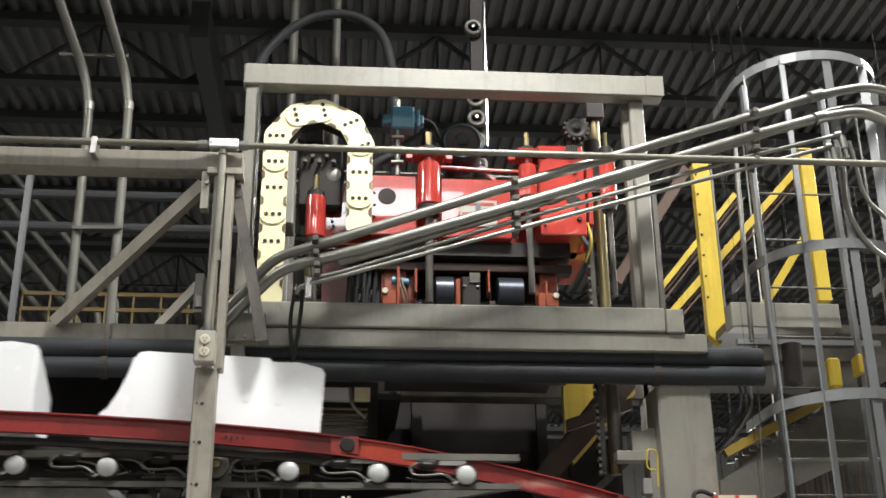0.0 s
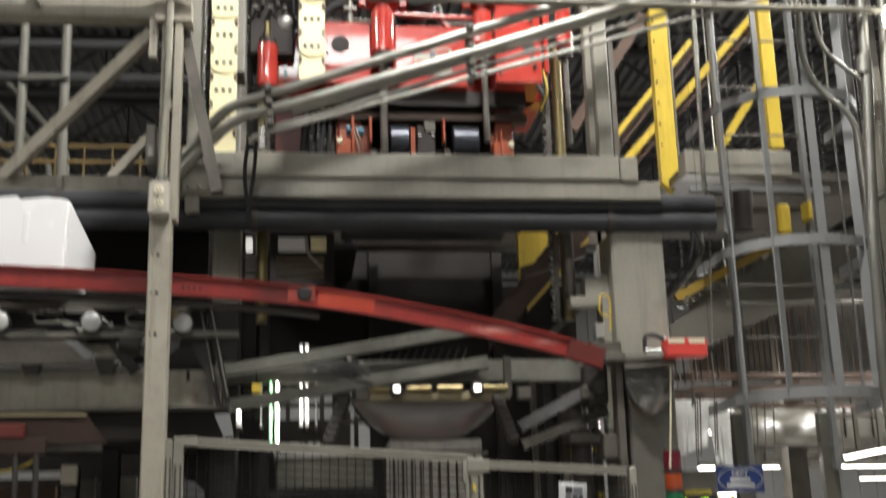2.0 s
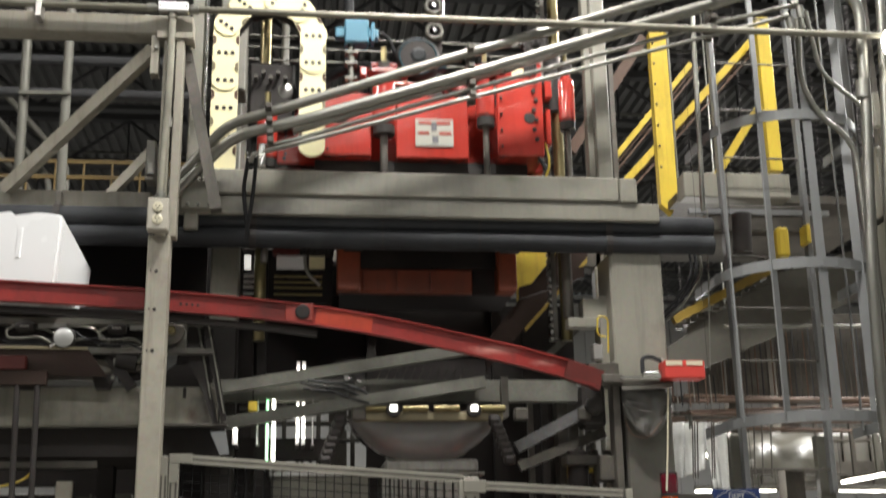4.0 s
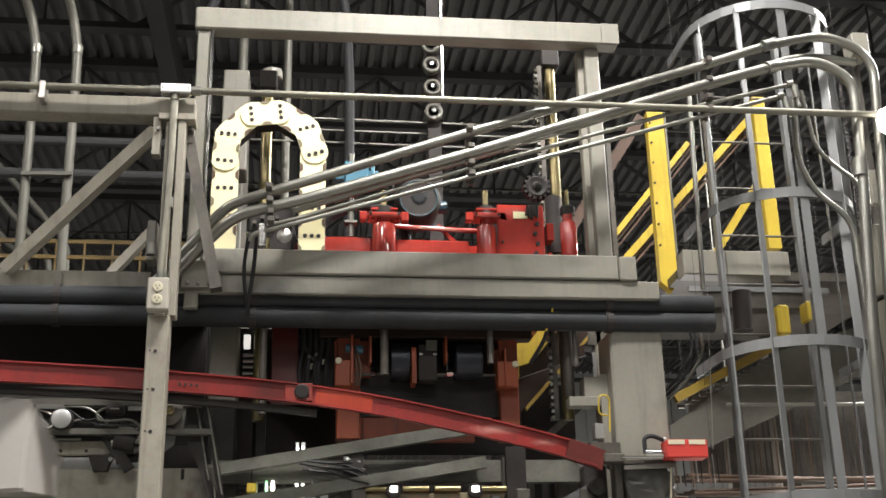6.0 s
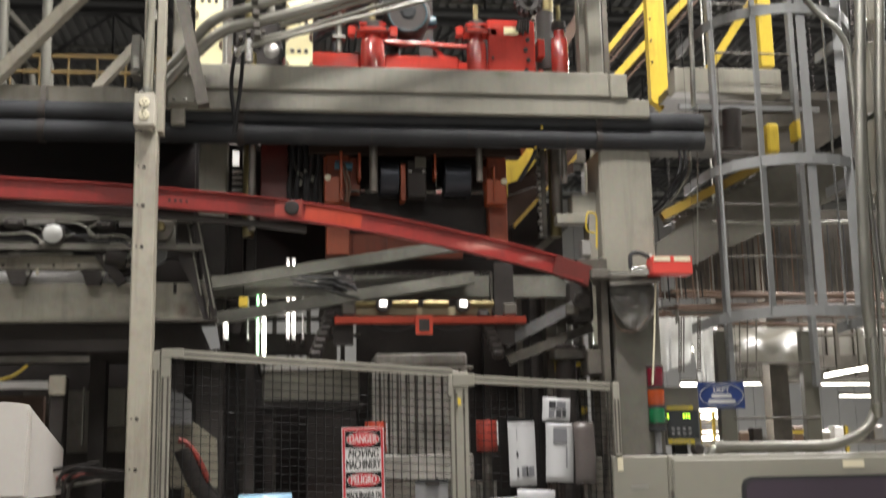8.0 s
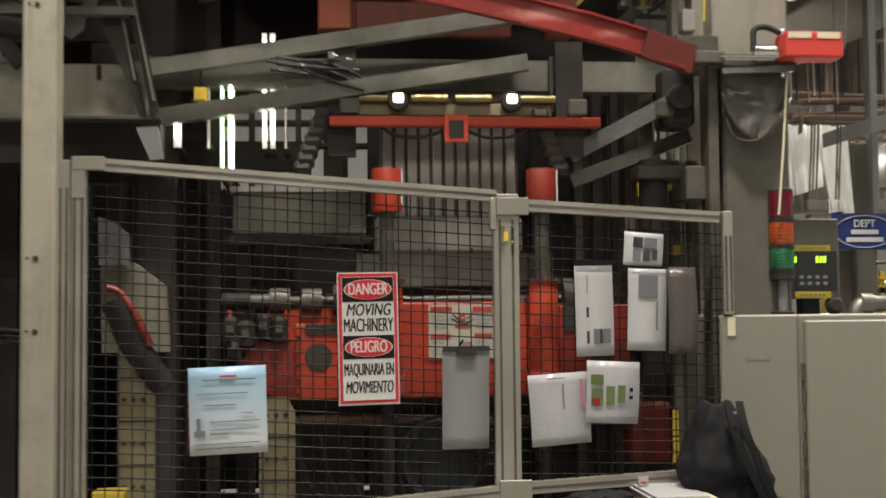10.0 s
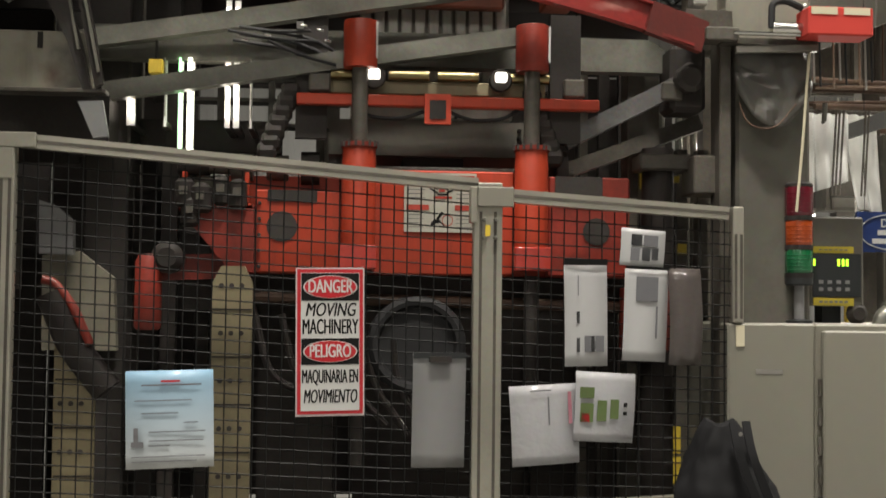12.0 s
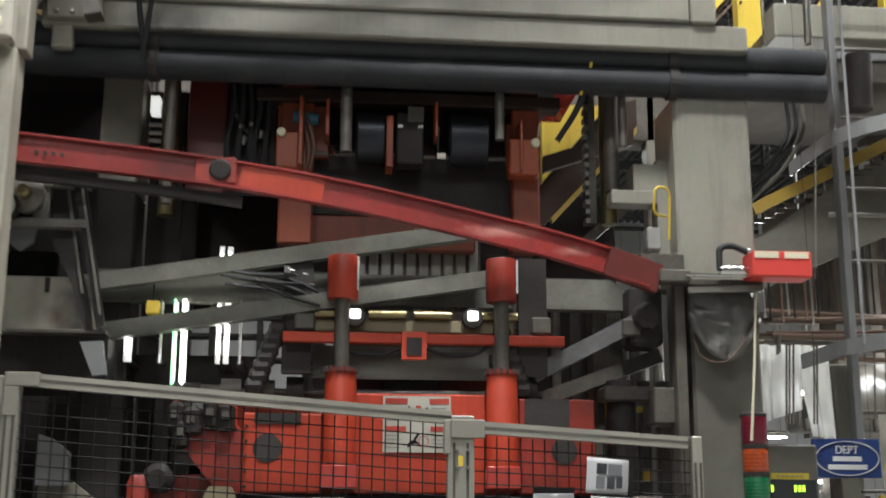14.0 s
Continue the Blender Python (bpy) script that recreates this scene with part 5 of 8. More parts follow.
    part("hose_panel", boxed(-0.01, 0.165, 5.97, 6.0, 3.56, 4.03, bevel=0.004), GREASESHADE, u, "black hose panel")
    for i in range(5):
        x = 0.005 + 0.032 * i
        part("hose", sweep(bmesh.new(), rounded([(x, 5.95, 4.0), (x + 0.01, 5.93, 3.86), (x - 0.02 + 0.012 * (i % 3), 5.93, 3.72), (x + 0.01, 5.95, 3.57)], 0.08), 0.011, 8), RUBBER, u, smooth=True)
    for x, z in ((0.035, 3.79), (0.072, 3.80), (0.05, 3.745), (0.11, 3.77)):
        part("hose_fitting", rod((x, 5.935, z - 0.012), (x + 0.006, 5.92, z + 0.012), 0.009, 8), STEEL, u, smooth=True)
    # hoses and cables
    for a in (([(0.347, 5.900, 4.803), (0.442, 5.900, 4.789), (0.490, 5.920, 4.676), (0.554, 5.950, 4.518)]), ([(1.223, 5.750, 4.041), (1.258, 5.720, 3.965), (1.227, 5.750, 3.849), (1.156, 5.800, 3.739)]), ([(-0.190, 5.900, 4.369), (-0.117, 5.900, 4.473), (-0.068, 5.900, 4.372), (-0.095, 5.900, 4.204)]), ([(-0.243, 5.950, 4.528), (-0.151, 5.900, 4.576), (-0.040, 5.900, 4.475), (-0.067, 5.900, 4.305)])):
        part("hose", sweep(bmesh.new(), rounded(a, 0.1), 0.011, 10), RUBBER, u, smooth=True)
    part("cable", sweep(bmesh.new(), rounded([(1.251, 5.720, 4.110), (1.270, 5.700, 3.989), (1.226, 5.720, 3.885)], 0.08), 0.006, 8), YELLOW, u, "yellow cable", smooth=True)
    part("hose_block", boxed(-0.285, -0.051, 5.82, 6.1, 4.216, 4.563, bevel=0.01), BLACK, u, "black manifold block")
    for i in range(5):
        part("manifold_port", rod((-0.251 + i * 0.038, 5.82, 4.462 + 0.03 * (i % 2)), (-0.251 + i * 0.038, 5.77, 4.462 + 0.03 * (i % 2)), 0.011, 8), DARKGREY, u)
    part("regulator", turned(bmesh.new(), [(0.035, 0.03), (0.04, 0.0), (0.04, -0.03), (0.015, -0.04)], (-0.097, 5.85, 3.750 + 0.657), "y", 16), PLATE, u, smooth=True)
    part("rod_seal", rod((1.349, 5.95, 3.720 + 0.657), (1.349, 5.95, 4.049 + 0.657), 0.05, 16), BLACK, u, smooth=True)
    for i in range(4):
        bolt((1.019 + 0.01, 5.75, zb + 0.05 + i * 0.09), 0.007, u, material=BLACK)
        bolt((0.123, 5.8, zb + 0.03 + i * 0.07), 0.006, u, material=BLACK)
    return u


UPPER = upper_carriage()


# ---- cable chain of the upper carriage: every link moves along its loop ----
XL, XR = -0.404, 0.041
RC = (XR - XL) / 2
ZARCH = 4.788 - 0.068
ZTAIL = 3.664
LINKS, STEP = 13, 0.152


def chain_spot(s, drop):
    """Place and turn at s metres from the fixed end of the chain, when its loop has sunk by drop."""
    top = ZARCH - drop - RC
    leg = top - ZTAIL
    if s < leg:
        return XL, ZTAIL + s, 0.0
    a = (s - leg) / RC
    if a < math.pi:
        return XL + RC - RC * math.cos(a), top + RC * math.sin(a), a
    return XR, top - (s - leg - math.pi * RC), math.pi


def chain_link(parent, k):
    bm = bmesh.new()
    w, h = 0.067, STEP * 0.5
    out = [(w * math.cos(a), h + w * 0.82 * math.sin(a)) for a in [math.pi * q / 10 for q in range(11)]]
    out += [(-w * math.cos(a), -h - w * 0.82 * math.sin(a)) for a in [math.pi * q / 10 for q in range(11)]]
    y = -0.008 if k % 2 else 0.0
    plate(bm, out, y - 0.008, y)
    l_ = part("link", bm, CHAIN, parent)
    yb = y - 0.008
    for z in ((-STEP / 2, STEP / 2) if k % 2 else ()):
        for s in (-1, 0, 1):
            part("bolt", turned(bmesh.new(), [(0.0108, 0), (0.0108, -0.004), (0.005, -0.003)], (s * 0.034, yb, z), "y", 10), BLACK, l_)
    for s in (-1, 1):
        part("side_lug", plate(bmesh.new(), [(s * 0.066, -0.03), (s * 0.05, -0.014), (s * 0.05, 0.014), (s * 0.066, 0.03)], yb - 0.003, yb), CHAINTAN if k % 2 else BROWN, l_)
    part("hose_bundle", boxed(-w * 0.9, w * 0.9, 0.005, 0.09, -h, h), BLACK, l_, "dark hoses inside the link")
    return l_


CHAINROOT = thing("cable_chain", "pale yellow bolted cable chain looping above the press", "cable chain")
chain_parts = [chain_link(CHAINROOT, k) for k in range(LINKS)]


# ---- lower press carriage (at its top position) ----
def lower_carriage():
    u = thing("lower_press_carriage", "red-orange lower press platen with guide cylinders and drive wheel", "press carriage")
    zb, zt = 1.848, 2.176
    def bore(p, x, y, z, r):
        part("bore", turned(bmesh.new(), [(r, 0.0), (r * 1.05, -0.005), (r * 0.88, -0.006)], (x, y + 0.001, z), "y", 24), BLACK, p)
    w = part("web_plate", boxed(0.081, 0.351, 5.82, 5.88, zb, 2.112, bevel=0.006), REDORANGE, u)
    bore(w, 0.166, 5.82, 1.995, 0.046)
    part("slot", boxed(0.120, 0.276, 5.814, 5.8205, 2.075, 2.111), BLACK, w)
    part("wing", plate(bmesh.new(), [(-0.157, 2.047), (-0.006, zb + 0.02), (0.082, zb), (0.078, 2.059)], 5.80, 5.86), REDGRIMESHADE, u)
    c = part("centre_plate", boxed(0.455, 0.908, 5.83, 5.9, zb, 2.184, bevel=0.006), REDORANGE, u)
    r_ = part("web_plate", boxed(1.017, 1.284, 5.82, 5.88, zb, 2.171, bevel=0.006), REDGRIMESHADE, u)
    bore(r_, 1.174, 5.82, 1.994, 0.042)
    part("window", boxed(1.038, 1.193, 5.814, 5.8205, 2.076, 2.171), BLACK, r_)
    part("foot_block", boxed(1.268, 1.415, 5.8, 5.9, zb - 0.24, zb - 0.03, bevel=0.008), REDGRIMESHADE, u)
    x0, x1, z0, z1 = 0.552, 0.784, 1.985, 2.175
    s = part("warning_label", boxed(x0, x1, 5.822, 5.829, z0, z1), LABELWHITE, c, "yellowed white pictogram warning label")
    dx, dz = x1 - x0, z1 - z0
    for a, b, e, d in ((0.03, 0.36, 0.86, 0.96), (0.68, 0.97, 0.86, 0.96), (0.03, 0.34, 0.37, 0.46), (0.7, 0.97, 0.37, 0.46)):
        part("print", boxed(x0 + dx * a, x0 + dx * b, 5.82, 5.822, z0 + dz * e, z0 + dz * d), LABELRED, s)
    part("print", boxed(x0 + dx * 0.48, x0 + dx * 0.56, 5.8195, 5.8215, z0 + dz * 0.68, z0 + dz * 0.83), LABELRED, s)
    part("print", turned(bmesh.new(), [(dx * 0.018, 0), (dx * 0.018, -0.001)], (x0 + dx * 0.52, 5.8193, z0 + dz * 0.75), "y", 12), LABELWHITE, s)
    part("print", boxed(x0 + dx * 0.4, x0 + dx * 0.66, 5.8198, 5.822, z0 + dz * 0.565, z0 + dz * 0.605), LABELRED, s)
    part("print", boxed(x0 + dx * 0.46, x0 + dx * 0.6, 5.8198, 5.822, z0 + dz * 0.625, z0 + dz * 0.65), SIGNBLACK, s)
    for a, e, b, d in ((0.46, 0.66, 0.35, 0.74), (0.46, 0.72, 0.37, 0.82), (0.58, 0.66, 0.68, 0.72), (0.58, 0.72, 0.66, 0.8)):
        part("print", bar((x0 + dx * a, 5.821, z0 + dz * e), (x0 + dx * b, 5.821, z0 + dz * d), 0.005, 0.002, up=(0, 1, 0)), SIGNBLACK, s)
    px, pz = (0.36, 0.37, 0.41, 0.48, 0.57, 0.55, 0.5, 0.44, 0.39), (0.09, 0.16, 0.21, 0.22, 0.1, 0.1, 0.16, 0.15, 0.1)
    part("print", plate(bmesh.new(), [(x0 + dx * a, z0 + dz * e) for a, e in zip(px, pz)], 5.82, 5.822), SIGNBLACK, s)
    part("print", bar((x0 + dx * 0.46, 5.821, z0 + dz * 0.22), (x0 + dx * 0.53, 5.821, z0 + dz * 0.34), 0.008, 0.002, up=(0, 1, 0)), SIGNBLACK, s)
    part("print", sweep(bmesh.new(), [(x0 + dx * 0.6 + 0.017 * math.cos(k * math.pi / 8), 5.821, z0 + dz * 0.2 + 0.017 * math.sin(k * math.pi / 8)) for k in range(17)], 0.0016, 5), LABELRED, s)
    for i in range(4):
        for a in (0.05, 0.72):
            part("print", boxed(x0 + dx * a, x0 + dx * (a + 0.24 - 0.03 * (i % 2)), 5.8205, 5.822, z0 + dz * (0.57 + 0.07 * i), z0 + dz * (0.582 + 0.07 * i)), INK, s)
            part("print", boxed(x0 + dx * a, x0 + dx * (a + 0.22 - 0.04 * (i % 2)), 5.8205, 5.822, z0 + dz * (0.08 + 0.07 * i), z0 + dz * (0.091 + 0.07 * i)), INK, s)
    part("cross_body", boxed(-0.017, 1.307, 5.95, 6.5, zb, 2.167), REDORANGE, u)
    part("under_side", boxed(-0.150, 1.355, 5.93, 6.5, zb - 0.12, zb - 0.003), BLACK, u, "black underside")
    for x in (0.406, 0.958):
        r = 0.054
        zc = 2.259
        zk0, zk1 = 2.502, 2.653
        c_ = part("guide_cylinder", turned(bmesh.new(), [(r * 0.8, zb + 0.02), (r, zb + 0.03), (r, zc - 0.05), (r * 0.97, zc - 0.045), (r * 0.97, zc - 0.005), (r * 0.86, zc)], (x, 5.8, 0), "z", 28), REDORANGE, u, smooth=True)
        part("neck_ring", turned(bmesh.new(), [(r * 0.9, zc - 0.012), (r * 1.06, zc - 0.012), (r * 1.06, zc + 0.004), (r * 0.7, zc + 0.006)], (x, 5.8, 0), "z", 28), REDGRIMESHADE, c_)
        for k in range(8):
            a = math.pi * (1.06 + 0.88 * k / 7)
            part("ring_bolt", boxed(x + r * 1.07 * math.cos(a) - 0.004, x + r * 1.07 * math.cos(a) + 0.004, 5.8 + r * 1.07 * math.sin(a) - 0.004, 5.8 + r * 1.07 * math.sin(a) + 0.004, zc - 0.01, zc + 0.008), BLACK, c_)
        part("guide_rod", rod((x, 5.8, zc), (x, 5.8, zk0), 0.026, 16), DARKGREY, c_, "dark oily rod", smooth=True)
        part("rod_cap", turned(bmesh.new(), [(r * 0.96, zk0), (r, zk0 + 0.006), (r, zk1 - 0.006), (r * 0.96, zk1)], (x, 5.8, 0), "z", 28), REDORANGE if x < 0.6 else REDGRIMESHADE, c_, "red rod cap", smooth=True)
        part("cap_tape", boxed(x + r * 0.9, x + r * 1.02, 5.775, 5.79, zk0 + 0.03, zk1 - 0.004), SIGNWHITE, c_, "strip of white tape")
        part("foot_clamp", boxed(x - 0.06, x + 0.06, 5.74, 5.8, zb + 0.015, zb + 0.09, bevel=0.004), RED, c_)
        part("rod_below", rod((x, 5.8, zb), (x, 5.8, zb - 0.6), 0.022, 12), BLACK, c_, smooth=True)
    # drive shaft with couplings above the wing
    sh = (-0.180, 1.122)
    zs = 2.195
    part("shaft", rod((sh[0], 5.95, zs), (sh[1], 5.95, zs), 0.014, 12), DARKGREY, u, smooth=True)
    for x, l_, r, m_ in ((-0.126, 0.05, 0.03, BLACK), (-0.044, 0.04, 0.025, DARKGREY), (0.029, 0.035, 0.045, DARKGREY), (0.143, 0.035, 0.042, DARKGREY), (0.249, 0.03, 0.055, BLACK), (1.074, 0.02, 0.075, BLACK)):
        part("coupling", rod((x - l_, 5.95, zs), (x + l_, 5.95, zs), r, 18), m_, u, smooth=True)
    for k, (x, z, r) in enumerate(((-0.136, 2.097, 0.03), (-0.084, 2.081, 0.035), (-0.023, 2.105, 0.025), (0.029, 2.095, 0.03), (-0.117, 2.039, 0.03))):
        v_ = part("solenoid", turned(bmesh.new(), [(r * 0.6, z - 0.05), (r, z - 0.04), (r, z + 0.03), (r * 0.5, z + 0.045)], (x, 5.79, 0), "z", 14), GREASESHADE, u, smooth=True)
        part("connector", boxed(x - 0.012, x + 0.012, 5.75, 5.76, z - 0.01, z + 0.015), DARKGREY, v_)
    for x in (-0.139, 0.055):
        part("cluster_bracket", boxed(x - 0.006, x + 0.006, 5.8, 5.84, 2.056, 2.163), REDORANGE, u)
    part("cluster_sill", boxed(-0.141, 0.072, 5.8, 5.84, 2.049, 2.065), REDORANGE, u)
    # drive wheel and what hangs below
    wc = (0.601, 5.850, 1.623)
    part("drive_wheel", turned(bmesh.new(), [(0.12, 0.1), (0.158, 0.085), (0.162, 0.05), (0.158, 0.015), (0.142, 0.0), (0.128, 0.004), (0.12, 0.025), (0.04, 0.025)], wc, "y", 40), RUBBER, u, "black drive wheel", smooth=True)
    part("side_cylinder", turned(bmesh.new(), [(0.035, 1.666), (0.042, 1.676), (0.042, 1.876), (0.03, 1.902)], (-0.242, 5.8, 0), "z", 20), REDGRIMESHADE, u, smooth=True)
    part("arm_motor", turned(bmesh.new(), [(0.035, 0.08), (0.05, 0.07), (0.05, 0.0), (0.03, -0.02)], (-0.183, 5.780, 1.891), "y", 20), GREASESHADE, u, smooth=True)
    part("arm", bar((-0.219, 5.850, 1.859), (0.034, 5.880, 1.872), 0.05, 0.08), REDGRIMESHADE, u)
    part("cross_tube", rod((0.071, 5.900, 1.773), (1.287, 5.900, 1.753), 0.02, 10), BROWN, u)
    for i in range(6):
        part("hose", sweep(bmesh.new(), rounded([Vector((0.076, 5.850, 1.738)) + Vector((0.09 * i, 0.03, -0.02 * i)), Vector((0.134, 5.850, 1.507)) + Vector((0.08 * i, 0.02, 0)), Vector((0.295, 5.850, 1.455)) + Vector((0.07 * i, 0.03, -0.03 * i))], 0.15), 0.012, 8), GREASESHADE, u, smooth=True)
    x0c, x1c, zt_ = -0.036, 0.085, 1.865
    h = part("cable_chain", plate(bmesh.new(), [(x0c, zt_ - 0.9), (x1c, zt_ - 0.9), (x1c, zt_ - 0.05), (x1c - 0.025, zt_), (x0c + 0.025, zt_), (x0c, zt_ - 0.05)], 5.72, 5.74), CHAINTAN, u, "dusty tan cable chain")
    for k in range(6):
        part("seam", boxed(x0c + 0.001, x1c - 0.001, 5.717, 5.7195, zt_ - 0.135 - 0.145 * k, zt_ - 0.13 - 0.145 * k), BLACK, h)
    for k in range(6):
        for j in range(3):
            part("bolt", turned(bmesh.new(), [(0.008, 0), (0.008, -0.004)], (x0c + 0.027 + 0.031 * j, 5.72, zt_ - 0.06 - 0.145 * k), "y", 8), BLACK, h)
    for i in range(5):
        bolt((0.095, 5.82, zb + 0.02 + i * 0.05), 0.006, u, material=BLACK)
    return u


LOWER = lower_carriage()


def still_chain():
    c = thing("standing_chain", "dusty tan cable chain standing behind the fence", "cable chain", depth=0.922, at=(0.017, 0.127, 0.016))
    p = part("side_plate", plate(bmesh.new(), [(-0.499, FOOT), (-0.382, FOOT), (-0.382, 1.463), (-0.46, 1.6), (-0.504, 1.64)], 5.72, 5.74), CHAINTAN, c)
    for k in range(9):
        z = 1.412 - 0.145 * k
        part("seam", boxed(-0.498, -0.383, 5.717, 5.7195, z + 0.07, z + 0.075), BLACK, p)
        for j in range(3):
            part("bolt", turned(bmesh.new(), [(0.008, 0), (0.008, -0.004)], (-0.482 + 0.031 * j, 5.72, z), "y", 8), BLACK, p)


still_chain()


MOULDM = mat("sooty_cast_mould", (0.39, 0.3744, 0.3354), 0.45, 0.2, 0.3, 6, 0.15, 0.6, (0.1, 0.09, 0.08), drip=0.35)


def mould_box():
    m_ = thing("mould_box", "pale sooty metal mould box with fluted sides", "mould")
    x0, x1 = 0.418, 0.920
    zt, zm = 2.234, 2.168
    zr, zl = zt - 0.51, zt - 0.645
    part("top", boxed(x0 + 0.015, x1 - 0.01, 6.08, 6.38, zm, zt, bevel=0.012), MOULDM, m_)
    part("top_edge", boxed(x0 + 0.01, x1 + 0.02, 6.07, 6.38, zm - 0.014, zm - 0.002, bevel=0.003), MOULDM, m_)
    core = part("fluted_body", boxed(x0, x1, 6.1, 6.38, zr, zm - 0.014), DARKGREY, m_)
    for i in range(11):
        x = x0 + (x1 - x0) * i / 11
        part("flute", boxed(x, x + (x1 - x0) / 11 - 0.011, 6.085, 6.1, zr, zm - 0.016, bevel=0.004), MOULDM, core)
    part("lower_block", boxed(x0 - 0.03, x1 + 0.01, 6.06, 6.38, zl, zr - 0.002, bevel=0.01), MOULDM, m_)
    for k in range(4):
        bolt((x0 + (x1 - x0) * (0.02 + 0.31 * k), 6.06, zl + 0.012), 0.006, m_, material=BLACK)
    p = part("base_plate", boxed(x0 - 0.1, x1 + 0.12, 6.05, 6.38, zl - 0.12, zl - 0.002), GRIMY, m_)
    for k in range(3):
        for q in range(2):
            bolt((x1 + 0.03 + 0.03 * q, 6.05, zl - 0.03 - 0.028 * k), 0.007, p, material=BLACK)
    part("stem", boxed((x0 + x1) / 2 - 0.1, (x0 + x1) / 2 + 0.1, 6.1, 6.3, zl - 0.4, zl - 0.12), BLACK, m_)
    return m_


MOULD = mould_box()
rb = thing("rear_machine_box", "pale grey machine housing behind the fence", "machine housing")
xa, xb, zt_, zl_ = -0.146, 0.385, 2.198, 2.028
part("housing", boxed(xa, xb, 6.6, 6.9, zl_, zt_, bevel=0.008), GREY, rb)
part("top_edge", boxed(xa - 0.01, xb + 0.01, 6.59, 6.9, zt_ + 0.002, zt_ + 0.022), WHITE, rb, "white top edge")
part("beam", boxed(xa - 0.02, xb + 0.02, 6.57, 6.62, zl_ - 0.04, zl_ - 0.002), BLACK, rb)
part("lower_panel", boxed(xa + 0.25, xb - 0.02, 6.6, 6.7, 0.5, zl_ - 0.05), BLACK, rb)
for k in range(3):
    part("leg", boxed(xa + 0.02 + 0.22 * k, xa + 0.06 + 0.22 * k, 6.62, 6.7, FOOT, zl_ - 0.042), BLACK, rb)
# added black block; keeps the lit floor under the press dark
bp = thing("added_bed", "added black block hiding the floor behind the fence", "machine bed")
part("bed", boxed(-0.7, 1.35, 6.42, 6.57, FOOT, 0.62, bevel=0.01), GREASESHADE, bp)
part("rail", boxed(-0.5, 1.3, 6.38, 6.42, 0.45, 0.5), STEEL, bp)


# ---- conveyor and liners at the left ----
def liner(name, label, skin=None):
    l_ = thing(name, label, "liner", group="liners")
    H, D = 0.38, 0.3
    # side profile with the raised step for the machine bay, corners rounded
    out = [(0.0, -0.03), (0.005, H - 0.03), (-0.012, H - 0.008), (-0.05, H), (-0.12, H), (-0.24, H + 0.004), (-0.255, H - 0.004), (-0.80, H + 0.006), (-0.845, H - 0.005), (-0.87, H - 0.04), (-0.90, 0.17), (-0.92, 0.13), (-0.97, 0.09), (-1.0, 0.045), (-1.02, -0.03)]
    bm = plate(bmesh.new(), out, 0.0, D)
    for v_ in bm.verts:
        if v_.co.y > D / 2:
            v_.co.z *= 0.5
    bmesh.ops.bevel(bm, geom=[e for e in bm.edges if abs(e.verts[0].co.y - e.verts[1].co.y) < 1e-5], offset=0.014, segments=2, affect="EDGES")
    part("shell", bm, skin or WHITE, l_, smooth=True)
    for x in (-0.2, -0.35, -0.5, -0.65):
        part("rib", boxed(x - 0.012, x + 0.012, -0.0035, 0.01, 0.17, 0.31, bevel=0.0015), skin or WHITE, l_)
    return l_


# greyer liner plastic: the shade beside the conveyor is put into its colour
def shaded_skin():
    return mat("satin_shaded_liner", (0.55, 0.52, 0.48), 0.24, 0, 0.1, 5, 0.03)


LINER = liner("liner", "white formed plastic liner riding on the conveyor")
LINER3 = liner("shaded_liner", "white liner sinking beside the conveyor, shade in its grey", shaded_skin())
LINER2 = liner("liner", "white formed plastic liner ahead of the first one")


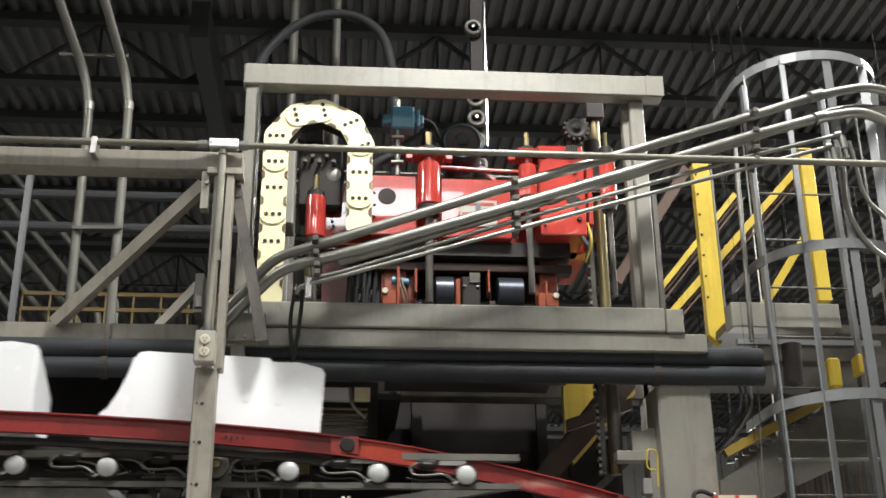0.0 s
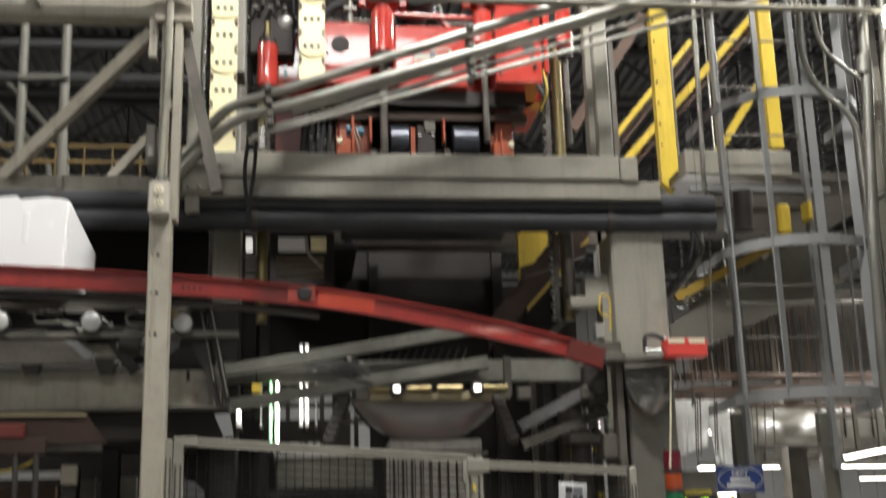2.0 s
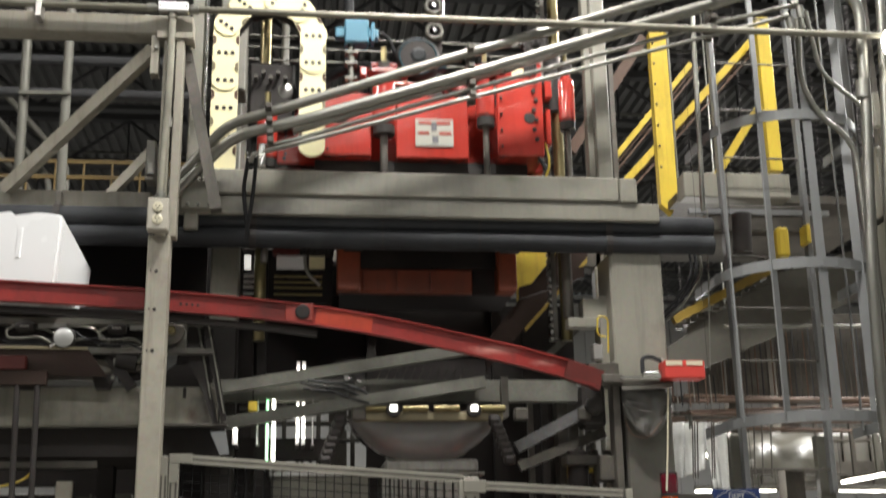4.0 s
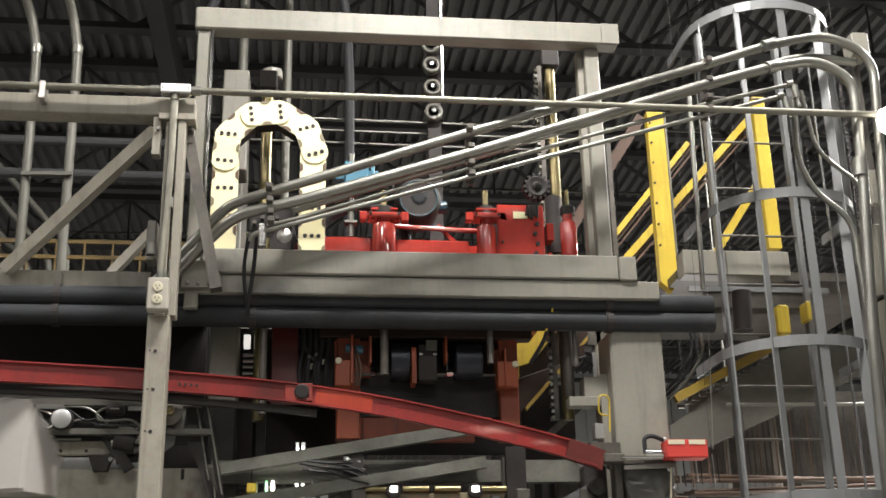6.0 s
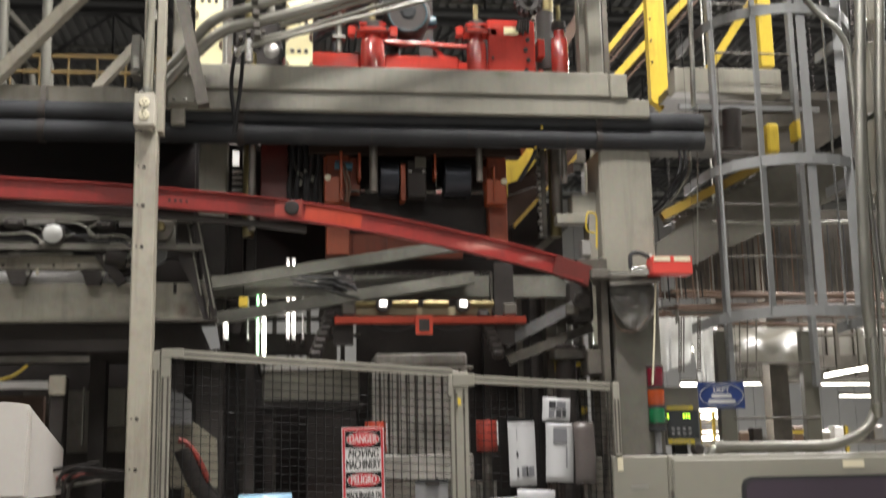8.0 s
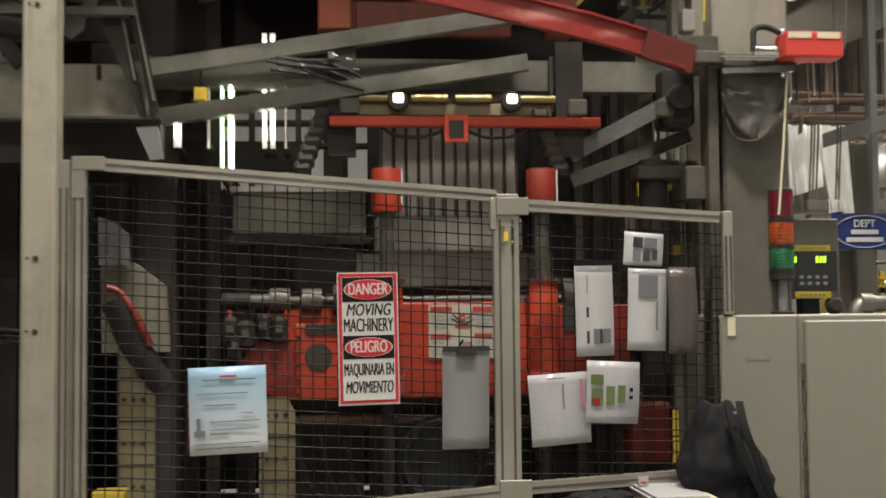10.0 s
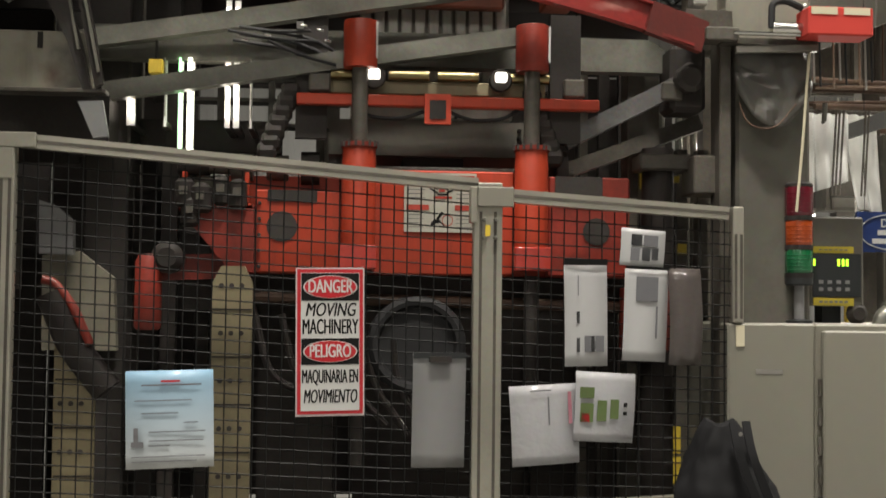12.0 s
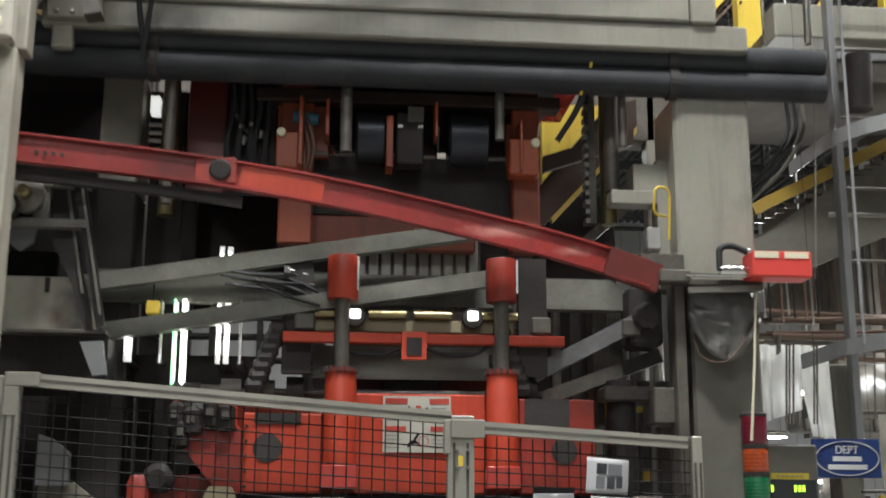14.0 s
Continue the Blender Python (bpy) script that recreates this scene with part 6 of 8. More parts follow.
def lamp_row():
    r = thing("lamp_carrier", "moving carrier with frosted round lamps and cables", "lamp carrier")
    z = 2.724
    part("channel", boxed(-0.9, 1.4, 5.4, 5.45, z + 0.045, z + 0.075), GRIMY, r)
    part("channel", boxed(-0.9, 1.4, 5.4, 5.44, z - 0.085, z - 0.06), GRIMY, r)
    for i in range(6):
        x = -0.85 + i * 0.4
        d = -0.006 * i
        c = part("lamp_cup", turned(bmesh.new(), [(0.03, 0.06), (0.045, 0.05), (0.052, 0.0), (0.048, -0.008)], (x, 5.37, z + d), "y", 20), BLACK, r, smooth=True)
        part("lens", turned(bmesh.new(), [(0.044, 0), (0.042, -0.01), (0.028, -0.02), (0.008, -0.023)], (x, 5.365, z + d), "y", 20), BULBDIM, c, "frosted white lens", smooth=True)
        part("fitting", rod((x - 0.035, 5.37, z - 0.026 + d), (x - 0.058, 5.365, z - 0.04 + d), 0.009, 8), CHROME, c)
        part("cable", sweep(bmesh.new(), rounded([(x - 0.05, 5.37, z - 0.032 + d), (x - 0.1, 5.36, z + 0.006 + d), (x - 0.175, 5.36, z - 0.005 + d), (x - 0.244, 5.37, z + d), (x - 0.256, 5.38, z + 0.037 + d), (x - 0.217, 5.385, z + 0.058 + d)], 0.03), 0.0055, 8), PIPEPAINT, r, "grey lamp cable", smooth=True)
        part("cable", sweep(bmesh.new(), rounded([(x - 0.06, 5.375, z - 0.045 + d), (x - 0.11, 5.37, z - 0.018 + d), (x - 0.2, 5.375, z - 0.028 + d), (x - 0.27, 5.385, z - 0.01 + d)], 0.03), 0.0045, 8), RUBBER, r, smooth=True)
        part("clip", turned(bmesh.new(), [(0.018, x - 0.215), (0.026, x - 0.2), (0.026, x - 0.15), (0.018, x - 0.135)], (0, 5.395, z + 0.053 + d), "x", 14), BLACK, r, smooth=True)
        part("clip_label", boxed(x - 0.195, x - 0.155, 5.366, 5.369, z + 0.05 + d, z + 0.055 + d), PLATE, r)
        part("bright_plate", boxed(x - 0.12, x - 0.0, 5.392, 5.399, z + 0.05 + d, z + 0.07 + d), PLATE, r)
    return r


BULBDIM = mat("frosted_white_lens", (0.468, 0.468, 0.4446), 0.25, 0, 0.03, 10, 0.02)
LAMPROW = lamp_row()


CONVGREY = mat("sooty_conveyor_paint", (0.29, 0.272, 0.22), 0.42, 0, 0.2, 5, 0.15, 0.5, (0.055, 0.048, 0.04), drip=0.35, stains=(((-0.415, 5.500, 2.420), (0.1, 0.4, 0.12), (0.03, 0.026, 0.022), 0.9), ((-0.483, 5.500, 2.376), (0.04, 0.4, 0.05), (0.1, 0.05, 0.03), 0.7), ((-0.795, 5.500, 2.325), (0.6, 0.4, 0.025), (0.05, 0.045, 0.04), 0.6)))


def conveyor_base():
    c = thing("conveyor_frame", "grey steel conveyor frame under the guide rail", "conveyor")
    part("side_plate", boxed(-1.629, -0.370, 5.5, 5.56, 2.325, 2.504, bevel=0.005), CONVGREY, c)
    part("slot", boxed(-0.527, -0.512, 5.495, 5.5005, 2.452, 2.499), BLACK, c)
    part("end_plate", plate(bmesh.new(), [(-0.512, 2.80), (-0.475, 2.80), (-0.452, 2.66), (-0.388, 2.44), (-0.362, 2.325), (-0.386, 2.325), (-0.43, 2.46), (-0.5, 2.60)], 5.44, 5.47), BLACK, c)
    # paler bars stand in for light caught on the end plates' edges
    part("lit_plate_edge", bar((-0.468, 5.436, 2.79), (-0.398, 5.436, 2.44), 0.008, 0.008), PIPEPAINT, c)
    part("end_plate", plate(bmesh.new(), [(-0.448, 2.80), (-0.412, 2.80), (-0.352, 2.50), (-0.322, 2.34), (-0.345, 2.325), (-0.385, 2.52)], 5.41, 5.43), GREASESHADE, c)
    part("lit_plate_edge", bar((-0.418, 5.405, 2.78), (-0.335, 5.405, 2.37), 0.006, 0.008), PIPEPAINT, c)
    part("drip_ledge", boxed(-0.62, -0.322, 5.44, 5.498, 2.317, 2.329, bevel=0.002), DARKGREY, c)
    part("bearing_plate", plate(bmesh.new(), [(-0.64, 2.80), (-0.56, 2.80), (-0.545, 2.70), (-0.56, 2.60), (-0.60, 2.57), (-0.64, 2.60)], 5.445, 5.46), CAGE, c, "grey bearing plate")
    part("pad", plate(bmesh.new(), [(-0.393, 2.288), (-0.326, 2.293), (-0.307, 2.191), (-0.349, 2.186)], 5.42, 5.44), CAGE, c)
    part("roller_block", turned(bmesh.new(), [(0.05, 0.04), (0.06, 0.03), (0.06, -0.02), (0.03, -0.03)], (-0.582, 5.400, 2.738), "y", 18), DARKGREY, c, smooth=True)
    part("roller_pin", turned(bmesh.new(), [(0.02, 0), (0.02, -0.05), (0.012, -0.056)], (-0.575, 5.380, 2.734), "y", 12), BRASS, c)
    for i in range(4):
        part("air_cylinder", rod((-0.843, 5.420, 2.640), (-0.725, 5.420, 2.653), 0.018, 12), (BLACK, STEEL, DARKGREY, BLACK)[i], c, smooth=True).location = (0.01 * i, 0.02 * i, -0.035 * i)
    part("under_shelf", boxed(-1.680, -0.341, 5.6, 6.2, 2.200, 2.337), BLACK, c)
    part("cross_rail", boxed(-1.643, -0.904, 5.6, 5.63, 2.152, 2.181), DARKGREY, c)
    part("pillar", boxed(-1.074, -1.009, 5.6, 5.7, FOOT, 2.092, bevel=0.006), BLACK, c)
    part("pillar", boxed(-0.964, -0.889, 6.0, 6.1, FOOT, 2.343), BLACK, c)
    part("pillar", boxed(-1.701, -1.636, 6.0, 6.1, FOOT, 2.343), DARKGREY, c)
    part("white_bar", boxed(-1.481, -1.108, 5.75, 5.8, 2.047, 2.081, bevel=0.004), WHITE, c)
    part("pillar_foot", boxed(-1.091, -1.027, 5.565, 5.599, 1.45, 1.795, bevel=0.005), BEIGE, c)
    part("pillar_cap", boxed(-1.075, -1.001, 5.57, 5.6, 2.004, 2.090, bevel=0.005), BEIGE, c)
    part("pale_panel", boxed(-0.981, -0.835, 6.3, 6.34, 1.899, 2.088, bevel=0.004), GREY, c)
    part("dark_panel", boxed(-1.617, -1.232, 6.3, 6.34, 1.867, 2.051, bevel=0.004), BROWN, c)
    for k in range(3):
        part("pipe_stub", rod((-1.054, 5.500, 1.664), (-0.829, 5.500, 1.698), 0.009, 8), (GREASESHADE, REDGRIMESHADE, DARKGREY)[k], c, smooth=True).location = (0.02 * k, 0.03 * k, -0.035 * k)
    part("bright_edge", boxed(-0.987, -0.979, 5.95, 5.97, 1.793, 2.062), STEEL, c)
    # added dark backing; stands in for the shade behind the conveyor
    part("back_sheet", boxed(-2.6, -0.75, 6.6, 6.63, FOOT, 2.9), GREASESHADE, c)
    part("dim_panel", boxed(-1.360, -0.795, 6.4, 6.42, 1.767, 2.084), DARKGREY, c)
    for i in range(3):
        part("hose", sweep(bmesh.new(), rounded([(-0.985, 5.400, 1.587), (-0.98, 5.400, 1.645), (-0.927, 5.400, 1.684), (-0.688, 5.400, 1.651)], 0.1), 0.008, 8), GREASESHADE, c, smooth=True).location = (0.02 * i, 0.01 * i, -0.02 * i)
    part("cable", sweep(bmesh.new(), rounded([(-1.345, 5.600, 2.065), (-1.236, 5.600, 2.089), (-1.177, 5.600, 2.140)], 0.1), 0.006, 8), YELLOW, c, smooth=True)
    part("chain_guard", boxed(-1.609, -0.690, 5.5, 5.56, 2.799, 2.873), BLACK, c)
    part("bolted_rail", boxed(-1.637, -0.836, 5.47, 5.5, 2.558, 2.621, bevel=0.004), BEIGE, c, "stained beige rail with bolt holes")
    for k in range(5):
        part("rail_hole", turned(bmesh.new(), [(0.008, 0.001), (0.008, -0.002)], (-1.275 + 0.11 * k, 5.47, 2.576), "y", 8), BLACK, c)
    part("upper_rail", boxed(-1.647, -0.854, 5.48, 5.5, 2.654, 2.674), STEEL, c)
    part("link_arm", bar((-0.861, 5.450, 2.641), (-0.748, 5.450, 2.488), 0.03, 0.05), BLACK, c)
    part("valve", rod((-0.802, 5.450, 2.679), (-0.714, 5.450, 2.661), 0.03, 12), STEEL, c, smooth=True)
    part("white_panel", boxed(-1.656, -0.719, 5.56, 5.58, 2.482, 2.563), WHITE, c)
    for x in (-1.200, -0.874):
        h_ = part("hook", plate(bmesh.new(), [(x - 0.055, 2.549), (x + 0.055, 2.549), (x + 0.035, 2.503), (x + 0.03, 2.481), (x - 0.03, 2.481)], 5.43, 5.47), BLACK, c)
        part("hook_bolt", turned(bmesh.new(), [(0.01, 0), (0.01, -0.012)], (x + 0.045, 5.43, 2.531), "y", 8), STEEL, h_)
        part("hook_pin", boxed(x + 0.075, x + 0.083, 5.44, 5.46, 2.528, 2.556), CREAM, h_)
    for k, (xa, xb, y, h, m_) in enumerate(((-40, 60, 712, 5, STEEL), (70, 150, 716, 3, BLACK), (20, 130, 733, 4, PIPEPAINT), (120, 170, 702, 6, BLACK), (150, 232, 708, 4, STEEL), (225, 250, 728, 8, PLATE), (-20, 40, 736, 5, DARKGREY))):
        part("linkage", boxed(-1.296 + xa * 5.42 / 2111, -1.296 + xb * 5.42 / 2111, 5.42, 5.44, 2.680 - (y + h - 712) * 5.42 / 2100, 2.680 - (y - 712) * 5.42 / 2100, bevel=0.003), m_, c)
    for k in range(4):
        part("loose_wire", sweep(bmesh.new(), rounded([Vector((-1.279, 5.410, 2.759)) + Vector((0.05 * k, 0, 0)), Vector((-1.202, 5.400, 2.732)) + Vector((0.09 * k, 0, 0.01 * k)), Vector((-1.152, 5.410, 2.696)) + Vector((0.1 * k, 0, -0.01 * (k % 2))), Vector((-1.007, 5.410, 2.709)) + Vector((0.05 * k, 0, 0))], 0.05), 0.005, 6), (RUBBER, STEEL)[k % 2], c, smooth=True)
    part("motor", rod((-0.819, 5.440, 2.618), (-0.729, 5.440, 2.601), 0.04, 16), BLACK, c, smooth=True)
    part("roller_shoe", plate(bmesh.new(), [(-0.573, 2.798), (-0.510, 2.785), (-0.515, 2.641), (-0.555, 2.641)], 5.41, 5.44), GRIMY, c)


conveyor_base()


def tray_hood():
    c = thing("tray_hood", "sloping grey tray hood with creased film over the conveyor", "tray hood")
    part("hood", plate(bmesh.new(), [(-1.614, 2.635), (-1.061, 2.635), (-0.910, 2.521), (-1.607, 2.521)], 5.41, 5.44), DARKGREY, c)
    part("clear_film", plate(bmesh.new(), [(-1.061, 2.624), (-1.003, 2.624), (-0.912, 2.548), (-0.961, 2.537)], 5.404, 5.41), CREASED, c, "crumpled bright film")
    return c


def sheet_carrier():
    c = thing("sheet_carrier", "lifting carrier with dark brown tilt plate and maroon stop on rods", "carrier")
    part("tilt_plate", plate(bmesh.new(), [(-1.599, 2.492), (-0.942, 2.492), (-0.847, 2.362), (-1.166, 2.367)], 5.375, 5.395), DARKBROWN, c)
    part("stop_bar", boxed(-1.393, -1.100, 5.335, 5.37, 2.318, 2.384, bevel=0.004), DARKBROWN, c)
    part("red_stop", boxed(-1.393, -1.190, 5.33, 5.37, 2.387, 2.449, bevel=0.006), MAROON, c)
    part("stop_rod", rod((-1.224, 5.350, 2.320), (-1.205, 5.350, 1.637), 0.013, 10), BLACK, c)
    part("stop_rod", rod((-1.138, 5.350, 2.320), (-1.126, 5.350, 1.636), 0.013, 10), BLACK, c)
    part("edge_strip", bar((-1.408, 5.370, 2.493), (-0.940, 5.370, 2.488), 0.01, 0.012), CHAINTAN, c)
    return c


HOOD = tray_hood()
CARRIER = sheet_carrier()

# machinery seen through the fence at the left
GUARD_A = [(-0.558, 2.038), (-0.508, 2.022), (-0.457, 1.979), (-0.455, 1.873), (-0.554, 1.874)]
GUARD_B = [(-0.56, 1.871), (-0.449, 1.886), (-0.342, 1.805), (-0.33, 1.58), (-0.555, 1.58)]
TANGUARD = mat("dusty_tan_panel", (0.2, 0.185, 0.14), 0.5, 0, 0.25, 8, 0.1, 0.5, (0.08, 0.07, 0.055), drip=0.3)
v = thing("vacuum_hose", "red hose and tan guard behind the fence", "machine guard")
part("guard", plate(bmesh.new(), GUARD_A, 5.78, 5.82), LINERGREY, v)
part("guard", plate(bmesh.new(), GUARD_B, 5.84, 5.88), TANGUARD, v, "tan dusty guard panel")
part("hose", sweep(bmesh.new(), rounded([(-0.498, 5.600, 1.794), (-0.465, 5.600, 1.787), (-0.411, 5.600, 1.722), (-0.359, 5.600, 1.607)], 0.12), 0.013, 10), REDGRIMESHADE, v, smooth=True)
part("hose", sweep(bmesh.new(), rounded([(-0.479, 5.620, 1.754), (-0.456, 5.620, 1.704), (-0.416, 5.620, 1.605), (-0.311, 5.620, 1.474)], 0.12), 0.045, 12), GREASESHADE, v, smooth=True)
part("post", boxed(-0.412, -0.312, 6.0, 6.1, FOOT, 2.135), GREASESHADE, v)
part("post", boxed(-0.319, -0.271, 6.2, 6.3, FOOT, 2.306), GREASESHADE, v)
part("yellow_foot", boxed(-0.508, -0.409, 5.4, 5.5, 1.085, 1.175, bevel=0.005), YELLOW, v, "yellow foot bracket")
part("foot_post", boxed(-0.506, -0.444, 5.42, 5.48, FOOT, 1.082), BLACK, v)
part("base", boxed(-0.9, 0.9, 6.0, 6.5, FOOT, 0.35), BLACK, v)


# ---- safety fence ----
FL, FM, FR = Vector((-0.513, 5.120, 0)), Vector((0.743, 5.250, 0)), Vector((1.478, 5.340, 0))
# rail heights slope and taper to fit the camera's view
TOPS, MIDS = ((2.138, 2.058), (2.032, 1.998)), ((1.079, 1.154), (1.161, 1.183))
LOWS = ((0.12, 0.12), (0.12, 0.12))


def fence():
    f = thing("safety_fence", "aluminium framed safety fence with black wire mesh", "safety fence")
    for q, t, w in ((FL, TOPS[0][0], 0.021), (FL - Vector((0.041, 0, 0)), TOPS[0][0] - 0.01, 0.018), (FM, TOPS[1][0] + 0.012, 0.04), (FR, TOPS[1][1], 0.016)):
        # the end post is cut at the cabinet's top to fit the camera's view
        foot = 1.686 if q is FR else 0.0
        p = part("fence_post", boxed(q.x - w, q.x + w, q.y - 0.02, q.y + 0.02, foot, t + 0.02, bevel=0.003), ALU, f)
        for s in (-0.5, 0.5):
            part("groove", boxed(q.x + s * w - 0.004, q.x + s * w + 0.004, q.y - 0.0215, q.y - 0.0198, foot + 0.01, t - 0.06), DARKGREY, p)
    part("hinge_plate", boxed(FM.x - 0.05, FM.x - 0.03, FM.y - 0.028, FM.y + 0.01, TOPS[1][0] - 0.08, TOPS[1][0] + 0.02, bevel=0.003), ALU, f)
    part("corner_plate", boxed(FL.x - 0.02, FL.x + 0.075, FL.y - 0.024, FL.y - 0.0195, TOPS[0][0] - 0.02, TOPS[0][0] + 0.02, bevel=0.003), ALU, f)
    part("corner_plate", boxed(FL.x - 0.02, FL.x + 0.018, FL.y - 0.0236, FL.y - 0.0195, TOPS[0][0] - 0.1, TOPS[0][0] - 0.0205, bevel=0.0015), ALU, f)
    part("corner_plate", boxed(FM.x - 0.03, FM.x + 0.07, FM.y - 0.03, FM.y - 0.021, TOPS[1][0] - 0.035, TOPS[1][0] + 0.02, bevel=0.003), CABGREY, f)
    part("corner_plate", boxed(FM.x - 0.03, FM.x + 0.07, FM.y - 0.03, FM.y - 0.021, MIDS[1][0] - 0.035, MIDS[1][0] + 0.03, bevel=0.003), CABGREY, f)
    for k in range(2):
        for s in (-0.012, 0.02):
            bolt((FM.x + s, FM.y - 0.021, TOPS[1][0] - 0.07 - 0.05 * k), 0.006, f)
    part("yellow_tag", boxed(FM.x - 0.008, FM.x + 0.006, FM.y - 0.024, FM.y - 0.0215, TOPS[1][0] - 0.115, TOPS[1][0] - 0.085), YELLOW, f)
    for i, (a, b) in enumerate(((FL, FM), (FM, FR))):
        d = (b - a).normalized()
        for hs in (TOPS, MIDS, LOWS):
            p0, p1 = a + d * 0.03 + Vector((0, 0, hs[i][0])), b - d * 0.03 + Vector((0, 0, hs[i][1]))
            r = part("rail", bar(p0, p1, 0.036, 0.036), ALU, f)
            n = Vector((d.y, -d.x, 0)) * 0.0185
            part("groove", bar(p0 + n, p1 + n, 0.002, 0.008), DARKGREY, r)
        # wire mesh between the rails
        L = (b - a).length
        bm = bmesh.new()
        n = int(L / 0.037)
        for k in range(1, n):
            u = k / n
            q = a.lerp(b, u)
            zt = TOPS[i][0] * (1 - u) + TOPS[i][1] * u - 0.02
            rod(q + Vector((0, 0, 0.14)), q + Vector((0, 0, zt)), 0.0019, 4, bm)
        m = 28
        for k in range(1, 56):
            z0 = TOPS[i][0] - 0.02 - k * 0.035
            z1 = TOPS[i][1] - 0.02 - k * 0.035
            if min(z0, z1) > 0.15:
                rod(a + Vector((0, 0.004, z0)), b + Vector((0, 0.004, z1)), 0.0019, 4, bm)
        part("wire_mesh", bm, WIRE, f)


fence()


def on_fence(i, s, z, out=0.03):
    a, b = ((FL, FM), (FM, FR))[i]
    d = (b - a).normalized()
    n = Vector((d.y, -d.x, 0))
    q = a + d * s + n * out
    return Matrix.Translation((q.x, q.y, z)) @ Matrix.Rotation(math.atan2(d.y, d.x), 4, "Z")


def text(body, size, m, parent, material, squeeze=1.0, shear=0.0, bold=0.016):
    cu = bpy.data.curves.new("lettering", "FONT")
    cu.body, cu.size, cu.align_x, cu.align_y, cu.extrude, cu.shear = body, size, "CENTER", "CENTER", 0.0006, shear
    tmp = new("lettering", cu)
    me = bpy.data.meshes.new_from_object(tmp)
    bpy.data.objects.remove(tmp)
    bm = bmesh.new()
    for k in (-1, 0, 1):
        fresh = len(bm.verts)
        bm.from_mesh(me)
        bm.verts.ensure_lookup_table()
        bmesh.ops.translate(bm, vec=(k * size * bold / squeeze, 0, 0.0001 * k), verts=bm.verts[fresh:])
    bm.to_mesh(me)
    bm.free()
    ob = new("lettering", me)
    me.materials.append(material)
    ob.parent = parent
    ob.matrix_basis = m @ Matrix.Rotation(math.pi / 2, 4, "X") @ Matrix.Diagonal((squeeze, 1, 1, 1))
    return ob


def danger_sign():
    (s0, z1), (s1, z0) = (0.741, 1.823), (0.924, 1.428)
    w, h = s1 - s0, z1 - z0
    t = thing("danger_sign", "red, white and black bilingual danger sign on the fence", "sign")
    t.matrix_basis = on_fence(0, (s0 + s1) / 2, (z0 + z1) / 2, 0.012) @ Matrix.Rotation(radians(-0.8), 4, "Y")
    part("board", boxed(-w / 2, w / 2, -0.004, 0.0, -h / 2, h / 2), SIGNWHITE, t)
    e = 0.004 * w / 0.2
    part("red_border", boxed(-w / 2 + e, w / 2 - e, -0.0055, -0.004, -h / 2 + 1.6 * e, h / 2 - e, bevel=0.0), SIGNRED, t)
    part("white_field", boxed(-w / 2 + 3.6 * e, w / 2 - 3.6 * e, -0.0068, -0.0055, -h / 2 + 4 * e, h / 2 - 3.6 * e), SIGNWHITE, t)
    iw = w - 8 * e
    def panel(za, zb):
        part("black_field", boxed(-iw / 2, iw / 2, -0.008, -0.0068, za, zb), SIGNBLACK, t)
        for r, y, m_ in ((1.0, -0.008, SIGNWHITE), (0.95, -0.009, SIGNRED)):
            bm = bmesh.new()
            out = [(iw * 0.47 * r * math.cos(a * math.pi / 20), (za + zb) / 2 + (zb - za) * 0.42 * r * math.sin(a * math.pi / 20)) for a in range(40)]
            part("oval", plate(bm, out, y - 0.001, y), m_, t)
    H = h - 8 * e
    top = h / 2 - 4 * e
    panel(top - H * 0.2, top)
    panel(top - H * 0.665, top - H * 0.475)
    def put(s, zc, size, mt, sq, sh=0.0):
        text(s, size, Matrix.Translation((0, -0.0103 if mt is SIGNWHITE else -0.0072, zc)), t, mt, sq, sh)
    put("DANGER", top - H * 0.1, H * 0.135, SIGNWHITE, 0.6)
    put("MOVING", top - H * 0.27, H * 0.14, SIGNBLACK, 0.66, 0.25)
    put("MACHINERY", top - H * 0.395, H * 0.155, SIGNBLACK, 0.47)
    put("PELIGRO", top - H * 0.57, H * 0.135, SIGNWHITE, 0.58)
    put("MAQUINARIA EN", top - H * 0.755, H * 0.14, SIGNBLACK, 0.38)
    put("MOVIMIENTO", top - H * 0.9, H * 0.14, SIGNBLACK, 0.45, 0.2)


danger_sign()


def sheet(i, tl, br, tilt, label, lines=(), material=None, name="notice", curl=0.004, out=0.016):
    (s0, z1), (s1, z0) = tl, br
    w, h = s1 - s0, z1 - z0
    t = thing(name, label, "notice", group="notices on the fence")
    t.matrix_basis = on_fence(i, (s0 + s1) / 2, (z0 + z1) / 2, out) @ Matrix.Rotation(radians(tilt), 4, "Y")
    bm = bmesh.new()
    n = 8
    fr = []
    for k in range(n + 1):
        v_ = k / n
        y = -curl * math.sin(v_ * 2.6) - 0.002
        fr.append([bm.verts.new((x, y + (0.004 if x > 0 else 0) * v_, h / 2 - h * v_)) for x in (-w / 2, 0, w / 2)])
    for a, b in zip(fr, fr[1:]):
        for q in range(2):
            bm.faces.new((a[q], a[q + 1], b[q + 1], b[q]))
    o = part("page", bm, material or PAPER, t, smooth=True)
    o.modifiers.new("thickness", "SOLIDIFY").thickness = 0.0012
    for a, b, c, d, m_ in lines:
        part("print", boxed(-w / 2 + w * a, -w / 2 + w * b, -curl - 0.006, -curl - 0.0045, h / 2 - h * d, h / 2 - h * c), m_, t)
    return t


